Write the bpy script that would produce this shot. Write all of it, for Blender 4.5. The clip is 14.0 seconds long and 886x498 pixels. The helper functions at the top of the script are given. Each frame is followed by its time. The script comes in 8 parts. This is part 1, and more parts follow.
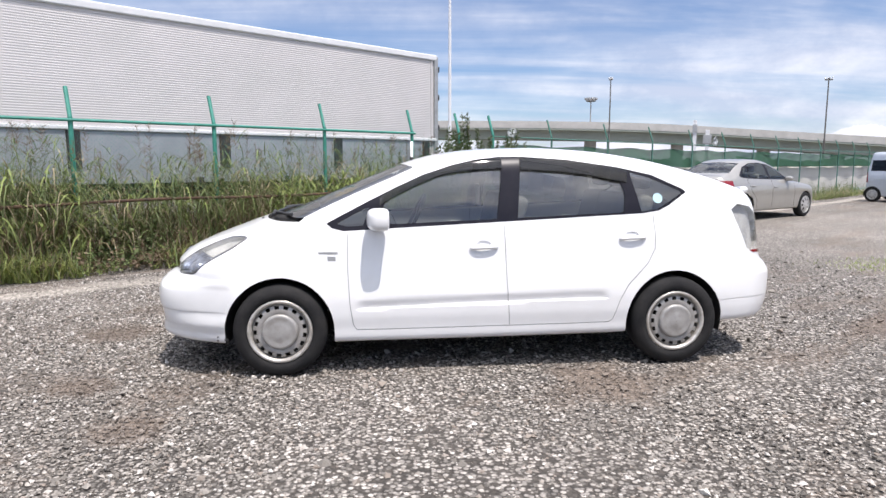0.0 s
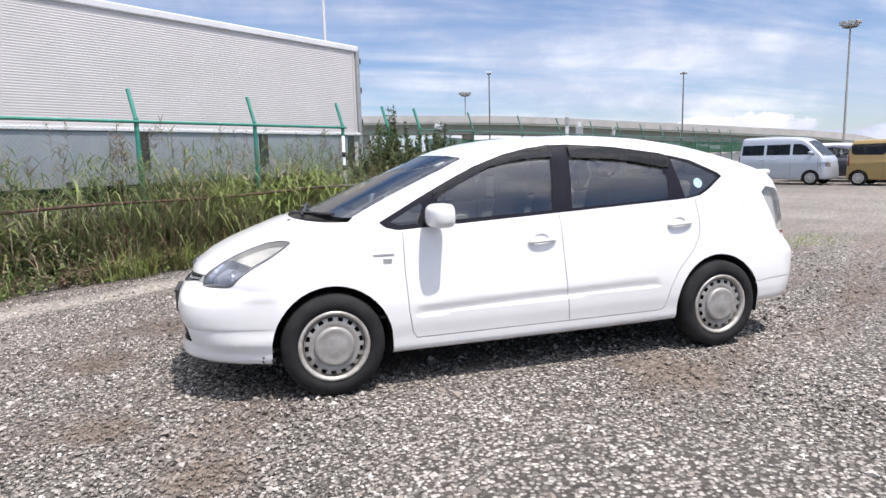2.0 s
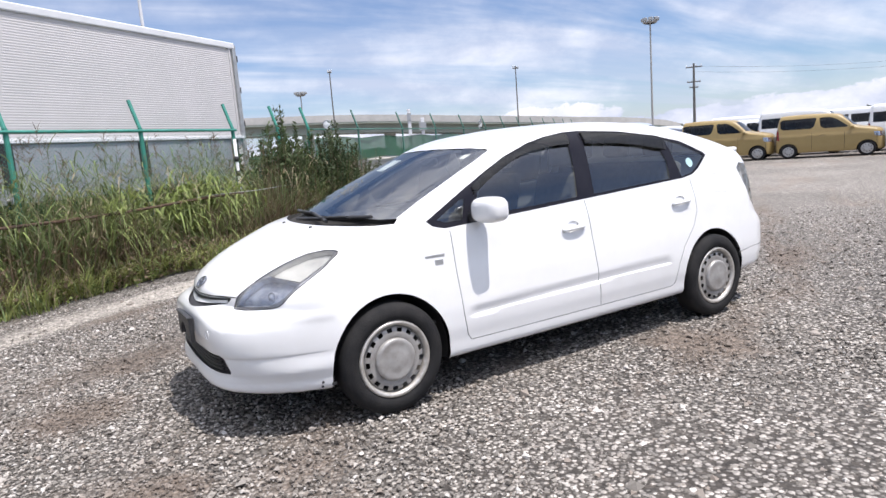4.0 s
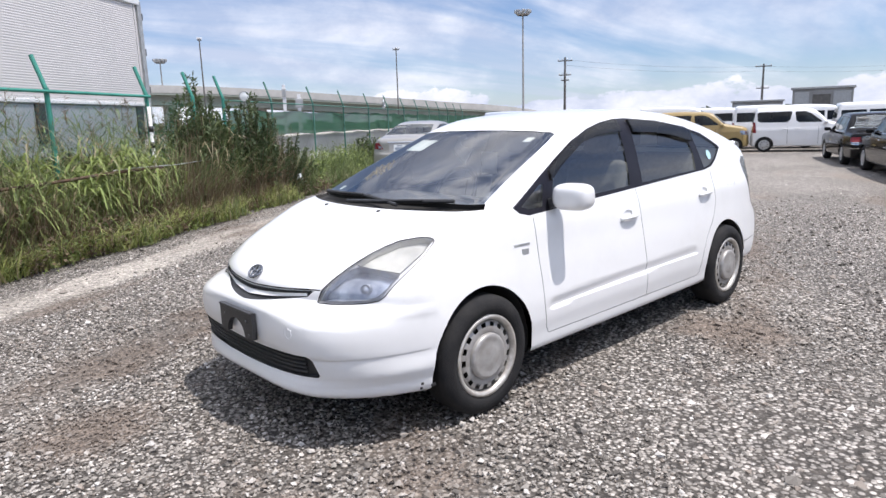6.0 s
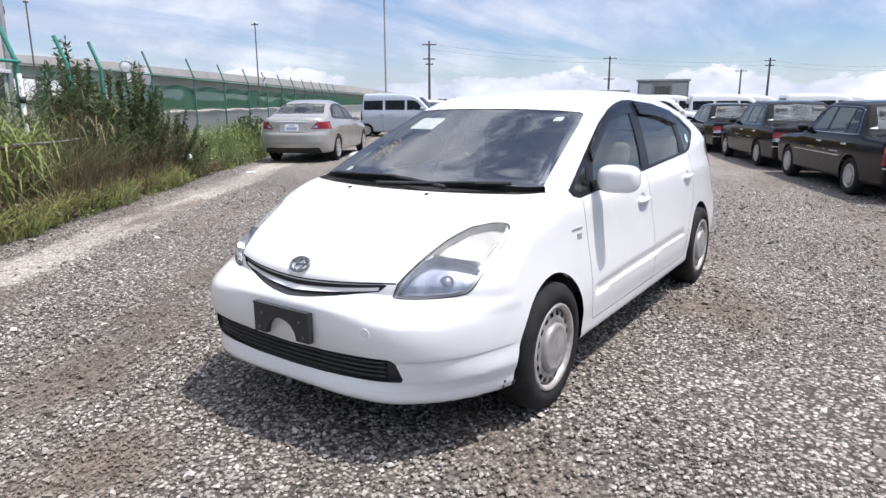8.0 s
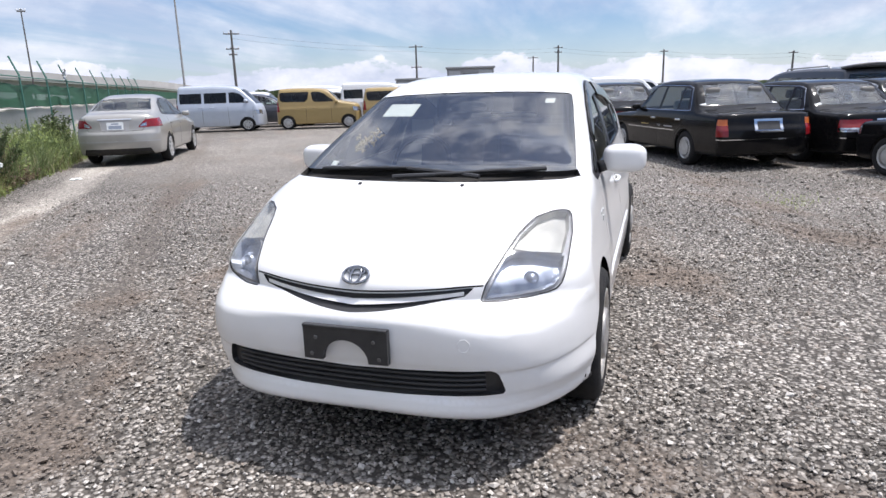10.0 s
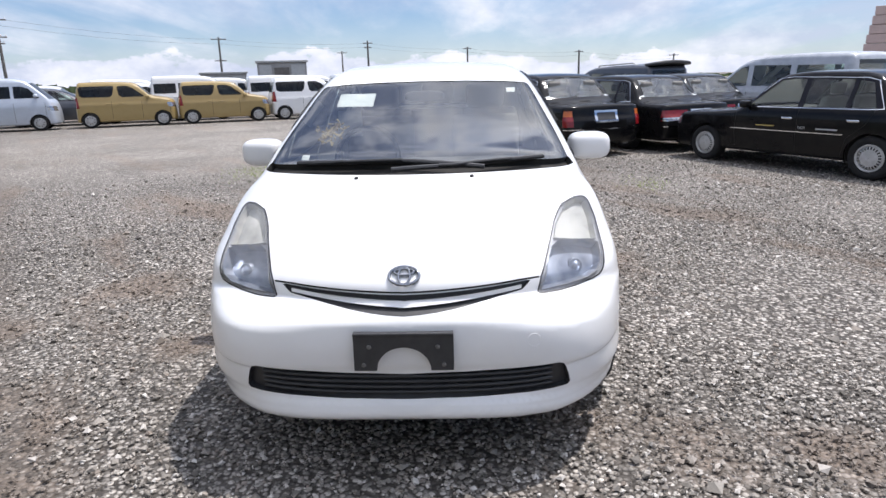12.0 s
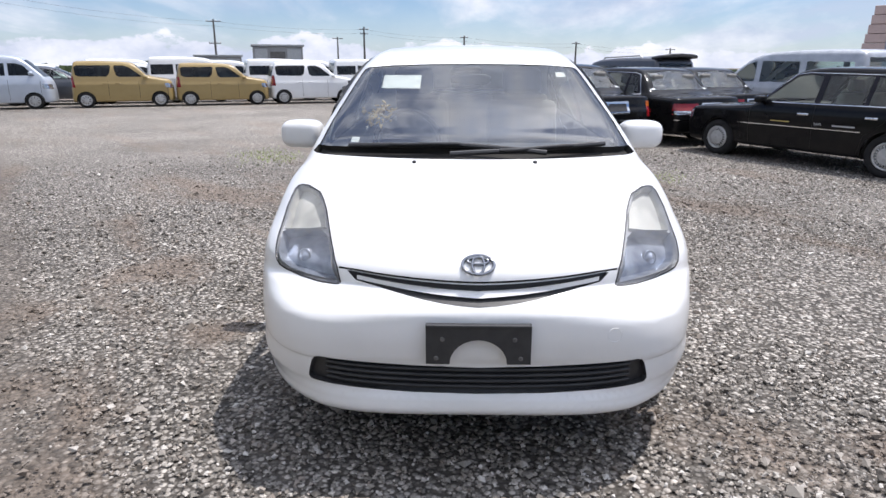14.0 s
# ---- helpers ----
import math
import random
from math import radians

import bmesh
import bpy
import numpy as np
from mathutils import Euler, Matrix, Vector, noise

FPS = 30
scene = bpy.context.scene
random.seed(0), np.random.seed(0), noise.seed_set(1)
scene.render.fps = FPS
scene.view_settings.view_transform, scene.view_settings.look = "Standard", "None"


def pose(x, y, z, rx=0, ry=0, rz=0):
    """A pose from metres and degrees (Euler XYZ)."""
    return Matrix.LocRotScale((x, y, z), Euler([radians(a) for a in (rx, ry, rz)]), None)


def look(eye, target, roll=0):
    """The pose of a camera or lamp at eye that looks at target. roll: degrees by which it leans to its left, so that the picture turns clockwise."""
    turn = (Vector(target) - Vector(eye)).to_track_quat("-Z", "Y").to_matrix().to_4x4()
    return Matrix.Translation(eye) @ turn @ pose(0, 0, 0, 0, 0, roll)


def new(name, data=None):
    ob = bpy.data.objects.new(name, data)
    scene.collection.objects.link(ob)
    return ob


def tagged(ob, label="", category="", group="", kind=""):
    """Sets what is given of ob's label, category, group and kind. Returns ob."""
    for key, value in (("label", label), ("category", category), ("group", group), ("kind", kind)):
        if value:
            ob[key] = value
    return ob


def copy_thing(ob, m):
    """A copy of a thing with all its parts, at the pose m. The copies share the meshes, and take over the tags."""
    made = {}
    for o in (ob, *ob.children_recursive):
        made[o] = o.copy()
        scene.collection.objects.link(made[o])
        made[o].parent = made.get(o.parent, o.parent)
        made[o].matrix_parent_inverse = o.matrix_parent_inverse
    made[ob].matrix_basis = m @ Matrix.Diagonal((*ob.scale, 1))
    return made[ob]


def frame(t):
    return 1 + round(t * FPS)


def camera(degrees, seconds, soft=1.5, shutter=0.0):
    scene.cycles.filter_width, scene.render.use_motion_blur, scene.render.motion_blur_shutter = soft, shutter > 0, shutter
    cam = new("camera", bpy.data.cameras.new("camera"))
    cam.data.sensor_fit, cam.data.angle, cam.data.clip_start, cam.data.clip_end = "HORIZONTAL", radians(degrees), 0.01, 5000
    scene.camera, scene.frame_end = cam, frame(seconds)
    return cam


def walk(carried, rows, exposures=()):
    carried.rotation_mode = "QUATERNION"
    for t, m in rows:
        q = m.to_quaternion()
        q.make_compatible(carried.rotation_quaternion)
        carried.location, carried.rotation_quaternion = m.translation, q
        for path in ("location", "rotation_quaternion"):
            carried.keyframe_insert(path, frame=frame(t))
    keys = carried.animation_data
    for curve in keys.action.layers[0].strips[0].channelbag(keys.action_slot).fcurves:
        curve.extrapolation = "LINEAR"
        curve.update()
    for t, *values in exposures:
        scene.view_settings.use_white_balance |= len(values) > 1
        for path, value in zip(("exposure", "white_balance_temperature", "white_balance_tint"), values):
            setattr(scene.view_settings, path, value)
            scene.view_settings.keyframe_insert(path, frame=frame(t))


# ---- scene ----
cam = camera(68.5, 14.0)
PATH = [
    (0, (0.591, -5.078, 1.385), (0.814, -3.108, 1.124), 0.0),
    (0.5, (0.339, -4.941, 1.356), (0.63, -2.98, 1.09), 0.0),
    (1, (0.067, -4.822, 1.359), (0.482, -2.88, 1.119), 1.4),
    (1.5, (-0.27, -4.721, 1.382), (0.262, -2.813, 1.108), -0.3),
    (2, (-0.473, -4.543, 1.367), (0.114, -2.652, 1.088), -1.5),
    (2.5, (-0.691, -4.379, 1.378), (-0.011, -2.521, 1.092), 0.3),
    (2.7, (-0.815, -4.323, 1.375), (-0.064, -2.492, 1.085), -1.0),
    (4.8, (-1.778, -3.514, 1.402), (-0.605, -1.931, 1.06), -1.1),
    (5, (-1.851, -3.415, 1.391), (-0.626, -1.875, 1.036), -0.1),
    (5.5, (-2.015, -3.189, 1.412), (-0.734, -1.69, 1.078), -0.7),
    (6, (-2.232, -2.966, 1.441), (-0.901, -1.523, 1.058), -1.7),
    (6.5, (-2.299, -2.723, 1.422), (-0.966, -1.271, 1.079), -2.3),
    (7, (-2.388, -2.511, 1.425), (-0.95, -1.167, 1.077), -1.3),
    (7.5, (-2.584, -2.27, 1.419), (-1.028, -1.084, 1.006), -2.6),
    (7.7, (-2.62, -2.194, 1.42), (-1.049, -1.031, 0.994), -1.2),
    (9.8, (-2.872, -1.137, 1.389), (-1.058, -0.459, 0.89), -2.2),
    (10, (-2.885, -1.053, 1.402), (-1.043, -0.437, 0.925), -1.7),
    (10.5, (-2.986, -0.762, 1.406), (-1.088, -0.34, 0.939), -1.5),
    (11, (-2.988, -0.547, 1.405), (-1.072, -0.24, 0.921), -1.5),
    (11.5, (-2.909, -0.389, 1.39), (-0.985, -0.199, 0.878), -2.0),
    (12, (-2.909, -0.214, 1.389), (-0.975, -0.144, 0.884), -1.5),
    (12.5, (-2.94, 0.012, 1.411), (-0.998, 0.009, 0.93), -2.0),
    (13, (-2.919, 0.084, 1.399), (-0.977, 0.12, 0.922), -0.2),
    (13.5, (-2.866, 0.093, 1.385), (-0.921, 0.137, 0.919), -0.8),
    (14, (-2.811, 0.072, 1.359), (-0.885, 0.113, 0.823), 0.0),
]
walk(cam, [(t, look(eye, target, roll)) for t, eye, target, roll in PATH], exposures=[(0.0, 0.06, 6600, 15), (5.0, 0.01, 6450, 15), (14.0, -0.07, 6400, 14)])

# ---------------------------------------------------------------- light
SUN_DIR = Vector((0.16, -0.33, 1.0)).normalized()


def build_world():
    w = bpy.data.worlds.new("sky_world")
    scene.world = w
    w.use_nodes = True
    nt = w.node_tree
    nt.nodes.clear()
    N, L = nt.nodes.new, nt.links.new
    out, bg = N("ShaderNodeOutputWorld"), N("ShaderNodeBackground")
    sky = N("ShaderNodeTexSky")
    sky.sky_type = "NISHITA"
    sky.sun_disc = False
    sky.sun_elevation = math.asin(SUN_DIR.z)
    sky.sun_rotation = math.atan2(SUN_DIR.x, SUN_DIR.y)
    sky.air_density, sky.dust_density, sky.ozone_density = 1.0, 0.15, 2.2
    co = N("ShaderNodeTexCoord")
    sep = N("ShaderNodeSeparateXYZ")
    L(co.outputs["Generated"], sep.inputs[0])

    def m(op, a, b=None, c=None):
        n = N("ShaderNodeMath")
        n.operation = op
        for i, v in enumerate((a, b, c)):
            if v is None:
                continue
            if isinstance(v, (int, float)):
                n.inputs[i].default_value = v
            else:
                L(v, n.inputs[i])
        return n.outputs[0]

    x, y, z = sep.outputs
    zc = m("MAXIMUM", z, 0.0)
    den = m("ADD", zc, 0.10)
    com = N("ShaderNodeCombineXYZ")
    L(m("DIVIDE", x, den), com.inputs[0])
    L(m("DIVIDE", y, den), com.inputs[1])
    # high streaky cloud
    mp = N("ShaderNodeMapping")
    mp.inputs["Rotation"].default_value = (0, 0, radians(38))
    mp.inputs["Scale"].default_value = (0.30, 0.95, 1)
    L(com.outputs[0], mp.inputs[0])
    n1 = N("ShaderNodeTexNoise")
    n1.inputs["Scale"].default_value, n1.inputs["Detail"].default_value = 0.85, 7
    n1.inputs["Roughness"].default_value, n1.inputs["Distortion"].default_value = 0.55, 0.35
    L(mp.outputs[0], n1.inputs["Vector"])
    r1 = N("ShaderNodeMapRange")
    r1.interpolation_type = "SMOOTHSTEP"
    r1.inputs[1].default_value, r1.inputs[2].default_value = 0.36, 0.67
    up = N("ShaderNodeMapRange")
    up.inputs[1].default_value, up.inputs[2].default_value, up.inputs[4].default_value = 0.25, 0.8, 0.0
    L(zc, up.inputs[0])
    L(m("ADD", n1.outputs["Fac"], up.outputs[0]), r1.inputs[0])
    # heaped cloud low over the horizon
    mp2 = N("ShaderNodeMapping")
    mp2.inputs["Scale"].default_value = (8.5, 8.5, 15)
    L(co.outputs["Generated"], mp2.inputs[0])
    n2 = N("ShaderNodeTexNoise")
    n2.inputs["Scale"].default_value, n2.inputs["Detail"].default_value = 1.0, 8
    n2.inputs["Roughness"].default_value = 0.58
    L(mp2.outputs[0], n2.inputs["Vector"])
    lift = m("MULTIPLY", zc, 8.6)
    # the heaps thin out towards the south
    thin = N("ShaderNodeMapRange")
    thin.inputs[1].default_value, thin.inputs[2].default_value, thin.inputs[3].default_value, thin.inputs[4].default_value = 0.22, -0.12, 0.0, 0.16
    L(y, thin.inputs[0])
    heap = m("SUBTRACT", n2.outputs["Fac"], m("ADD", lift, thin.outputs[0]))
    r2 = N("ShaderNodeMapRange")
    r2.interpolation_type = "SMOOTHSTEP"
    r2.inputs[1].default_value, r2.inputs[2].default_value = 0.155, 0.215
    L(heap, r2.inputs[0])
    haze = N("ShaderNodeMapRange")
    haze.inputs[1].default_value, haze.inputs[2].default_value = 0.10, 0.0
    haze.inputs[3].default_value, haze.inputs[4].default_value = 0.0, 0.42
    L(zc, haze.inputs[0])
    # broken cloud overhead
    n3 = N("ShaderNodeTexNoise")
    n3.inputs["Scale"].default_value, n3.inputs["Detail"].default_value, n3.inputs["Roughness"].default_value = 3.2, 12, 0.66
    mp3 = N("ShaderNodeMapping")
    mp3.inputs["Rotation"].default_value = (0, 0, radians(12))
    mp3.inputs["Scale"].default_value = (1.8, 0.85, 1.2)
    mp3.inputs["Location"].default_value = (0.35, 0.6, 0.15)
    L(co.outputs["Generated"], mp3.inputs[0])
    L(mp3.outputs[0], n3.inputs["Vector"])
    n3.inputs["Distortion"].default_value = 0.35
    r3 = N("ShaderNodeMapRange")
    r3.interpolation_type = "SMOOTHSTEP"
    r3.inputs[1].default_value, r3.inputs[2].default_value, r3.inputs[3].default_value = 0.39, 0.54, 0.16
    L(n3.outputs["Fac"], r3.inputs[0])
    hi = N("ShaderNodeMapRange")
    hi.inputs[1].default_value, hi.inputs[2].default_value = 0.32, 0.55
    L(zc, hi.inputs[0])
    over = m("MULTIPLY", r3.outputs[0], hi.outputs[0])
    cl = m("MAXIMUM", m("MAXIMUM", over, m("MULTIPLY", r1.outputs[0], 0.82)), m("MAXIMUM", r2.outputs[0], haze.outputs[0]))
    shade = N("ShaderNodeMix")
    shade.data_type = "RGBA"
    shade.inputs["A"].default_value = (6.4, 7.2, 8.8, 1)
    shade.inputs["B"].default_value = (11.6, 11.8, 12.1, 1)
    puff = N("ShaderNodeMapRange")
    puff.inputs[1].default_value, puff.inputs[2].default_value = 0.40, 0.72
    L(n2.outputs["Fac"], puff.inputs[0])
    L(puff.outputs[0], shade.inputs["Factor"])
    # cloud near the sun scatters its light forward
    dt, fw, sc = N("ShaderNodeVectorMath"), N("ShaderNodeMapRange"), N("ShaderNodeVectorMath")
    dt.operation, sc.operation = "DOT_PRODUCT", "SCALE"
    dt.inputs[1].default_value = SUN_DIR
    L(co.outputs["Generated"], dt.inputs[0])
    fw.interpolation_type = "SMOOTHSTEP"
    fw.inputs[1].default_value, fw.inputs[2].default_value, fw.inputs[3].default_value, fw.inputs[4].default_value = 0.74, 1.0, 1.0, 2.0
    L(dt.outputs["Value"], fw.inputs[0])
    L(shade.outputs["Result"], sc.inputs[0])
    thick = N("ShaderNodeMapRange")
    thick.inputs[1].default_value, thick.inputs[2].default_value, thick.inputs[3].default_value, thick.inputs[4].default_value = 0.40, 0.68, 1.75, 1.0
    L(n3.outputs["Fac"], thick.inputs[0])
    body = m("ADD", m("MULTIPLY", m("SUBTRACT", thick.outputs[0], 1.0), hi.outputs[0]), 1.0)
    L(m("MULTIPLY", fw.outputs[0], body), sc.inputs["Scale"])
    mix = N("ShaderNodeMix")
    mix.data_type = "RGBA"
    L(cl, mix.inputs["Factor"])
    air = N("ShaderNodeVectorMath")
    air.operation = "MULTIPLY"
    air.inputs[1].default_value = (0.87, 1.0, 1.21)
    L(sky.outputs[0], air.inputs[0])
    L(air.outputs[0], mix.inputs["A"])
    L(sc.outputs[0], mix.inputs["B"])
    L(mix.outputs["Result"], bg.inputs["Color"])
    bg.inputs["Strength"].default_value = 0.10
    L(bg.outputs[0], out.inputs["Surface"])


build_world()
sun = new("sun", bpy.data.lights.new("sun", "SUN"))
sun.data.energy, sun.data.angle, sun.data.color = 5.2, radians(0.6), (1.0, 0.965, 0.91)
sun.matrix_world = look((0, 0, 30), Vector((0, 0, 30)) - SUN_DIR)

# ---------------------------------------------------------------- materials


def mat(name, col, rough=0.5, metal=0.0, col2=None, scale=8.0, bump=0.0, bump_scale=60.0, coat=0.0, spec=0.5, thr=(0.35, 0.7), rand=0.0):
    """Principled surface with a two-scale colour variation and a fine relief."""
    k = bpy.data.materials.new(name)
    k.use_nodes = True
    nt = k.node_tree
    b = nt.nodes["Principled BSDF"]
    b.inputs["Roughness"].default_value, b.inputs["Metallic"].default_value = rough, metal
    b.inputs["Coat Weight"].default_value, b.inputs["Specular IOR Level"].default_value = coat, spec
    b.inputs["Coat Roughness"].default_value = 0.03
    N, L = nt.nodes.new, nt.links.new
    c1 = (*col, 1)
    b.inputs["Base Color"].default_value = c1
    co = N("ShaderNodeTexCoord")
    if col2:
        n = N("ShaderNodeTexNoise")
        n.inputs["Scale"].default_value, n.inputs["Detail"].default_value, n.inputs["Roughness"].default_value = scale, 8, 0.62
        L(co.outputs["Object"], n.inputs["Vector"])
        r = N("ShaderNodeMapRange")
        r.inputs[1].default_value, r.inputs[2].default_value = thr
        L(n.outputs["Fac"], r.inputs[0])
        mx = N("ShaderNodeMix")
        mx.data_type = "RGBA"
        mx.inputs["A"].default_value, mx.inputs["B"].default_value = c1, (*col2, 1)
        L(r.outputs[0], mx.inputs["Factor"])
        src = mx.outputs["Result"]
        if rand:
            info, hs = N("ShaderNodeObjectInfo"), N("ShaderNodeHueSaturation")
            geo = N("ShaderNodeNewGeometry")
            mr = N("ShaderNodeMapRange")
            mr.inputs[3].default_value, mr.inputs[4].default_value = 1 - rand, 1 + rand
            L(geo.outputs["Random Per Island"], mr.inputs[0])
            L(mr.outputs[0], hs.inputs["Value"])
            L(src, hs.inputs["Color"])
            src = hs.outputs[0]
        L(src, b.inputs["Base Color"])
    if bump:
        n = N("ShaderNodeTexNoise")
        n.inputs["Scale"].default_value, n.inputs["Detail"].default_value = bump_scale, 6
        L(co.outputs["Object"], n.inputs["Vector"])
        bp = N("ShaderNodeBump")
        bp.inputs["Strength"].default_value, bp.inputs["Distance"].default_value = bump, 0.01
        L(n.outputs["Fac"], bp.inputs["Height"])
        L(bp.outputs[0], b.inputs["Normal"])
    return k


def glass_mat(name, tint, rough=0.0, refl=1.85, haze=0.0):
    """Thin tinted pane: see-through, with a real gloss on its face."""
    k = bpy.data.materials.new(name)
    k.use_nodes = True
    nt = k.node_tree
    nt.nodes.clear()
    N, L = nt.nodes.new, nt.links.new
    out, mx = N("ShaderNodeOutputMaterial"), N("ShaderNodeMixShader")
    tr, gl, fr = N("ShaderNodeBsdfTransparent"), N("ShaderNodeBsdfGlossy"), N("ShaderNodeFresnel")
    tr.inputs[0].default_value = (*tint, 1)
    gl.inputs["Roughness"].default_value = rough
    fr.inputs["IOR"].default_value = refl
    L(fr.outputs[0], mx.inputs[0])
    L(tr.outputs[0], mx.inputs[1])
    L(gl.outputs[0], mx.inputs[2])
    last = mx.outputs[0]
    if haze:
        df, m2 = N("ShaderNodeBsdfDiffuse"), N("ShaderNodeMixShader")
        df.inputs[0].default_value = (0.75, 0.73, 0.68, 1)
        m2.inputs[0].default_value = haze
        L(last, m2.inputs[1])
        L(df.outputs[0], m2.inputs[2])
        last = m2.outputs[0]
    L(last, out.inputs["Surface"])
    return k


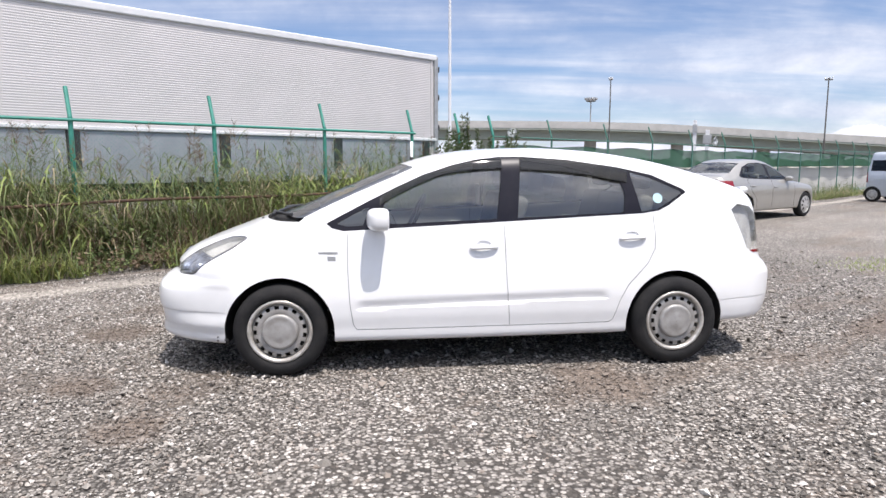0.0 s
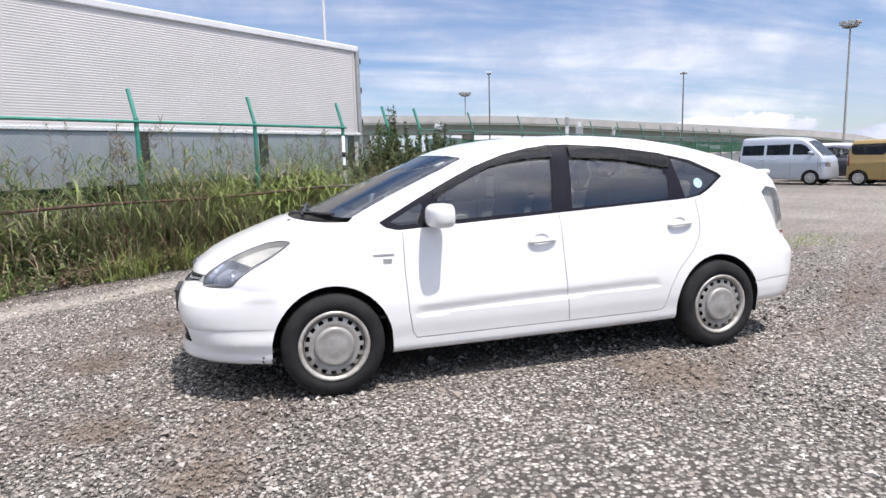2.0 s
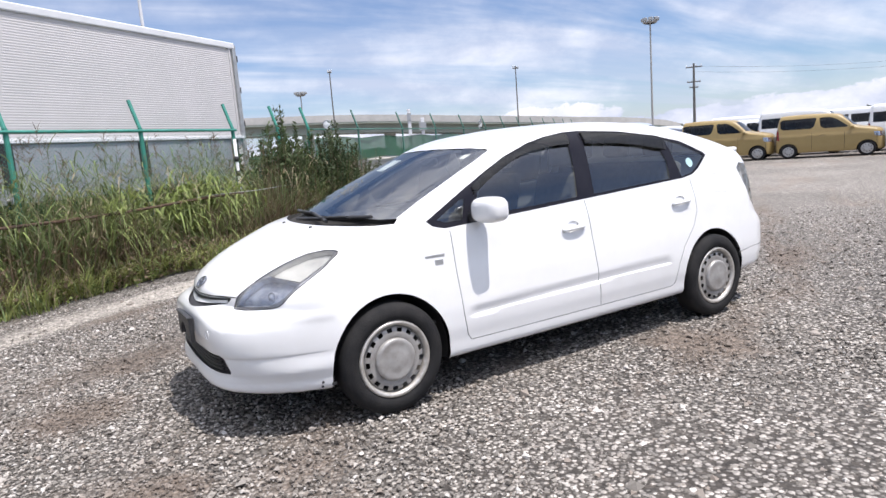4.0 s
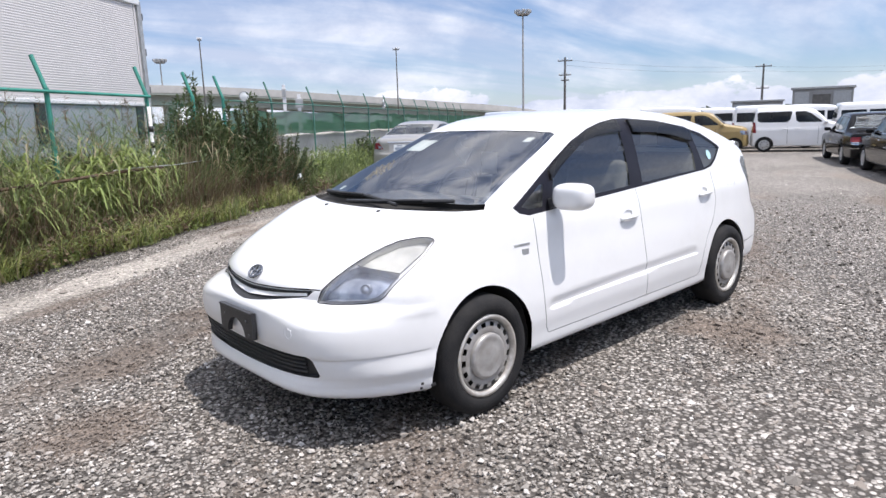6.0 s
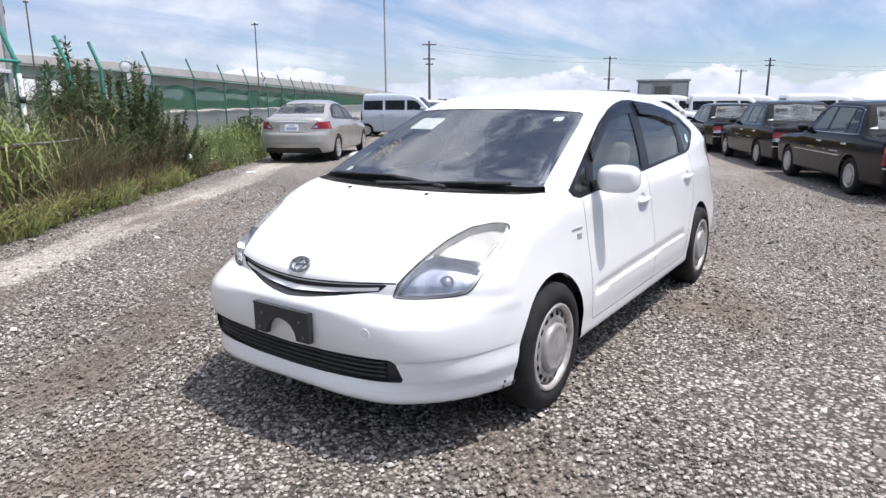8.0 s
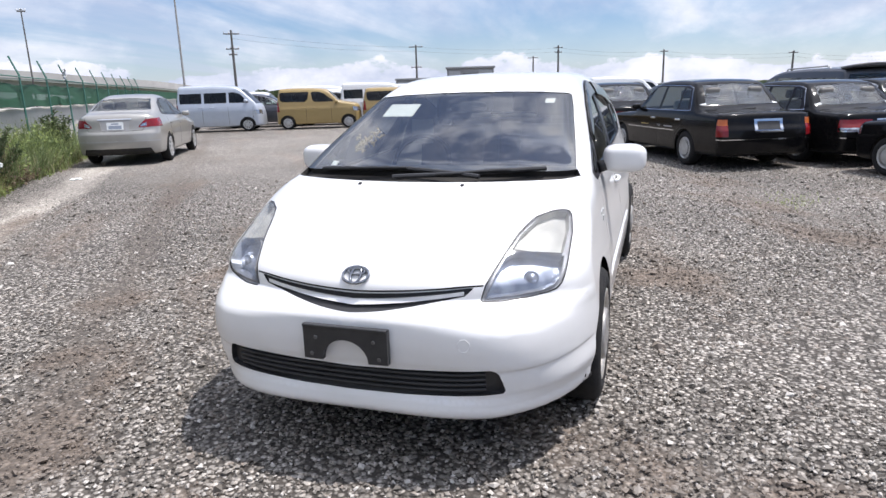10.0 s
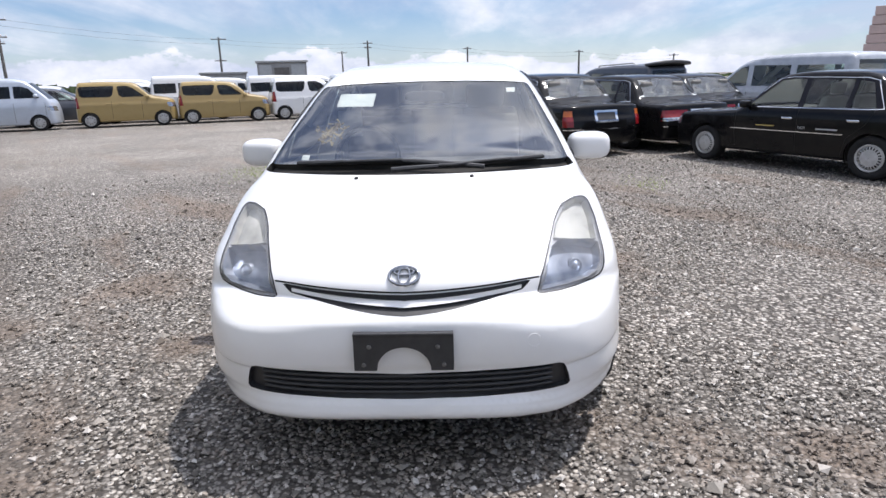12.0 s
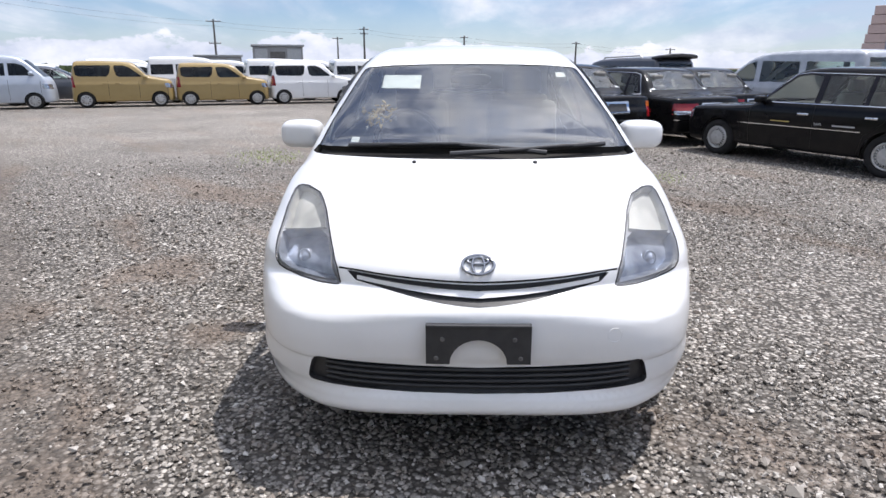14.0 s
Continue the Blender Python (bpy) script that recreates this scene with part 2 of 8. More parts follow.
M = dict(
    white=mat("white_car_paint", (0.75, 0.75, 0.742), 0.28, coat=0.7, col2=(0.70, 0.70, 0.685), scale=3, thr=(0.45, 0.8)),
    trim=mat("black_plastic", (0.022, 0.022, 0.024), 0.45, col2=(0.035, 0.035, 0.036), scale=20, bump=0.1, bump_scale=400),
    gloss_black=mat("gloss_black_trim", (0.014, 0.014, 0.02), 0.3, col2=(0.02, 0.02, 0.026), scale=10, spec=0.12),
    gap=mat("panel_gap_grey", (0.36, 0.36, 0.36), 0.7),
    under=mat("underbody_black", (0.012, 0.012, 0.012), 0.9, col2=(0.03, 0.027, 0.022), scale=9),
    rubber=mat("tyre_rubber", (0.013, 0.013, 0.014), 0.85, spec=0.25, col2=(0.026, 0.025, 0.024), scale=9, bump=0.3, bump_scale=120),
    steel=mat("silver_wheel_paint", (0.50, 0.50, 0.49), 0.42, 0.25, col2=(0.36, 0.35, 0.33), scale=11, bump=0.05),
    disc=mat("worn_wheel_paint", (0.40, 0.39, 0.375), 0.42, 0.3, col2=(0.27, 0.255, 0.235), scale=13, bump=0.05),
    rim=mat("bare_wheel_steel", (0.60, 0.58, 0.54), 0.36, 0.45, col2=(0.32, 0.285, 0.24), scale=18),
    chrome=mat("chrome", (0.72, 0.73, 0.75), 0.08, 1.0, col2=(0.6, 0.61, 0.63), scale=30),
    darkchrome=mat("dark_chrome", (0.30, 0.31, 0.33), 0.12, 1.0, col2=(0.22, 0.23, 0.25), scale=30),
    glass=glass_mat("tinted_side_glass", (0.60, 0.66, 0.64), refl=2.35),
    wglass=glass_mat("windscreen_glass", (0.70, 0.76, 0.74), refl=3.5),
    dglass=glass_mat("dark_car_glass", (0.74, 0.84, 0.79), refl=1.65),
    rglass=glass_mat("parked_car_screen_glass", (0.70, 0.80, 0.76), refl=2.1),
    pglass=glass_mat("privacy_glass", (0.12, 0.135, 0.135), refl=1.5),
    lens=glass_mat("lamp_lens", (0.92, 0.93, 0.95), 0.05, 1.55, 0.08),
    visor=glass_mat("smoked_visor", (0.16, 0.155, 0.155), 0.03, 1.5, 0.012),
    red_lens=mat("red_lamp_lens", (0.24, 0.010, 0.014), 0.16, coat=0.3, col2=(0.16, 0.007, 0.01), scale=40),
    amber=mat("amber_lamp_lens", (0.48, 0.12, 0.02), 0.15, coat=0.5, col2=(0.5, 0.11, 0.02), scale=40),
    hazy_lens=glass_mat("hazed_lamp_lens", (0.90, 0.91, 0.90), 0.02, 1.45, 0.10),
    bezel=mat("silver_lamp_bezel", (0.46, 0.47, 0.49), 0.35, 0.3, col2=(0.34, 0.35, 0.38), scale=14),
    cream=mat("pale_lamp_bowl", (0.30, 0.305, 0.30), 0.55, 0.0, col2=(0.56, 0.56, 0.54), scale=9),
    # two-tone mottling is painted in to look like reflections in the bowl
    bluebowl=mat("dark_lamp_bowl", (0.20, 0.235, 0.31), 0.3, 0.55, col2=(0.58, 0.63, 0.72), scale=9),
    sticker=mat("pale_blue_sticker", (0.42, 0.62, 0.66), 0.5),
    straw=mat("dry_straw", (0.48, 0.36, 0.10), 0.8, col2=(0.36, 0.27, 0.09), scale=30),
    lamp_in=mat("lamp_bowl", (0.55, 0.57, 0.6), 0.2, 0.8, col2=(0.25, 0.27, 0.32), scale=22),
    seat=mat("grey_seat_cloth", (0.24, 0.23, 0.21), 0.95, col2=(0.17, 0.165, 0.15), scale=35, bump=0.3, bump_scale=300),
    dash=mat("dark_dashboard", (0.05, 0.05, 0.052), 0.7, col2=(0.075, 0.073, 0.07), scale=30, bump=0.2, bump_scale=300),
    paper=mat("white_paper", (0.78, 0.80, 0.80), 0.7, col2=(0.66, 0.70, 0.72), scale=25),
    beige=mat("champagne_paint", (0.37, 0.36, 0.335), 0.3, 0.35, coat=0.7, col2=(0.34, 0.33, 0.305), scale=4),
    blackpaint=mat("black_paint", (0.006, 0.006, 0.007), 0.10, coat=0.0, spec=0.2, col2=(0.011, 0.0105, 0.010), scale=5),
    yellow=mat("mustard_paint", (0.33, 0.238, 0.092), 0.4, coat=0.3, col2=(0.30, 0.212, 0.08), scale=4),
    palegrey=mat("pale_blue_silver_paint", (0.50, 0.54, 0.60), 0.35, 0.3, coat=0.5, col2=(0.45, 0.49, 0.55), scale=4),
    silver=mat("silver_paint", (0.50, 0.52, 0.55), 0.33, 0.1, coat=0.5, col2=(0.35, 0.37, 0.40), scale=4),
    darkgrey=mat("dark_grey_paint", (0.055, 0.06, 0.07), 0.3, 0.3, coat=0.7, col2=(0.07, 0.07, 0.08), scale=4),
    green=mat("green_fence_paint", (0.028, 0.20, 0.15), 0.5, col2=(0.05, 0.27, 0.21), scale=6, bump=0.15, bump_scale=150),
    dullgreen=mat("dull_green_paint", (0.045, 0.15, 0.115), 0.7, col2=(0.075, 0.19, 0.15), scale=5),
    galv=mat("galvanised_steel", (0.46, 0.47, 0.47), 0.5, 0.5, col2=(0.34, 0.35, 0.35), scale=10),
    rust=mat("rusty_pipe", (0.10, 0.055, 0.03), 0.9, col2=(0.035, 0.025, 0.02), scale=14, bump=0.5, bump_scale=120),
    panel=mat("white_trailer_panel", (0.565, 0.545, 0.54), 0.55, col2=(0.51, 0.50, 0.49), scale=1.3, bump=0.05),
    gate=mat("grey_aluminium_gate", (0.36, 0.38, 0.41), 0.5, 0.3, col2=(0.29, 0.31, 0.34), scale=2.5),
    concrete=mat("pale_concrete", (0.50, 0.49, 0.46), 0.9, col2=(0.40, 0.39, 0.365), scale=0.6, bump=0.4, bump_scale=8),
    girder=mat("grey_green_girder_paint", (0.33, 0.36, 0.31), 0.7, col2=(0.28, 0.31, 0.26), scale=0.5),
    pole=mat("grey_pole", (0.36, 0.36, 0.35), 0.7, col2=(0.28, 0.275, 0.26), scale=3),
    polewhite=mat("white_pole", (0.70, 0.71, 0.72), 0.5, col2=(0.62, 0.63, 0.64), scale=2),
    darkpole=mat("weathered_pole", (0.14, 0.135, 0.125), 0.85, col2=(0.09, 0.085, 0.08), scale=3),
    # hall cladding and tile colours are lightened to stand in for distance haze
    cladding=mat("blue_grey_cladding", (0.31, 0.35, 0.42), 0.6, col2=(0.27, 0.31, 0.38), scale=0.5),
    pinktile=mat("pink_tile", (0.52, 0.40, 0.37), 0.7, col2=(0.45, 0.34, 0.31), scale=3),
    boxgrey=mat("grey_box_panel", (0.32, 0.325, 0.32), 0.7, col2=(0.22, 0.22, 0.215), scale=0.8),
)

# ---------------------------------------------------------------- mesh helpers


def link_mesh(name, bm, material, parent=None, label="", smooth=True):
    me = bpy.data.meshes.new(name)
    bm.to_mesh(me)
    bm.free()
    if smooth:
        me.shade_smooth()
    for k in material if isinstance(material, (list, tuple)) else (material,):
        me.materials.append(k)
    ob = new(name, me)
    if parent is not None:
        ob.parent = parent
    if label:
        ob["label"] = label
    return ob


def part(name, bm, material, parent, label="", smooth=False):
    return link_mesh(name, bm, material, parent, label, smooth)


def thing(name, label, category, group="", kind="", at=None):
    e = new(name)
    e.empty_display_size = 0.2
    if at is not None:
        e.matrix_basis = at
    return tagged(e, label, category, group, kind)


def box(bm, lo, hi, bevel=0.0, m=None, seg=2):
    """Adds a box, with rounded edges if asked."""
    vs = [bm.verts.new((x, y, z)) for x in (lo[0], hi[0]) for y in (lo[1], hi[1]) for z in (lo[2], hi[2])]
    fs = [bm.faces.new([vs[i] for i in q]) for q in ((0, 1, 3, 2), (4, 6, 7, 5), (0, 4, 5, 1), (2, 3, 7, 6), (0, 2, 6, 4), (1, 5, 7, 3))]
    if bevel:
        es = list({e for f in fs for e in f.edges})
        r = bmesh.ops.bevel(bm, geom=es, offset=bevel, segments=seg, affect="EDGES", profile=0.5)
        vs = list({v for f in r["faces"] for v in f.verts} | {v for v in vs if v.is_valid})
    if m is not None:
        for v in vs:
            v.co = m @ v.co
    return bm


def lathe(bm, prof, axis="y", n=48, m=None, close=False):
    """Turns a profile of (radius, along) about an axis through the origin."""
    rows = []
    for i in range(n):
        a = 2 * math.pi * i / n
        row = []
        for r, h in prof:
            p = {"y": (r * math.cos(a), h, r * math.sin(a)), "z": (r * math.cos(a), r * math.sin(a), h), "x": (h, r * math.cos(a), r * math.sin(a))}[axis]
            row.append(bm.verts.new(m @ Vector(p) if m is not None else p))
        rows.append(row)
    k = len(prof)
    for i in range(n):
        a, b = rows[i], rows[(i + 1) % n]
        for j in range(k if close else k - 1):
            j2 = (j + 1) % k
            bm.faces.new((a[j], b[j], b[j2], a[j2]))
    return bm


def tube(bm, pts, r, n=8, r2=None, cap=True):
    """A round bar along points, tapering to r2."""
    pts = [Vector(p) for p in pts]
    rows = []
    for i, p in enumerate(pts):
        d = (pts[min(i + 1, len(pts) - 1)] - pts[max(i - 1, 0)]).normalized()
        u = d.cross(Vector((0, 0, 1)) if abs(d.z) < 0.9 else Vector((1, 0, 0))).normalized()
        v = d.cross(u)
        rr = r if r2 is None else r + (r2 - r) * i / (len(pts) - 1)
        rows.append([bm.verts.new(p + rr * (u * math.cos(2 * math.pi * k / n) + v * math.sin(2 * math.pi * k / n))) for k in range(n)])
    for a, b in zip(rows, rows[1:]):
        for k in range(n):
            bm.faces.new((a[k], a[(k + 1) % n], b[(k + 1) % n], b[k]))
    if cap:
        bm.faces.new(rows[0][::-1])
        bm.faces.new(rows[-1])
    return bm


def BM():
    return bmesh.new()


# ---------------------------------------------------------------- car bodies


def curve(pts):
    """A smooth function through points, with no overshoot."""
    p = np.array(pts, float)
    x, y = p[:, 0], p[:, 1]
    h, d = np.diff(x), np.diff(y) / np.diff(x)
    t = np.zeros_like(x)
    t[0], t[-1] = d[0], d[-1]
    for i in range(1, len(x) - 1):
        if d[i - 1] * d[i] > 0:
            w1, w2 = 2 * h[i] + h[i - 1], h[i] + 2 * h[i - 1]
            t[i] = (w1 + w2) / (w1 / d[i - 1] + w2 / d[i])

    def f(q):
        q = np.asarray(q, float)
        i = np.clip(np.searchsorted(x, q) - 1, 0, len(x) - 2)
        u = np.clip((q - x[i]) / h[i], 0, 1)
        v = (2 * u**3 - 3 * u**2 + 1) * y[i] + (u**3 - 2 * u**2 + u) * h[i] * t[i] + (3 * u**2 - 2 * u**3) * y[i + 1] + (u**3 - u**2) * h[i] * t[i + 1]
        return v + np.where(q < x[0], (q - x[0]) * t[0], 0) + np.where(q > x[-1], (q - x[-1]) * t[-1], 0)

    return f


def smax(a, b, k):
    h = np.maximum(k - np.abs(a - b), 0) / k
    return np.maximum(a, b) + h * h * k * 0.25


def ramp01(v, a, b):
    t = np.clip((v - a) / (b - a), 0, 1)
    return t * t * (3 - 2 * t)


def body_field(s):
    """The car body as a field that is negative inside: roof line, flanks, nose, tail and floor blended into one another."""
    top, side, front, rear = curve(s["top"]), curve(s["side"]), curve(s["front"]), curve(s["rear"])
    plan, crown, bow = curve(s["plan"]), curve(s["crown"]), curve(s["bow"])
    w = s["w"]
    fpow = curve(s["fpow"]) if "fpow" in s else (lambda z: s["fbow"][1])
    famp = curve(s["famp"]) if "famp" in s else (lambda z: s["fbow"][0])
    fend = curve(s["fend"]) if "fend" in s else (lambda z: 0.0)
    low = curve(s["floor_line"]) if "floor_line" in s else None
    kt, kf, kr = s.get("k", (0.16, 0.14, 0.12))

    def f(P):
        x, y, z = P[..., 0], np.abs(P[..., 1]), P[..., 2]
        q = y / w
        ft = z - (top(x - bow(x) * q**2) - crown(x) * q**2)
        fs = y - side(z) * plan(x)
        ff = front(z) + famp(z) * q ** fpow(z) + fend(z) * q**14 - x
        if "tuck" in s:
            # bumper corner steps inwards below its crease
            zc, d = s["tuck"]
            g = d * ramp01(z, zc + 0.005, zc - 0.006) * ramp01(x, -0.33, -0.42)
            ff, fs = ff + g * ramp01(q, 0.60, 0.72), fs + g
        if "crease" in s:
            # doors curve inwards down to a sharp crease
            zl, d = curve(s["crease"][0])(x), s["crease"][1]
            fs = fs + d * ramp01(z, zl + 0.065, zl + 0.004) * ramp01(z, zl - 0.005, zl + 0.001) * ramp01(x, 0.47, 0.56) * ramp01(x, 2.24, 2.15)
        fr = x - rear(z) + s["rbow"][0] * q ** s["rbow"][1]
        fb = (low(x) if low else s["floor"]) - z
        return smax(smax(smax(smax(ft * s.get("topw", 0.8), fs, kt), ff, kf), fr, kr), fb, 0.05)

    return f


def shell(f, x0, x1, z0, na, ns, nph):
    """Half of the body (y <= 0) as a grid cast outwards from a line inside it."""
    D, O = [], []
    ph = np.linspace(0, math.pi, nph)
    for a in np.linspace(0.02, math.pi / 2, na, endpoint=False):
        D.append(np.stack([-np.cos(a) + 0 * ph, -math.sin(a) * np.sin(ph), math.sin(a) * np.cos(ph)], -1))
        O.append(np.tile((x0, 0, z0), (nph, 1)))
    for x in np.linspace(x0, x1, ns):
        D.append(np.stack([0 * ph, -np.sin(ph), np.cos(ph)], -1))
        O.append(np.tile((x, 0, z0), (nph, 1)))
    for a in np.linspace(math.pi / 2, 0.02, na + 1)[1:]:
        D.append(np.stack([np.cos(a) + 0 * ph, -math.sin(a) * np.sin(ph), math.sin(a) * np.cos(ph)], -1))
        O.append(np.tile((x1, 0, z0), (nph, 1)))
    D, O = np.array(D), np.array(O, float)
    lo, hi = np.zeros(D.shape[:2]), np.full(D.shape[:2], 3.0)
    for _ in range(36):
        mid = (lo + hi) / 2
        inside = f(O + D * mid[..., None]) < 0
        lo, hi = np.where(inside, mid, lo), np.where(inside, hi, mid)
    P = O + D * hi[..., None]
    P[:, 0, 1] = P[:, -1, 1] = 0
    bm = bmesh.new()
    V = [[bm.verts.new(p) for p in row] for row in P]
    for a, b in zip(V, V[1:]):
        for j in range(nph - 1):
            bm.faces.new((a[j], a[j + 1], b[j + 1], b[j]))
    for row, flip in ((V[0], 1), (V[-1], 0)):
        c = bm.verts.new(sum((v.co for v in row), Vector()) / len(row))
        c.co.y = 0
        for j in range(nph - 1):
            bm.faces.new((c, row[j + 1], row[j]) if flip else (c, row[j], row[j + 1]))
    return bm


def inside_poly(a, b, poly):
    c = False
    for (x1, y1), (x2, y2) in zip(poly, poly[1:] + poly[:1]):
        if (y1 > b) != (y2 > b) and a < (x2 - x1) * (b - y1) / (y2 - y1) + x1:
            c = not c
    return c


SIDE = (Vector((1, 0, 0)), Vector((0, 0, 1)))
FRONT = (Vector((0, 1, 0)), Vector((0, 0, 1)))
ABOVE = (Vector((1, 0, 0)), Vector((0, 1, 0)))


def cut(bm, lay, poly, view, sel, tag, only=None):
    """Cuts an outline into the body as seen along a view and tags the faces inside it."""
    U, V = view
    poly = [tuple(p) for p in poly]
    a0, a1 = min(p[0] for p in poly), max(p[0] for p in poly)
    b0, b1 = min(p[1] for p in poly), max(p[1] for p in poly)
    e = 0.05
    cand = []
    for fc in bm.faces:
        c = fc.calc_center_median()
        if a0 - e < U.dot(c) < a1 + e and b0 - e < V.dot(c) < b1 + e and sel(c, fc.normal):
            cand.append(fc)
    cand = set(cand)
    for p, q in zip(poly, poly[1:] + poly[:1]):
        n = Vector((-(q[1] - p[1]), q[0] - p[0]))
        if n.length < 1e-6:
            continue
        n.normalize()
        pa0, pa1, pb0, pb1 = min(p[0], q[0]) - 1e-4, max(p[0], q[0]) + 1e-4, min(p[1], q[1]) - 1e-4, max(p[1], q[1]) + 1e-4
        g = []
        for fc in cand:
            us = [U.dot(v.co) for v in fc.verts]
            vs = [V.dot(v.co) for v in fc.verts]
            if max(us) >= pa0 and min(us) <= pa1 and max(vs) >= pb0 and min(vs) <= pb1:
                g.append(fc)
        if not g:
            continue
        geom = set(g)
        for fc in g:
            geom.update(fc.edges)
            geom.update(fc.verts)
        r = bmesh.ops.bisect_plane(bm, geom=list(geom), dist=2e-5, plane_co=U * p[0] + V * p[1], plane_no=U * n.x + V * n.y)
        cand = {x for x in cand if x.is_valid} | {x for x in r["geom"] if isinstance(x, bmesh.types.BMFace)}
    for fc in cand:
        if fc.is_valid:
            c = fc.calc_center_median()
            if sel(c, fc.normal) and (only is None or fc[lay] in only) and inside_poly(U.dot(c), V.dot(c), poly):
                fc[lay] = tag


def band(pts, w):
    """The outline of a narrow strip along points."""
    l, r = [], []
    for i, p in enumerate(pts):
        a, b = Vector(pts[max(i - 1, 0)]), Vector(pts[min(i + 1, len(pts) - 1)])
        d = (b - a).normalized()
        n = Vector((-d.y, d.x)) * w / 2
        l.append(tuple(Vector(p) + n))
        r.append(tuple(Vector(p) - n))
    return l + r[::-1]


def settle_on(f, P, steps=2):
    """Moves points on to the body, and gives the outward normal there."""
    e = 1e-3

    def grad(P):
        return np.stack([(f(P + e * np.eye(3)[i]) - f(P - e * np.eye(3)[i])) / (2 * e) for i in range(3)], -1)

    for _ in range(steps):
        g = grad(P)
        st = f(P)[:, None] * g / np.maximum((g * g).sum(-1, keepdims=True), 1e-6)
        P = P - np.clip(st, -0.01, 0.01)
    g = grad(P)
    return P, g / np.maximum(np.linalg.norm(g, axis=-1, keepdims=True), 1e-9)


def pull(bm, lay, tags, f, name, material, parent, side=0, push=0.0, label="", settle=True):
    """One mesh from the faces with these tags: side -1 left, 1 right (mirrored), 0 both joined."""
    faces = [fc for fc in bm.faces if fc[lay] in tags]
    if not faces:
        return None
    idx, P = {}, []
    for fc in faces:
        for v in fc.verts:
            if v not in idx:
                idx[v] = len(P)
                P.append(tuple(v.co))
    P = np.array(P)
    mid = np.abs(P[:, 1]) < 1e-4
    Q, n = settle_on(f, P.copy())
    if settle:
        Q[mid, 1] = 0
        P = Q
    n[mid, 1] = 0
    base = P
    P = P + n * push
    F = [[idx[v] for v in fc.verts] for fc in faces]
    if abs(push) > 0.0035:
        # edges that drop or rise to the surrounding surface
        fs = set(faces)
        Q, nq = [], []
        for fc in faces:
            for l in fc.loops:
                a, b = l.vert, l.link_loop_next.vert
                if sum(x in fs for x in l.edge.link_faces) == 1 and not (mid[idx[a]] and mid[idx[b]]):
                    ia, ib, k = idx[a], idx[b], len(P) + len(Q)
                    t = np.cross(base[ib] - base[ia], n[ia] * (1 if push > 0 else -1))
                    t = t / max(np.linalg.norm(t), 1e-9) * (1 if push > 0 else 1)
                    Q += [P[ia], P[ib], base[ib] - n[ib] * 0.001, base[ia] - n[ia] * 0.001]
                    nq += [t] * 4
                    F.append([k + 1, k, k + 3, k + 2] if push > 0 else [k + 1, k, k + 3, k + 2])
        if Q:
            P, n = np.concatenate([P, np.array(Q)]), np.concatenate([n, np.array(nq)])
            mid = np.concatenate([mid, np.zeros(len(Q), bool)])
    flip = np.array((1, -1, 1))
    if side == 0:
        k = len(P)
        mp = [i if mid[i] else k + i for i in range(k)]
        P, n = np.concatenate([P, P * flip]), np.concatenate([n, n * flip])
        F = F + [[mp[i] for i in q][::-1] for q in F]
    elif side == 1:
        P, n = P * flip, n * flip
        F = [q[::-1] for q in F]
    me = bpy.data.meshes.new(name)
    me.from_pydata(P.tolist(), [], F)
    me.materials.append(material)
    me.shade_smooth()
    me.normals_split_custom_set_from_vertices(n.tolist())
    ob = new(name, me)
    ob.parent = parent
    if label:
        ob["label"] = label
    return ob


def left_skin(c, n):
    return c.y < -0.3 and n.y < -0.15


def arch(x, z, r, n=22):
    a = [(x + r * math.cos(t), z + r * math.sin(t)) for t in np.linspace(math.pi, 0, n)]
    return [(x - r, -0.2)] + a + [(x + r, -0.2)]


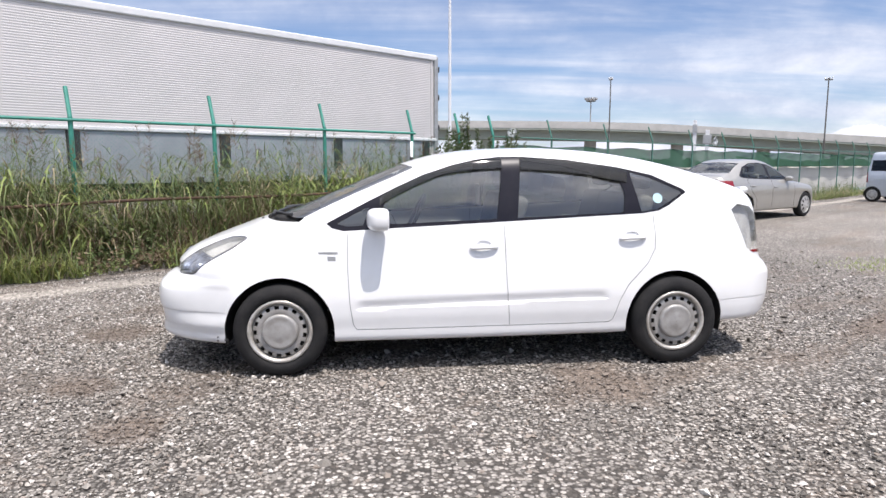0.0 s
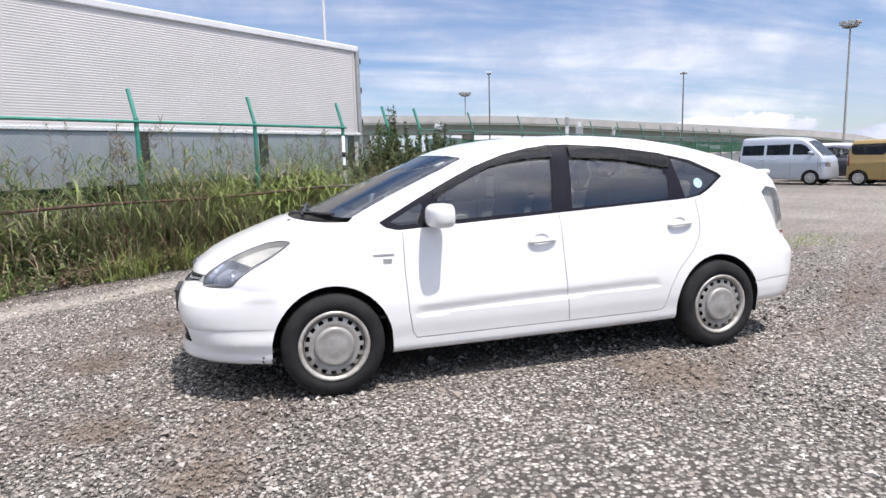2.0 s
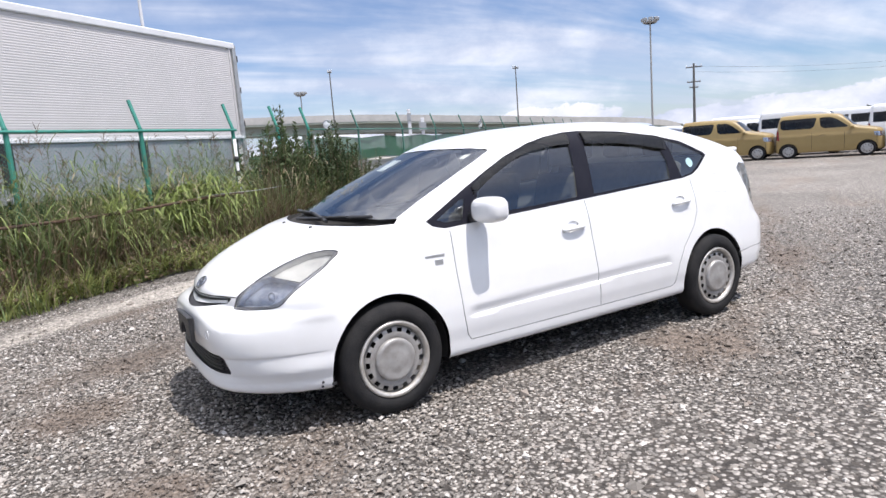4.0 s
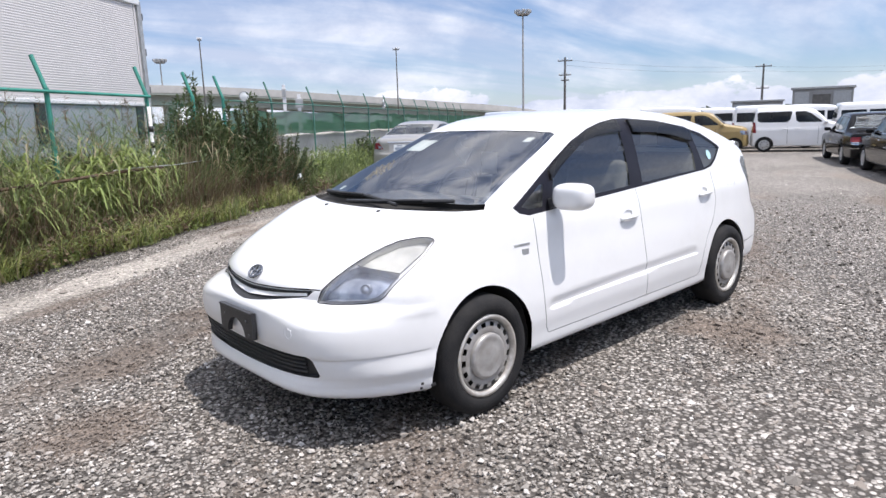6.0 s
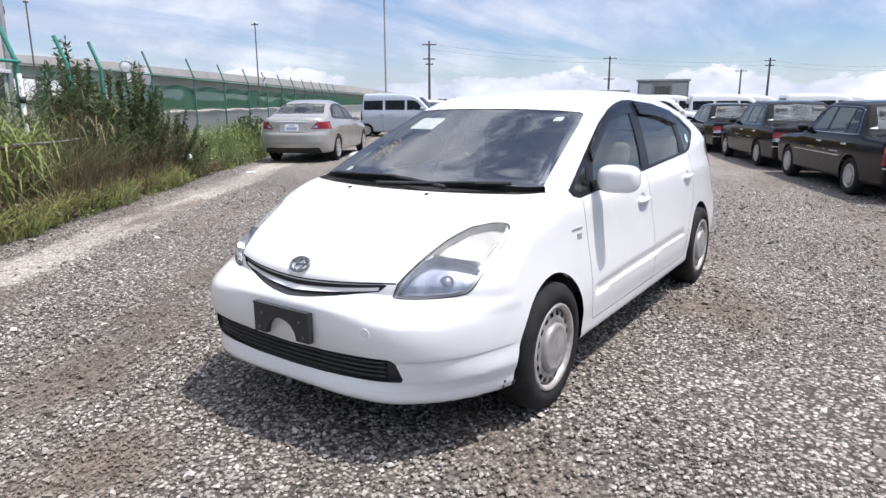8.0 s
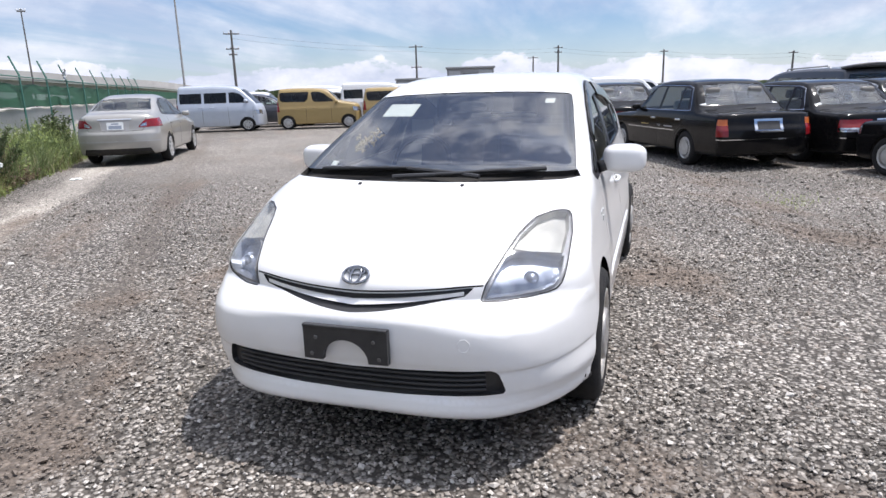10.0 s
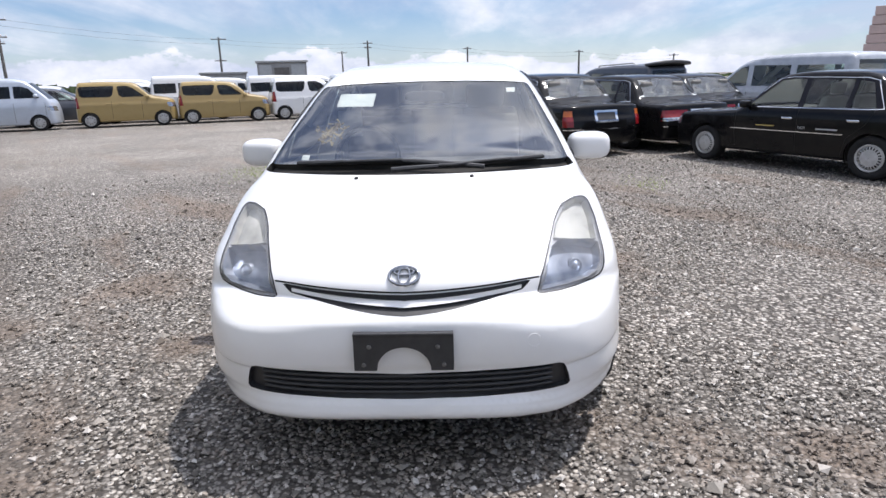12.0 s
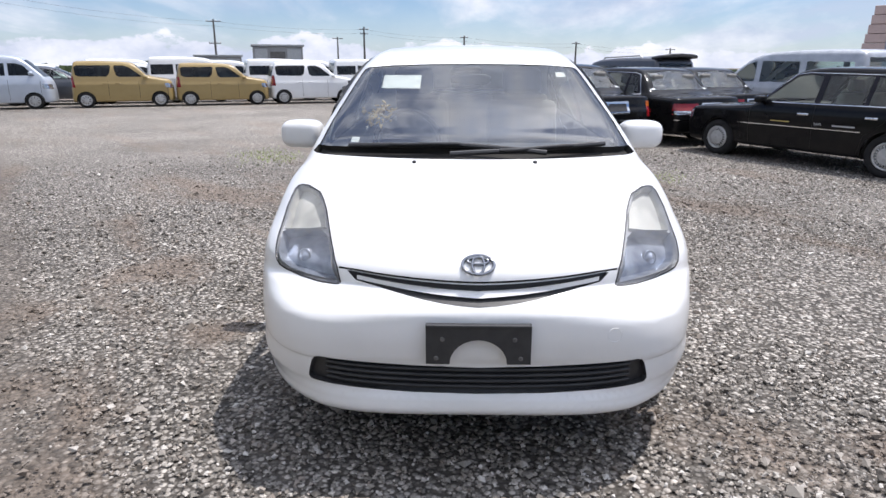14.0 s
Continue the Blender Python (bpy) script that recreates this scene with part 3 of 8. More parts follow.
def wheel(name, r, width, rim_r, style, label=""):
    """A wheel about the y axis, its face towards -y: tyre, rim and cap."""
    e = thing(name, label, "")
    h = width / 2
    bm = BM()
    prof = [(rim_r, h * 0.75), (rim_r + 0.012, h * 0.98), (r - 0.055, h * 1.02), (r - 0.022, h * 0.92), (r - 0.004, h * 0.7), (r, h * 0.35), (r, -h * 0.35),
            (r - 0.004, -h * 0.7), (r - 0.022, -h * 0.92), (r - 0.055, -h * 1.02), (rim_r + 0.012, -h * 0.98), (rim_r, -h * 0.75)]
    lathe(bm, prof, "y", 56)
    part("tyre", bm, M["rubber"], e, smooth=True)
    bm = BM()
    lathe(bm, [(rim_r + 0.006, -h * 0.86), (rim_r + 0.002, -h * 0.98), (rim_r - 0.012, -h * 0.98), (rim_r - 0.022, -h * 0.8), (rim_r - 0.03, -h * 0.3), (rim_r - 0.03, h * 0.7), (0.02, h * 0.7)], "y", 48)
    rim = part("rim", bm, M["rim"] if style == "steel" else M["steel"], e, smooth=True)
    ro = rim_r - 0.02
    if style == "steel":
        # pressed disc with a ring of vents, and a round cap
        bm = BM()
        n = 17 * 4
        rr = [ro, ro * 0.96, ro * 0.925, ro * 0.805, ro * 0.68, ro * 0.62]
        hh = [-h * 0.50, -h * 0.68, -h * 0.80, -h * 0.84, -h * 0.86, -h * 0.80]
        V = [[bm.verts.new((a * math.cos(2 * math.pi * i / n), b, a * math.sin(2 * math.pi * i / n))) for a, b in zip(rr, hh)] for i in range(n)]
        for i in range(n):
            for j in range(5):
                if j == 2 and i % 4 in (0, 1):
                    continue
                bm.faces.new((V[i][j], V[(i + 1) % n][j], V[(i + 1) % n][j + 1], V[i][j + 1]))
        part("wheel_disc", bm, M["disc"], e, "silver painted pressed steel disc with vents", smooth=True)
        bm = BM()
        lathe(bm, [(ro * 0.635, -h * 0.78), (ro * 0.63, -h * 0.98), (ro * 0.60, -h * 1.06), (ro * 0.52, -h * 1.08), (ro * 0.46, -h * 1.05), (ro * 0.30, -h * 1.10), (ro * 0.2, -h * 1.13), (0.001, -h * 1.14)], "y", 40)
        part("hub_cap", bm, M["disc"], e, "round silver hub cap", smooth=True)
    else:
        # wheel cover with radial slots
        nsp = {"cover": 22, "alloy": 8, "kei": 9}[style]
        bm = BM()
        n = nsp * 4
        rr = [ro, ro * 0.93, ro * (0.70 if style == "cover" else 0.50), ro * 0.38, 0.004]
        hh = [-h * 0.8, -h * 0.92, -h * 0.98, -h * 1.0, -h * 1.05]
        V = [[bm.verts.new((a * math.cos(2 * math.pi * i / n), b, a * math.sin(2 * math.pi * i / n))) for a, b in zip(rr, hh)] for i in range(n)]
        for i in range(n):
            for j in range(4):
                if j == 1 and i % 4 in ((0,) if style == "kei" else (0, 1)):
                    continue
                bm.faces.new((V[i][j], V[(i + 1) % n][j], V[(i + 1) % n][j + 1], V[i][j + 1]))
        part("wheel_cover", bm, M["steel"], e, "silver wheel cover with radial slots", smooth=True)
    bm = BM()
    lathe(bm, [(ro, -h * 0.2), (0.002, -h * 0.2)], "y", 24)
    part("brake_shield", bm, M["under"], e)
    return e


def arch_liner(bm, x, z, r, y_out, y_in):
    n = 20
    A, B = [], []
    for t in np.linspace(-0.25, math.pi + 0.25, n):
        p = (x + r * math.cos(t), z + r * math.sin(t))
        A.append(bm.verts.new((p[0], y_out, p[1])))
        B.append(bm.verts.new((p[0], y_in, p[1])))
    for i in range(n - 1):
        bm.faces.new((A[i], B[i], B[i + 1], A[i + 1]))
    bm.faces.new(B[::-1])


def seat(parent, x, y, z, w=0.5, material=None):
    m0 = Matrix.Translation((x, y, z))
    s = thing("seat", "", "")
    s.parent = parent
    k = material or M["seat"]
    part("cushion", box(BM(), (-0.25, -w / 2, -0.07), (0.27, w / 2, 0.07), 0.05, m0, 3), k, s, smooth=True)
    part("backrest", box(BM(), (-0.05, -w / 2 + 0.02, 0), (0.06, w / 2 - 0.02, 0.6), 0.045, m0 @ pose(0.27, 0, 0.02, 0, 14, 0), 3), k, s, smooth=True)
    part("headrest", box(BM(), (-0.04, -0.13, 0), (0.05, 0.13, 0.17), 0.04, m0 @ pose(0.43, 0, 0.64, 0, 8, 0), 3), k, s, smooth=True)
    return s


def car(s, name, label, group=""):
    """A car facing -x with its front axle at x = 0, the floor at z = 0."""
    e = thing(name, label, s.get("category", "car"), group)
    f = body_field(s)
    na, ns, nph = s.get("res", (26, 54, 46))
    bm = shell(f, s["axis"][0], s["axis"][1], s["axis"][2], na, ns, nph)
    lay = bm.faces.layers.int.new("tag")
    bm.normal_update()
    wr, wz, wb = s["wheel"][0], s["wheel"][0] - s.get("sink", 0.01), s["wb"]
    ar = s.get("arch", wr + 0.035)
    for x in (0, wb):
        cut(bm, lay, arch(x, wz, ar), SIDE, lambda c, n: c.y < -0.45, 99)
    bmesh.ops.delete(bm, geom=[fc for fc in bm.faces if fc[lay] == 99], context="FACES")
    for fc in bm.faces:
        if fc.normal.z < -0.93 and fc.calc_center_median().z < s["floor"] + 0.14:
            fc[lay] = 98
    for poly, view, sel in s.get("guides", ()):
        cut(bm, lay, poly, view, sel, 0, (0,))
    tags = {}
    for i, (kind, nm, poly, view, sel, k, push, lab, both) in enumerate(s["cuts"]):
        cut(bm, lay, poly, view, sel, i + 1, kind)
        tags[i + 1] = (nm, k, push, lab, both)
    paint = s["paint"]
    pull(bm, lay, {0}, f, "body_shell", paint, e, 0)
    pull(bm, lay, {98}, f, "underbody", M["under"], e, 0)
    for t, (nm, k, push, lab, both) in tags.items():
        k = paint if k is None else k
        for sd in ((0,) if both else (-1, 1)):
            ob = pull(bm, lay, {t}, f, nm, k, e, sd, push, lab)
            if ob and k in (M["glass"], M["wglass"], M["dglass"], M["rglass"], M["pglass"], M["lens"], M["hazy_lens"], M["visor"]):
                ob.visible_shadow = False
            if t in s.get("backs", {}):
                bp, bk, bn = s["backs"][t]
                pull(bm, lay, {t}, f, bn, bk, e, sd, bp)
    bm.free()
    # wheels and their housings
    yw = s["track"]
    for x in (0, wb):
        for sg in (-1, 1):
            w = s["wheel_ob"] if "wheel_ob" in s else None
            m = Matrix.Translation((x, sg * yw, wz)) @ (Matrix.Rotation(math.pi, 4, "Z") if sg > 0 else Matrix()) @ Matrix.Rotation(random.random() * 6, 4, "Y")
            if w is None:
                w = s["wheel_ob"] = wheel("wheel", *s["wheel"])
                w.matrix_basis, w.parent = m, e
            else:
                c = copy_thing(w, m)
                c.parent = e
        bm = BM()
        arch_liner(bm, x, wz, ar + 0.002, -s["w"] + 0.05, -s["w"] + 0.42)
        part("wheel_arch_liner", bm, M["under"], e)
        bm = BM()
        arch_liner(bm, x, wz, ar + 0.002, s["w"] - 0.05, s["w"] - 0.42)
        part("wheel_arch_liner", bm, M["under"], e)
    del s["wheel_ob"]
    for x, y, z in s.get("seats", ()):
        seat(e, x, y, z)
    if "dash" in s:
        x, z = s["dash"]
        part("dashboard", box(BM(), (x - 0.55, -s["w"] * 0.8, z - 0.3), (x + 0.05, s["w"] * 0.8, z), 0.06, None, 3), M["dash"], e, smooth=True)
        bm = BM()
        m = pose(x + 0.22, 0.36, z - 0.02, 0, -65, 0)
        lathe(bm, [(0.185 + 0.016 * math.cos(t), 0.016 * math.sin(t)) for t in np.linspace(0, 2 * math.pi, 9)[:-1]], "z", 28, m, True)
        part("steering_wheel", bm, M["trim"], e, smooth=True)
    if "cabin_floor" in s:
        x0, x1, z = s["cabin_floor"]
        part("cabin_floor", box(BM(), (x0, -s["w"] * 0.85, z - 0.02), (x1, s["w"] * 0.85, z), 0.005), M["dash"], e)
    return e


# ---------------------------------------------------------------- the white hatchback
F0 = (0,)


def cast(f, o, d, far=3.0):
    """Where a ray from outside first meets the body."""
    o, d = np.array(o, float), np.array(d, float)
    d = d / np.linalg.norm(d)
    t = np.linspace(0, far, 600)
    v = f(o + d * t[:, None])
    k = int(np.argmax(v < 0))
    lo, hi = t[max(k - 1, 0)], t[k]
    for _ in range(30):
        m = (lo + hi) / 2
        if f((o + d * m)[None])[0] < 0:
            hi = m
        else:
            lo = m
    p = o + d * hi
    q, n = settle_on(f, p[None].copy(), 1)
    return Vector(p), Vector(n[0])


def ellipse(cx, cz, a, b, n=20):
    return [(cx + a * math.cos(t), cz + b * math.sin(t)) for t in np.linspace(0, 2 * math.pi, n, endpoint=False)]


def rounded(bm, c, half, p=3.0, nu=28, nv=18, m=None):
    """A superellipsoid."""
    rows = []
    sg = lambda v: math.copysign(abs(v) ** (2 / p), v)
    for i in range(nv + 1):
        a = -math.pi / 2 + math.pi * i / nv
        row = []
        for k in range(nu):
            t = 2 * math.pi * k / nu
            q = Vector((half[0] * sg(math.cos(a)) * sg(math.cos(t)), half[1] * sg(math.cos(a)) * sg(math.sin(t)), half[2] * sg(math.sin(a))))
            row.append(bm.verts.new((m @ q if m is not None else q) + Vector(c)))
        rows.append(row)
    for a, b in zip(rows, rows[1:]):
        for k in range(nu):
            bm.faces.new((a[k], a[(k + 1) % nu], b[(k + 1) % nu], b[k]))
    bmesh.ops.remove_doubles(bm, verts=bm.verts, dist=1e-5)
    return bm


def hatchback():
    dlo = [(0.306, 0.992), (0.345, 0.960), (0.42, 0.942), (0.742, 0.957), (1.485, 0.992), (2.484, 1.040), (2.60, 1.058), (2.68, 1.095), (2.815, 1.185), (2.79, 1.207), (2.572, 1.305), (2.331, 1.358),
           (1.968, 1.410), (1.646, 1.432), (1.50, 1.430), (1.33, 1.411), (1.161, 1.376), (0.95, 1.307), (0.768, 1.225), (0.577, 1.132)]
    quarter_f = [(0.375, 0.992), (0.435, 0.972), (0.545, 0.974), (0.59, 1.09), (0.565, 1.092)]
    pane_f = [(0.635, 0.98), (1.447, 1.012), (1.485, 1.25), (1.495, 1.365), (1.32, 1.358), (1.13, 1.318), (0.92, 1.245), (0.70, 1.138)]
    pane_r = [(1.595, 1.018), (2.345, 1.048), (2.362, 1.17), (2.322, 1.30), (2.1, 1.34), (1.90, 1.363), (1.632, 1.378)]
    quarter_r = [(2.475, 1.052), (2.59, 1.070), (2.66, 1.105), (2.78, 1.18), (2.765, 1.196), (2.56, 1.285), (2.41, 1.328)]
    visor_f = [(0.66, 1.105), (0.78, 1.175), (0.92, 1.240), (1.05, 1.296), (1.20, 1.326), (1.35, 1.340), (1.50, 1.345), (1.503, 1.421), (1.33, 1.402), (1.161, 1.367), (0.95, 1.299), (0.78, 1.222), (0.66, 1.155)]
    visor_r = [(1.63, 1.338), (1.90, 1.325), (2.1, 1.302), (2.30, 1.262), (2.38, 1.250), (2.39, 1.325), (2.331, 1.349), (1.968, 1.399), (1.632, 1.415)]
    half = [(0.0, 1.381), (0.22, 1.379), (0.42, 1.373), (0.555, 1.363), (0.578, 1.352), (0.602, 1.30), (0.624, 1.239), (0.664, 1.131), (0.692, 1.04), (0.700, 1.012), (0.690, 1.004), (0.5, 1.005), (0.25, 1.006), (0.0, 1.007)]
    screen = half + [(-y, z) for y, z in half[-2:0:-1]]
    low_band = [(0.0, 1.036), (0.25, 1.034), (0.5, 1.030), (0.64, 1.026), (0.70, 1.026), (0.72, 1.0), (0.5, 1.0), (0.0, 1.0)]
    cowl = low_band + [(-y, z) for y, z in low_band[-2:0:-1]]
    front_face = lambda c, n: c.x < 1.3 and n.x < -0.12
    D = Vector((-0.62, -0.55, 0.56)).normalized()
    U = D.cross(Vector((0, 0, 1))).normalized()
    lamp_view = (U, U.cross(D).normalized())
    lv = lambda p: (lamp_view[0].dot(Vector(p)), lamp_view[1].dot(Vector(p)))
    lamp3 = [(-0.712, -0.468, 0.652), (-0.706, -0.482, 0.648), (-0.678, -0.543, 0.648), (-0.63, -0.615, 0.652), (-0.58, -0.682, 0.661), (-0.553, -0.715, 0.672), (-0.535, -0.732, 0.690), (-0.515, -0.738, 0.710), (-0.425, -0.740, 0.766), (-0.298, -0.735, 0.832),
             (-0.212, -0.716, 0.882), (-0.202, -0.704, 0.890), (-0.212, -0.688, 0.896), (-0.245, -0.650, 0.896), (-0.32, -0.590, 0.882), (-0.38, -0.567, 0.864), (-0.445, -0.548, 0.843), (-0.51, -0.532, 0.815), (-0.57, -0.518, 0.787), (-0.635, -0.497, 0.745), (-0.690, -0.476, 0.700)]
    lamp = [lv(p) for p in lamp3]
    cell_low = [lv(p) for p in [(-0.692, -0.492, 0.664), (-0.64, -0.58, 0.664), (-0.585, -0.66, 0.672), (-0.552, -0.700, 0.690), (-0.53, -0.715, 0.712), (-0.455, -0.718, 0.765), (-0.50, -0.63, 0.785), (-0.545, -0.56, 0.790), (-0.575, -0.535, 0.778), (-0.64, -0.512, 0.733)]]
    cell_up = [lv(p) for p in [(-0.425, -0.712, 0.783), (-0.30, -0.712, 0.842), (-0.232, -0.697, 0.880), (-0.258, -0.66, 0.889), (-0.325, -0.607, 0.878), (-0.44, -0.566, 0.842), (-0.515, -0.552, 0.808), (-0.49, -0.62, 0.798)]]

    def grown(poly, k):
        cx, cz = sum(q[0] for q in poly) / len(poly), sum(q[1] for q in poly) / len(poly)
        return [(cx + (q[0] - cx) * k, cz + (q[1] - cz) * k) for q in poly]

    cell_low, cell_up = grown(cell_low, 1.10), grown(cell_up, 1.13)
    lamp_sel = lambda c, n: c.y < -0.2 and c.x < 0 and c.z > 0.5
    door_line = [(0.445, 0.93), (0.443, 0.70), (0.455, 0.46), (0.475, 0.33), (0.50, 0.293)]
    sill = [(0.50, 0.293), (0.8, 0.293), (1.52, 0.295), (2.0, 0.297), (2.22, 0.30), (2.25, 0.32)]
    mid = [(1.495, 0.985), (1.505, 0.62), (1.525, 0.30)]
    rear_d = [(2.555, 1.03), (2.56, 0.90), (2.555, 0.80), (2.50, 0.70), (2.36, 0.56), (2.30, 0.46), (2.25, 0.32)]
    gl = [(0.0, 0.408), (0.21, 0.415), (0.42, 0.430), (0.527, 0.437), (0.545, 0.431), (0.556, 0.415), (0.567, 0.38), (0.574, 0.350), (0.566, 0.338), (0.43, 0.330), (0.21, 0.319), (0.0, 0.315)]
    grille_low = gl + [(-y, z) for y, z in gl[-2:0:-1]]
    ys = [0.0, 0.06, 0.12, 0.20, 0.28, 0.35, 0.41]
    zline = lambda za, zb, pw=1.35: (lambda y: za + (zb - za) * (y / 0.41) ** pw)
    hood, slot, b1, b2, b3 = zline(0.685, 0.7045), zline(0.616, 0.670), zline(0.6765, 0.6985), zline(0.658, 0.6885), zline(0.639, 0.6735)

    def strip(lo, hi, w=1.0, tip=None):
        r = [(y * w, lo(y * w)) for y in ys] + ([tip] if tip else []) + [(y * w, hi(y * w)) for y in ys[::-1]]
        return r + [(-y, z) for y, z in r[-2:0:-1] if y > 0]

    # slot's black strip under the lower bar also stands for the body edge's shade
    up_all = strip(slot, lambda y: hood(y) - 0.002, 1.0, (0.440, 0.698))
    up_bar = strip(b1, lambda y: hood(y) - 0.003, 1.04)
    up_bar2 = strip(b3, b2, 0.995)
    nose_sel = lambda c, n: c.x < -0.4 and n.x < -0.08
    hood_gap = [(y, hood(abs(y)) if abs(y) < 0.42 else 0.705) for y in (-0.472, -0.40, -0.30, -0.2, -0.1, -0.05, 0, 0.05, 0.1, 0.2, 0.30, 0.40, 0.472)]
    tail = [(3.15, 1.06), (3.20, 1.10), (3.30, 1.08), (3.45, 0.95), (3.5, 0.75), (3.31, 0.755), (3.25, 0.79), (3.19, 0.95)]
    tail_red = [(3.30, 0.70), (3.5, 0.70), (3.5, 0.775), (3.27, 0.775)]
    tail_sel = lambda c, n: c.x > 2.9 and c.y < -0.3
    shut = lambda nm, pts, view=SIDE, sel=left_skin, both=False: (F0, nm, band(pts, 0.005), view, sel, M["gap"], -0.004, "", both)
    cuts = [
        (F0, "window_frame", dlo, SIDE, left_skin, M["gloss_black"], -0.002, "gloss black window surround", False),
        (None, "side_window", quarter_f, SIDE, left_skin, M["glass"], -0.006, "small tinted quarter glass", False),
        (None, "side_window", pane_f, SIDE, left_skin, M["glass"], -0.008, "tinted front door glass", False),
        (None, "side_window", pane_r, SIDE, left_skin, M["glass"], -0.008, "tinted rear door glass", False),
        (None, "side_window", quarter_r, SIDE, left_skin, M["glass"], -0.006, "tinted rear quarter glass", False),
        (None, "window_visor", visor_f, SIDE, left_skin, M["visor"], 0.016, "smoked plastic window visor", False),
        (None, "window_visor", visor_r, SIDE, left_skin, M["visor"], 0.016, "smoked plastic window visor", False),
        (F0, "windscreen", screen, FRONT, front_face, M["wglass"], -0.003, "large raked windscreen", True),
        (None, "cowl_panel", cowl, FRONT, lambda c, n: c.x < 0.62 and c.x > -0.2 and n.x < -0.1 and c.z > 0.9, M["under"], -0.028, "black plastic cowl below the windscreen", True),
        (F0, "headlamp_lens", lamp, lamp_view, lamp_sel, M["lens"], 0.0, "slightly hazed clear headlamp lens", False),
        ((10,), "headlamp_lens", cell_low, lamp_view, lamp_sel, M["lens"], 0.0, "clear headlamp lens over the main beam", False),
        (F0, "lamp_gasket", band(lamp + [lamp[0]], 0.009), lamp_view, lamp_sel, M["trim"], 0.0015, "", False),
        ((10,), "headlamp_lens", cell_up, lamp_view, lamp_sel, M["hazy_lens"], 0.0, "hazed lens over the indicator", False),
        (F0, "lower_grille", grille_low, FRONT, lambda c, n: c.x < -0.4 and n.x < -0.3, M["trim"], -0.022, "wide black lower grille", True),
        (F0, "upper_grille", up_all, FRONT, nose_sel, M["trim"], -0.012, "narrow dark upper grille slot", True),
        (None, "grille_bar", up_bar, FRONT, nose_sel, M["white"], -0.003, "white bar across the upper grille", True),
        (None, "grille_bar", up_bar2, FRONT, nose_sel, M["white"], -0.003, "white bar across the upper grille", True),
        (F0, "panel_gap", band(hood_gap, 0.006), FRONT, nose_sel, M["under"], -0.006, "", True),
        (F0, "tail_lamp", tail, SIDE, tail_sel, M["lens"], 0.001, "clear tail lamp lens", False),
        ((19,), "tail_lamp", tail_red, SIDE, tail_sel, M["red_lens"], 0.002, "red lower tail lamp lens", False),
        (F0, "rear_window", [(2.74, -0.47), (3.30, -0.53), (3.37, -0.50), (3.40, 0.01), (2.68, 0.01)], ABOVE, lambda c, n: c.x > 2.5 and n.z > 0.3, M["glass"], -0.004, "dark sloping hatch glass", True),
        shut("panel_gap", door_line), shut("panel_gap", sill), shut("panel_gap", mid), shut("panel_gap", rear_d),
        (F0, "panel_gap", [(2.817, 1.0425), (2.970, 1.033), (2.9385, 0.895), (2.8025, 0.904)], SIDE, left_skin, M["gap"], -0.003, "", False),
        (None, "fuel_flap", [(2.8185, 1.041), (2.968, 1.0315), (2.937, 0.897), (2.804, 0.9055)], SIDE, left_skin, None, 0.0, "", False),
        (F0, "bumper_crease", band([(3.02, 0.43), (3.2, 0.445), (3.42, 0.45)], 0.004), SIDE, left_skin, None, -0.003, "", False),
        (F0, "handle_cup", ellipse(1.352, 0.846, 0.048, 0.024), SIDE, left_skin, None, -0.009, "", False),
        (F0, "handle_cup", ellipse(2.392, 0.895, 0.048, 0.024), SIDE, left_skin, None, -0.009, "", False),
        (F0, "front_door", [(0.447, 0.93), (0.445, 0.70), (0.457, 0.46), (0.477, 0.33), (0.50, 0.296), (1.52, 0.297), (1.505, 0.62), (1.493, 1.0), (0.447, 0.97)], SIDE, left_skin, None, 0.0, "", False),
        (F0, "rear_door", [(1.528, 0.297), (2.22, 0.302), (2.248, 0.322), (2.297, 0.46), (2.357, 0.56), (2.497, 0.70), (2.552, 0.80), (2.557, 0.90), (2.552, 1.06), (1.497, 1.0), (1.508, 0.62)], SIDE, left_skin, None, 0.0, "", False),
        (F0, "front_bumper", [(-1.1, 0.1), (-0.345, 0.1), (-0.352, 0.55), (-0.50, 0.69), (-0.62, 0.66), (-1.1, 0.66)], SIDE, lambda c, n: c.x < -0.3, None, 0.0, "", True),
        (F0, "rear_bumper", [(3.05, 0.1), (3.8, 0.1), (3.8, 0.70), (3.30, 0.73), (3.02, 0.45)], SIDE, lambda c, n: c.x > 2.9, None, 0.0, "", True),
        (F0, "bonnet", [(-0.95, 0.01), (-0.95, -0.44), (-0.70, -0.485), (-0.53, -0.52), (-0.40, -0.55), (-0.30, -0.60), (-0.1, -0.66), (0.2, -0.70), (0.2, 0.01)], ABOVE, lambda c, n: c.x < 0.25 and n.z > 0.1 and c.z > 0.66, None, 0.0, "", True),
        (F0, "front_wing", [(-0.8, 0.1), (0.447, 0.1), (0.447, 0.955), (0.33, 0.985), (0.26, 1.02), (-0.8, 1.02)], SIDE, lambda c, n: c.y < -0.25, None, 0.0, "", False),
        (F0, "side_sill", [(0.44, 0.1), (2.42, 0.1), (2.40, 0.30), (2.24, 0.31), (0.49, 0.30), (0.44, 0.35)], SIDE, lambda c, n: c.y < -0.5 and c.z < 0.36, None, 0.0, "", False),
    ]
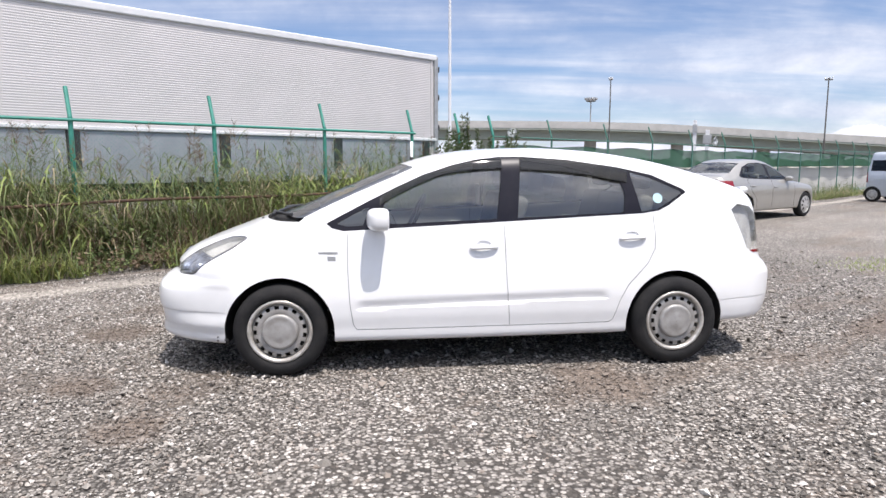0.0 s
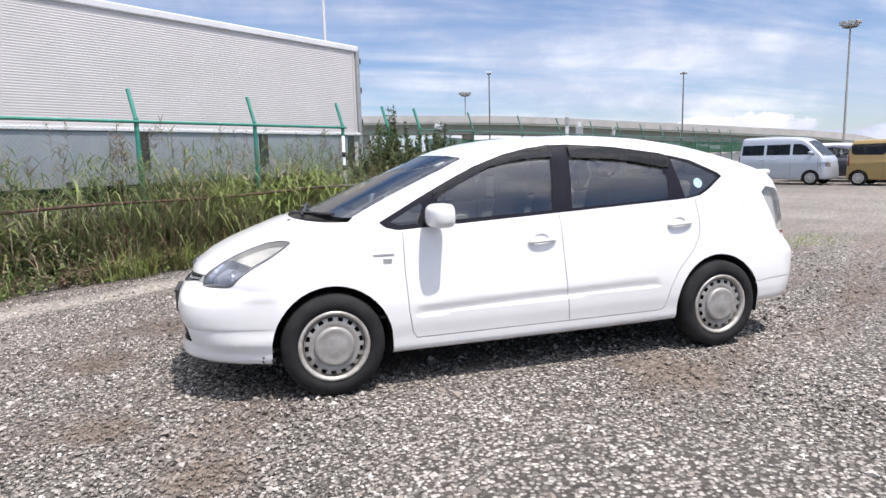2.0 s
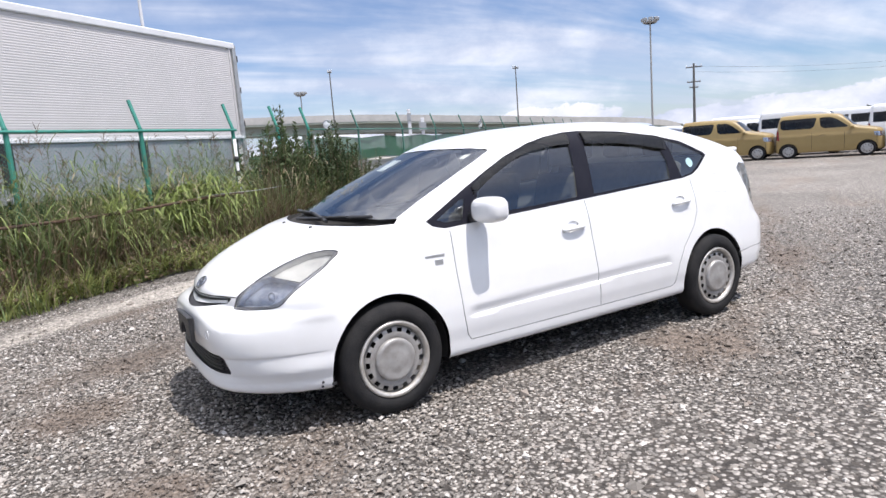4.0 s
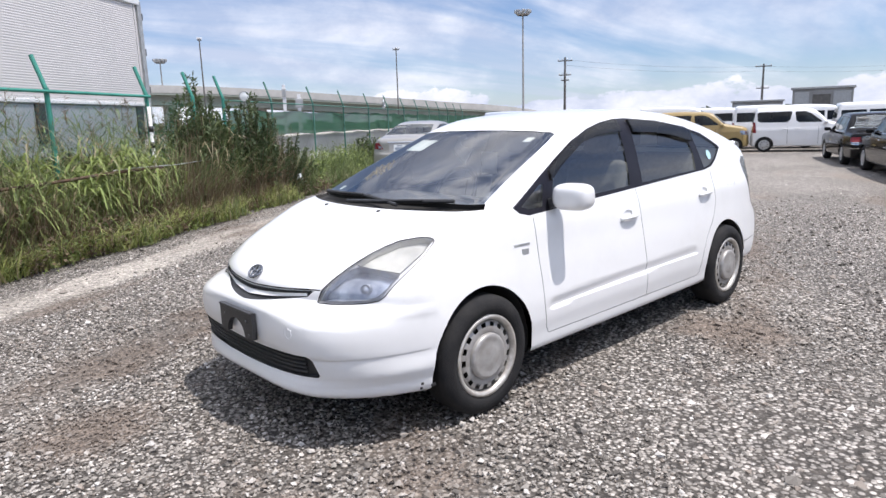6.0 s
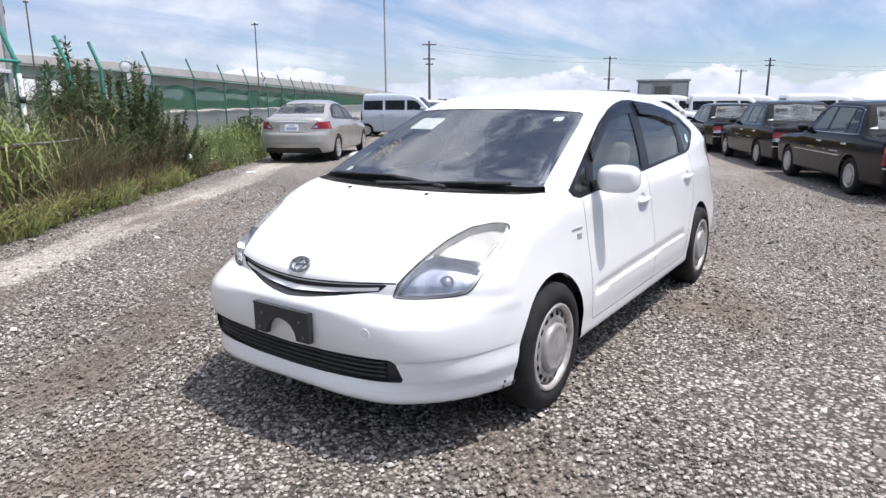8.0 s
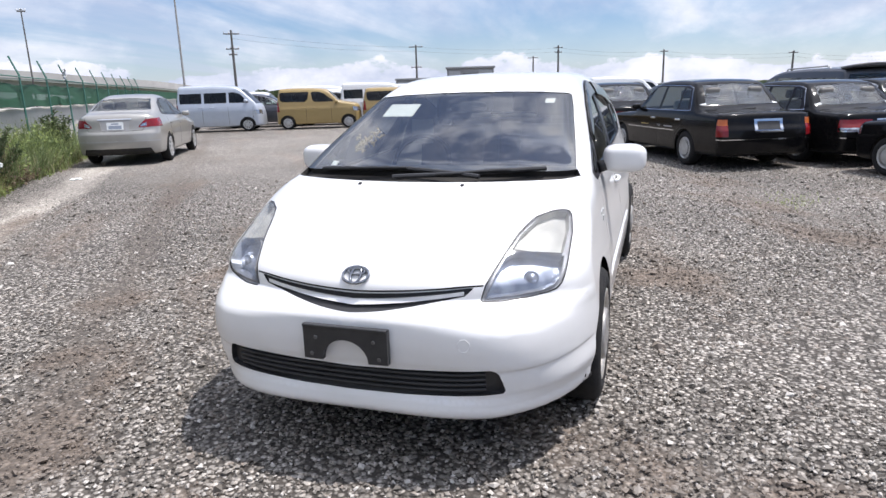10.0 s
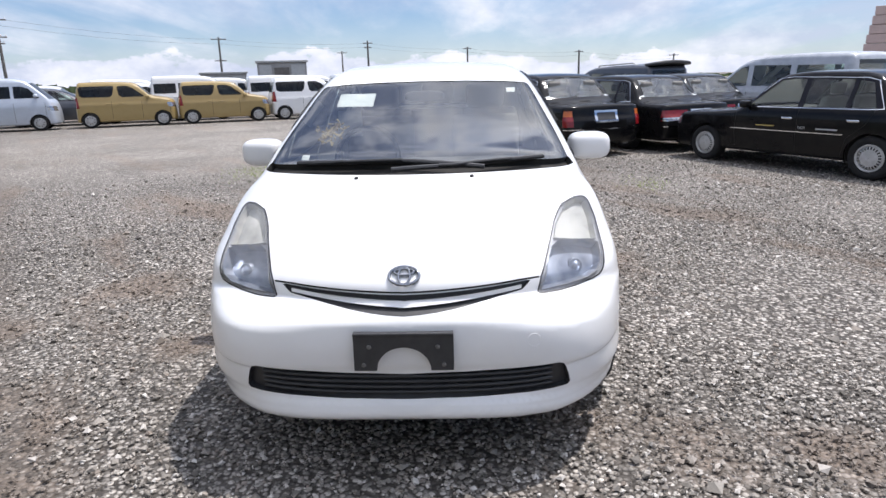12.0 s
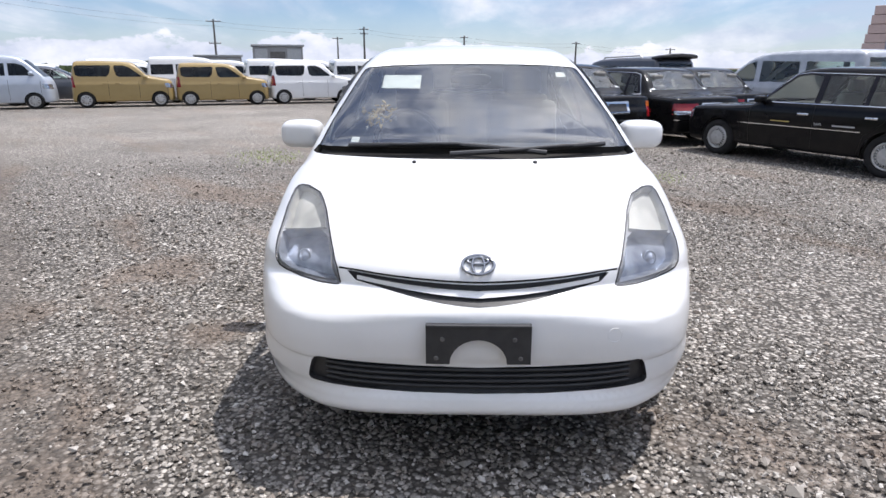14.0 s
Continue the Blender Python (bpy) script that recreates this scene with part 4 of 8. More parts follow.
    s = dict(
        w=0.8625, floor=0.205, floor_line=[(-0.9, 0.226), (-0.35, 0.214), (0.3, 0.205), (2.2, 0.212), (2.6, 0.225), (3.0, 0.27), (3.6, 0.29)], wb=2.70, track=0.765, wheel=(0.306, 0.19, 0.205, "steel"), paint=M["white"], arch=0.352,
        top=[(-1.0, 0.55), (-0.87, 0.68), (-0.79, 0.750), (-0.6, 0.838), (-0.37, 0.928), (-0.175, 0.996), (-0.06, 1.026), (0.06, 1.066), (0.16, 1.108), (0.36, 1.192), (0.62, 1.297), (0.86, 1.390), (1.0, 1.432), (1.15, 1.464), (1.45, 1.495), (1.8, 1.504),
             (2.14, 1.488), (2.51, 1.441), (2.85, 1.366), (3.19, 1.262), (3.40, 1.172), (3.5, 1.09), (3.6, 0.98)],
        side=[(0.1, 0.80), (0.2, 0.834), (0.3, 0.840), (0.40, 0.850), (0.46, 0.850), (0.6, 0.836), (0.75, 0.811), (0.9, 0.784), (0.98, 0.758), (1.1, 0.724), (1.2, 0.690), (1.36, 0.626), (1.5, 0.56)],
        front=[(0.1, -0.78), (0.2, -0.845), (0.255, -0.872), (0.29, -0.866), (0.33, -0.850), (0.41, -0.850), (0.45, -0.862), (0.52, -0.870), (0.59, -0.864), (0.62, -0.845), (0.645, -0.810), (0.66, -0.802), (0.70, -0.800), (0.78, -0.745), (1.0, -0.42), (1.5, 0.4)],
        rear=[(0.15, 3.38), (0.3, 3.53), (0.45, 3.575), (0.6, 3.58), (0.66, 3.55), (0.72, 3.50), (0.9, 3.47), (1.1, 3.44), (1.5, 3.3)],
        plan=[(-0.9, 0.985), (-0.4, 1.004), (0.1, 1.006), (0.6, 1.0), (2.4, 1.0), (2.9, 0.985), (3.3, 0.95), (3.55, 0.90)],
        crown=[(-0.9, 0.05), (-0.3, 0.07), (0.0, 0.05), (0.4, 0.02), (0.9, 0.03), (1.5, 0.06), (2.6, 0.06), (3.4, 0.05)],
        bow=[(-0.9, 0.0), (-0.2, 0.0), (0.15, 0.16), (0.5, 0.17), (0.9, 0.13), (1.3, 0.0), (3.5, -0.02)],
        fbow=(0.5, 5.0), famp=[(0.2, 0.60), (0.28, 0.58), (0.34, 0.49), (0.42, 0.55), (0.56, 0.57), (0.61, 0.48), (0.66, 0.36), (0.74, 0.42), (0.82, 0.54), (1.0, 0.6)],
        fpow=[(0.2, 4.6), (0.28, 4.8), (0.34, 5.3), (0.42, 6.2), (0.56, 5.8), (0.61, 4.0), (0.66, 2.2), (0.74, 2.3), (0.82, 2.6), (1.0, 2.4)], fend=[(0.2, 0.0), (0.55, 0.0), (0.61, 0.05), (0.66, 0.13), (0.74, 0.10), (0.82, 0.04), (1.0, 0.0)], tuck=(0.428, 0.006), crease=([(0.4, 0.429), (0.515, 0.433), (0.8, 0.4425), (1.15, 0.4525), (1.49, 0.4595), (1.9, 0.466), (2.3, 0.4705)], 0.013),
        guides=[([(-0.9, z0), (0.9, z0), (0.9, z1), (-0.9, z1)], FRONT, lambda c, n: c.x < -0.25 and n.x < 0.2) for z0, z1 in ((0.421, 0.427), (0.427, 0.434), (0.29, 0.33), (0.595, 0.61), (0.61, 0.625), (0.625, 0.64))]
        + [(band([(0.46, 0.431 + dz), (0.8, 0.4425 + dz), (1.15, 0.4525 + dz), (1.49, 0.4595 + dz), (1.9, 0.466 + dz), (2.26, 0.470 + dz)], w), SIDE, left_skin) for dz, w in ((-0.002, 0.006), (0.014, 0.02), (0.040, 0.03))],
        rbow=(0.30, 4.6), k=(0.11, 0.08, 0.10), axis=(0.1, 2.7, 0.66), res=(92, 128, 128), cuts=cuts,
        seats=[(1.25, -0.36, 0.55), (1.25, 0.36, 0.55), (2.15, -0.42, 0.56), (2.15, 0.0, 0.56), (2.15, 0.42, 0.56)], dash=(0.75, 0.97), cabin_floor=(0.3, 3.2, 0.42),
        backs={10: (-0.012, M["bezel"], "lamp_bezel"), 11: (-0.045, M["bluebowl"], "headlamp_bowl"), 13: (-0.030, M["cream"], "indicator_bowl"), 19: (-0.04, M["cream"], "tail_lamp_bowl")},
        category="car",
    )
    e = car(s, "hatchback_car", "white five-door hatchback car parked on grey gravel")
    f = body_field(s)
    skin = lambda x, z, sg=-1: cast(f, (x, sg * 1.6, z), (0, -sg, 0))
    nose = lambda y, z: cast(f, (-2.0, y, z), (1, 0, 0))
    over = lambda x, y: cast(f, (x, y, 2.2), (0, 0, -1))
    # mirrors
    for sg in (-1, 1):
        mir = thing("wing_mirror", "", "")
        mir.parent = e
        bm = rounded(BM(), (0, 0, 0), (0.080, 0.110, 0.073), 3.2)
        for v in bm.verts:
            if v.co.x > 0.045:
                v.co.x = 0.045 + (v.co.x - 0.045) * 0.25
        bmesh.ops.transform(bm, matrix=Matrix.Translation((0.655, sg * 0.885, 1.026)) @ Matrix.Rotation(sg * -0.12, 4, "Z"), verts=bm.verts)
        part("mirror_housing", bm, M["white"], mir, "white rounded mirror housing", True)
        bm = rounded(BM(), (0.705, sg * 0.893, 1.026), (0.006, 0.078, 0.056), 3.5)
        part("mirror_glass", bm, M["chrome"], mir, "mirror glass", True)
        bm = BM()
        tube(bm, [(0.60, sg * 0.76, 0.985), (0.63, sg * 0.80, 0.995), (0.66, sg * 0.84, 1.01)], 0.03, 10)
        part("mirror_arm", bm, M["trim"], mir, "black mirror foot", True)
    # door handles
    for sg in (-1, 1):
        for x, z in ((1.352, 0.822), (2.392, 0.872)):
            bm = BM()
            pts = []
            for t in np.linspace(-1, 1, 9):
                p, n = skin(x + 0.092 * t, z + 0.004 * t, sg)
                pts.append(p + n * (0.004 + 0.020 * (1 - t * t) ** 0.5))
            tube(bm, pts, 0.012, 10)
            part("door_handle", bm, M["white"], e, "white grab handle", True)
    # plate holder with its round notch
    bm = BM()
    x0 = -0.898
    xb = lambda y: x0 + 0.12 * y * y
    cols = []
    for y in sorted(set([-0.168, -0.14, 0.14, 0.168] + [round(0.092 * math.cos(t), 4) for t in np.linspace(0, math.pi, 17)])):
        zlow = 0.444 + (0.084 * math.sqrt(max(0.0, 1 - (y / 0.092) ** 2)) if abs(y) < 0.092 else 0.0)
        cols.append([bm.verts.new((xb(y) + dx, y, z)) for dx in (-0.004, 0.020) for z in (zlow, 0.576)])
    for a, c in zip(cols, cols[1:]):
        bm.faces.new((a[0], a[1], c[1], c[0]))
        bm.faces.new((a[2], c[2], c[3], a[3]))
        bm.faces.new((a[1], a[3], c[3], c[1]))
        bm.faces.new((a[0], c[0], c[2], a[2]))
    bm.faces.new((cols[0][0], cols[0][2], cols[0][3], cols[0][1]))
    bm.faces.new((cols[-1][0], cols[-1][1], cols[-1][3], cols[-1][2]))
    holder = part("plate_holder", bm, M["trim"], e, "empty black number plate holder with a round notch")
    part("plate_lip", box(BM(), (x0 - 0.007, -0.168, 0.568), (x0 + 0.014, 0.168, 0.579), 0.003), M["trim"], e)
    for y, z in ((-0.115, 0.53), (0.115, 0.53), (-0.135, 0.465), (0.135, 0.465)):
        bm = BM()
        lathe(bm, [(0.008, 0.0), (0.007, -0.003), (0.001, -0.004)], "x", 12, Matrix.Translation((xb(y) - 0.005, y, z)))
        part("screw", bm, M["darkpole"], e)
    # grille slats
    for z in (0.335, 0.355, 0.375, 0.395):
        pts = []
        for y in np.linspace(-0.51, 0.51, 15):
            p, n = nose(y, z + 0.022 * (y / 0.55) ** 2)
            pts.append(p - n * 0.012)
        part("grille_slat", tube(BM(), pts, 0.006, 8), M["trim"], e)
    # emblem: oval chrome ring with a plain inner oval
    p, n = nose(0, 0.734)
    q = n.to_track_quat("Z", "Y").to_matrix().to_4x4()
    m = Matrix.Translation(p + n * 0.004) @ q
    for a, b, r, dz in ((0.052, 0.036, 0.0055, 0), (0.020, 0.034, 0.0045, 0), (0.034, 0.013, 0.0045, 0.015)):
        bm = BM()
        pts = [m @ Vector((a * math.cos(t), b * math.sin(t) + dz, 0.002)) for t in np.linspace(0, 2 * math.pi, 33)]
        part("emblem", tube(bm, pts, r, 8, cap=False), M["darkchrome"], e, "plain oval chrome emblem", True)
    # main beam projector behind each lens
    for sg in (-1, 1):
        for nm, c, r, k, lab in (("projector", (-0.555, 0.622, 0.702), 0.026, "bluebowl", "round main beam projector"),):
            c = Vector((c[0], c[1] * sg, c[2]))
            m = Matrix.Translation(c) @ Vector((-0.8, 0.35 * sg, 0.2)).to_track_quat("Z", "Y").to_matrix().to_4x4()
            bm = lathe(BM(), [(r * 1.12, -0.03), (r * 1.12, 0.0), (r, 0.004), (r * 0.94, -0.004), (r * 0.6, 0.010), (0.001, 0.016)], "z", 24, m)
            part(nm, bm, M[k], e, lab, True)
    # wipers on the glass
    for pts2, sg in (([(0.035, 0.54), (-0.02, 0.30), (-0.035, 0.06), (-0.095, -0.30)], 1), ([(-0.13, 0.10), (-0.09, -0.17), (0.0, -0.42), (0.07, -0.57)], -1)):
        blade = []
        for i in range(13):
            t = i / 12 * (len(pts2) - 1)
            k = min(int(t), len(pts2) - 2)
            u = t - k
            x, y = (pts2[k][0] * (1 - u) + pts2[k + 1][0] * u, pts2[k][1] * (1 - u) + pts2[k + 1][1] * u)
            p, n = over(x, y)
            blade.append(p + n * 0.012)
        part("wiper_blade", tube(BM(), blade, 0.011, 8), M["trim"], e, "black wiper blade")
        part("wiper_arm", tube(BM(), [q + Vector((-0.014, 0, 0.006)) for q in blade[3:9]], 0.007, 8), M["trim"], e, "black wiper arm")
    # washer jets
    for y in (-0.21, 0.21):
        p, n = over(-0.175, y * 1.165)
        part("washer_jet", rounded(BM(), p, (0.012, 0.009, 0.008), 2.5, 12, 8), M["trim"], e)
    # badges on the front wing, sticker, towing cover, scuffs
    for sg in (-1, 1):
        for x, z, a, b, k in ((0.318, 0.803, 0.062, 0.007, "galv"), (0.34, 0.765, 0.026, 0.016, "galv")):
            p, n = skin(x, z, sg)
            part("badge", box(BM(), (p.x - a, p.y - 0.003, p.z - b), (p.x + a, p.y + 0.003, p.z + b), 0.001), M[k], e, "small grey badge")
    p, n = skin(2.60, 1.145)
    bm = BM()
    lathe(bm, [(0.001, 0), (0.034, 0), (0.036, 0.001)], "z", 24, Matrix.Translation(p - n * 0.003) @ n.to_track_quat("Z", "Y").to_matrix().to_4x4())
    part("window_sticker", bm, M["sticker"], e, "round pale blue sticker")
    p, n = nose(-0.439, 0.532)
    bm = BM()
    lathe(bm, [(0.0235, -0.001), (0.0228, 0.0008), (0.022, -0.001)], "z", 28, Matrix.Translation(p) @ n.to_track_quat("Z", "Y").to_matrix().to_4x4())
    part("tow_cover", bm, M["white"], e)
    for x, z, a, b in ((-0.345, 0.245, 0.012, 0.007), (-0.40, 0.262, 0.006, 0.006), (-0.402, 0.238, 0.006, 0.006)):
        p, n = skin(x, z)
        part("scuff", box(BM(), (p.x - a, p.y - 0.002, p.z - b), (p.x + a, p.y + 0.004, p.z + b), 0.0008), M["trim"], e)
    # paper and stickers behind the windscreen
    def on_glass(y0, y1, z0, z1, k, nm, lab):
        bm = BM()
        V = [[None] * 5 for _ in range(5)]
        for i in range(5):
            for j in range(5):
                p, n = nose(y0 + (y1 - y0) * i / 4, z0 + (z1 - z0) * j / 4)
                V[i][j] = bm.verts.new(p - n * 0.009)
        for i in range(4):
            for j in range(4):
                bm.faces.new((V[i][j], V[i + 1][j], V[i + 1][j + 1], V[i][j + 1]))
        part(nm, bm, M[k], e, lab)
    on_glass(0.26, 0.46, 1.268, 1.331, "paper", "paper_notice", "white paper notice behind the windscreen")
    on_glass(-0.50, -0.45, 1.322, 1.345, "paper", "sticker", "small white sticker")
    on_glass(0.512, 0.55, 1.048, 1.066, "paper", "sticker", "small white sticker")
    part("seat_notice", box(BM(), (1.53, 0.47, 1.03), (1.536, 0.63, 1.20), 0.002), M["paper"], e, "white paper sheet on a seat back")
    part("rear_view_mirror", rounded(BM(), (0.80, 0.0, 1.30), (0.015, 0.11, 0.03), 3, 20, 12), M["trim"], e, "", True)
    bm = BM()
    rr = random.Random(4)
    for i in range(70):
        y, z = 0.45 + rr.gauss(0, 0.032), 1.165 + rr.gauss(0, 0.024)
        p, n = nose(y, z)
        p = p - n * 0.03
        tube(bm, [p, p + Vector((rr.uniform(-0.01, 0.02), rr.uniform(-0.03, 0.02), rr.uniform(-0.02, 0.02)))], 0.005, 5)
    part("straw_ornament", bm, M["straw"], e, "dry yellow straw ornament behind the windscreen")
    # rear spoiler lip
    pts = []
    for y in np.linspace(-0.58, 0.58, 17):
        p, n = over(3.40 - 0.10 * (y / 0.6) ** 2, y)
        pts.append(p + Vector((0.015, 0, 0.012)))
    part("rear_spoiler", tube(BM(), pts, 0.022, 10), M["white"], e, "", True)
    return e, s


CAR, CAR_SPEC = hatchback()


def sedan_spec(paint, L=(-0.85, 3.9), wb=2.85, boxy=0.0, wheel_style="alloy", lamps="wide"):
    """A three-box saloon."""
    x0, x1 = L
    if boxy:
        top = [(x0 - 0.1, 0.72), (x0 + 0.03, 0.815), (-0.4, 0.87), (0.4, 0.93), (0.50, 0.95), (0.75, 1.12), (1.06, 1.40), (1.3, 1.49), (1.75, 1.515), (2.3, 1.505), (2.62, 1.465), (2.85, 1.30), (3.12, 1.03), (3.2, 0.99), (3.6, 0.955), (x1, 0.93), (x1 + 0.1, 0.80)]
        side = [(0.1, 0.78), (0.2, 0.81), (0.35, 0.83), (0.6, 0.845), (0.8, 0.84), (0.92, 0.82), (1.0, 0.785), (1.2, 0.715), (1.4, 0.64), (1.55, 0.58)]
        dlo = [(0.70, 0.955), (1.6, 0.955), (2.62, 0.96), (2.85, 0.97), (2.66, 1.36), (2.5, 1.40), (1.4, 1.425), (1.2, 1.40)]
        panes = [[(0.80, 0.975), (1.63, 0.975), (1.63, 1.385), (1.42, 1.39), (1.24, 1.365)], [(1.72, 0.975), (2.34, 0.98), (2.34, 1.375), (1.72, 1.385)], [(2.40, 0.98), (2.74, 0.985), (2.60, 1.33), (2.40, 1.37)]]
        screen = [(-0.66, 0.97), (0.66, 0.97), (0.54, 1.40), (0, 1.43), (-0.54, 1.40)]
        rearscr = [(-0.60, 1.06), (0.60, 1.06), (0.52, 1.40), (0, 1.43), (-0.52, 1.40)]
        k, rb, fb = (0.06, 0.06, 0.055), (0.14, 4), (0.14, 5)
    else:
        top = [(x0 - 0.1, 0.60), (x0 + 0.06, 0.72), (-0.3, 0.86), (0.4, 0.96), (0.62, 1.0), (0.9, 1.16), (1.3, 1.37), (1.7, 1.47), (2.1, 1.495), (2.5, 1.46), (2.9, 1.34), (3.3, 1.16), (3.45, 1.115), (x1 - 0.15, 1.075), (x1 - 0.03, 1.02), (x1 + 0.05, 0.9)]
        side = [(0.1, 0.82), (0.25, 0.86), (0.45, 0.885), (0.65, 0.89), (0.85, 0.87), (0.98, 0.82), (1.1, 0.76), (1.25, 0.68), (1.4, 0.60), (1.5, 0.55)]
        dlo = [(0.83, 0.975), (1.6, 0.985), (2.7, 1.02), (2.98, 1.05), (3.0, 1.10), (2.75, 1.29), (2.4, 1.385), (1.95, 1.405), (1.55, 1.35), (1.2, 1.22)]
        panes = [[(0.95, 0.995), (1.68, 1.005), (1.68, 1.365), (1.4, 1.28), (1.15, 1.17)], [(1.78, 1.008), (2.5, 1.03), (2.62, 1.10), (2.5, 1.335), (2.3, 1.38), (1.78, 1.385)], [(2.62, 1.04), (2.92, 1.07), (2.72, 1.26), (2.58, 1.31)]]
        screen = [(-0.70, 1.02), (0.70, 1.02), (0.58, 1.37), (0, 1.40), (-0.58, 1.37)]
        rearscr = [(-0.62, 1.15), (0.62, 1.15), (0.52, 1.385), (0, 1.41), (-0.52, 1.385)]
        k, rb, fb = (0.13, 0.12, 0.10), (0.30, 4), (0.5, 4)
    ff = lambda c, n: c.x < 1.6 and n.x < -0.15
    rf = lambda c, n: c.x > 2.4 and n.x > 0.15
    back = lambda c, n: c.x > x1 - 0.4 and n.x > 0.2
    cuts = [(F0, "window_frame", dlo, SIDE, left_skin, M["chrome"] if boxy else M["gloss_black"], -0.001, "bright window surround" if boxy else "black window surround", False)]
    if boxy:
        cuts += [(None, "window_rubber", [(x * 0.985 + 0.027, z * 0.96 + 0.049) for x, z in dlo], SIDE, left_skin, M["gloss_black"], -0.003, "", False)]
    cuts += [(None, "side_window", p, SIDE, left_skin, M["dglass"], -0.006, "", False) for p in panes]
    cuts += [(F0, "windscreen", screen, FRONT, ff, M["rglass"], -0.004, "", True), (F0, "rear_window", rearscr, FRONT, rf, M["rglass"], -0.004, "", True)]
    gap = lambda pts: (F0, "panel_gap", band(pts, 0.008), SIDE, left_skin, M["under"], -0.004, "", False)
    b = 0.955 if boxy else 1.0
    cuts += [gap([(0.62, b), (0.60, 0.6), (0.62, 0.3)]), gap([(1.68, b), (1.68, 0.3)]), gap([(2.75, b), (2.66, 0.75), (2.42, 0.55), (2.36, 0.3)])]
    wide = lamps == "wide"
    if boxy and not wide:
        cuts += [(F0, "tail_lamp", [(-0.80, 0.56), (-0.66, 0.56), (-0.66, 0.74), (-0.80, 0.74)], FRONT, back, M["red_lens"], 0.006, "red tail lamp lens", False),
                 (F0, "indicator_lens", [(-0.80, 0.742), (-0.66, 0.742), (-0.66, 0.84), (-0.80, 0.84)], FRONT, back, M["amber"], 0.006, "amber indicator lens", False),
                 (F0, "plate_frame", [(-0.24, 0.62), (0.24, 0.62), (0.24, 0.84), (-0.24, 0.84)], FRONT, back, M["chrome"], 0.006, "bright plate frame", True),
                 (None, "plate_recess", [(-0.19, 0.66), (0.19, 0.66), (0.19, 0.80), (-0.19, 0.80)], FRONT, back, M["trim"], 0.002, "empty dark plate recess", True)]
    elif boxy:
        cuts += [(F0, "tail_lamp", [(-0.80, 0.685), (-0.32, 0.685), (-0.32, 0.82), (-0.80, 0.82)], FRONT, back, M["red_lens"], 0.006, "wide red tail lamp lens", False),
                 (F0, "reversing_lamp", [(-0.78, 0.642), (-0.32, 0.642), (-0.32, 0.682), (-0.78, 0.682)], FRONT, back, M["lamp_in"], 0.006, "clear reversing lamp strip", False),
                 (F0, "plate_frame", [(-0.24, 0.65), (0.24, 0.65), (0.24, 0.83), (-0.24, 0.83)], FRONT, back, M["chrome"], 0.006, "bright plate frame", True),
                 (None, "plate_recess", [(-0.20, 0.675), (0.20, 0.675), (0.20, 0.805), (-0.20, 0.805)], FRONT, back, M["trim"], 0.002, "empty dark plate recess", True),
                 (F0, "lamp_trim", [(-0.80, 0.615), (0.80, 0.615), (0.80, 0.637), (-0.80, 0.637)], FRONT, back, M["chrome"], 0.005, "", True)]
    else:
        cuts += [(F0, "tail_lamp", [(-0.95, 0.80), (-0.46, 0.80), (-0.50, 0.86), (-0.60, 0.96), (-0.95, 0.99)], FRONT, lambda c, n: c.x > x1 - 0.55 and c.z > 0.6, M["red_lens"], 0.004, "swept red tail lamp lens", False),
                 (None, "reversing_lamp", [(-0.62, 0.825), (-0.49, 0.815), (-0.53, 0.87), (-0.62, 0.90)], FRONT, lambda c, n: c.x > x1 - 0.55 and c.z > 0.6, M["lamp_in"], 0.005, "clear reversing lamp", False),
                 (F0, "plate_recess", [(-0.27, 0.74), (0.27, 0.74), (0.30, 0.955), (-0.30, 0.955)], FRONT, back, M["gap"], -0.006, "recess round the number plate", True),
                 (None, "number_plate", [(-0.165, 0.76), (0.165, 0.76), (0.165, 0.915), (-0.165, 0.915)], FRONT, back, M["paper"], 0.004, "number plate with unreadable bars", True),
                 (None, "plate_bar", [(-0.13, 0.775), (0.13, 0.775), (0.13, 0.845), (-0.13, 0.845)], FRONT, back, M["cladding"], 0.005, "unreadable characters", True),
                 (None, "plate_bar", [(-0.07, 0.865), (0.07, 0.865), (0.07, 0.895), (-0.07, 0.895)], FRONT, back, M["cladding"], 0.005, "unreadable characters", True),
                 (F0, "boot_strip", [(-0.34, 0.965), (0.34, 0.965), (0.34, 0.985), (-0.34, 0.985)], FRONT, back, M["chrome"], 0.006, "bright strip on the boot lid", True),
                 (F0, "panel_gap", band([(-0.62, 1.02), (-0.60, 0.90), (-0.55, 0.735), (0.0, 0.725), (0.55, 0.735), (0.60, 0.90), (0.62, 1.02)], 0.009), FRONT, back, M["under"], -0.004, "", True),
                 (F0, "exhaust_valance", [(-0.72, 0.20), (0.72, 0.20), (0.66, 0.36), (-0.66, 0.36)], FRONT, back, M["under"], -0.004, "dark lower valance", True)]
    cuts += [(F0, "bumper_strip", [(-0.86, 0.50), (0.86, 0.50), (0.86, 0.52), (-0.86, 0.52)], FRONT, back, M["chrome"] if boxy else M["gap"], 0.004, "", True),
             (F0, "headlamp_lens", [(x0 - 0.1, 0.60), (x0 + 0.22, 0.62), (x0 + 0.24, 0.76), (x0 - 0.1, 0.75)], SIDE, lambda c, n: c.x < 0 and c.y < -0.4, M["lamp_in"], 0.003, "", False)]
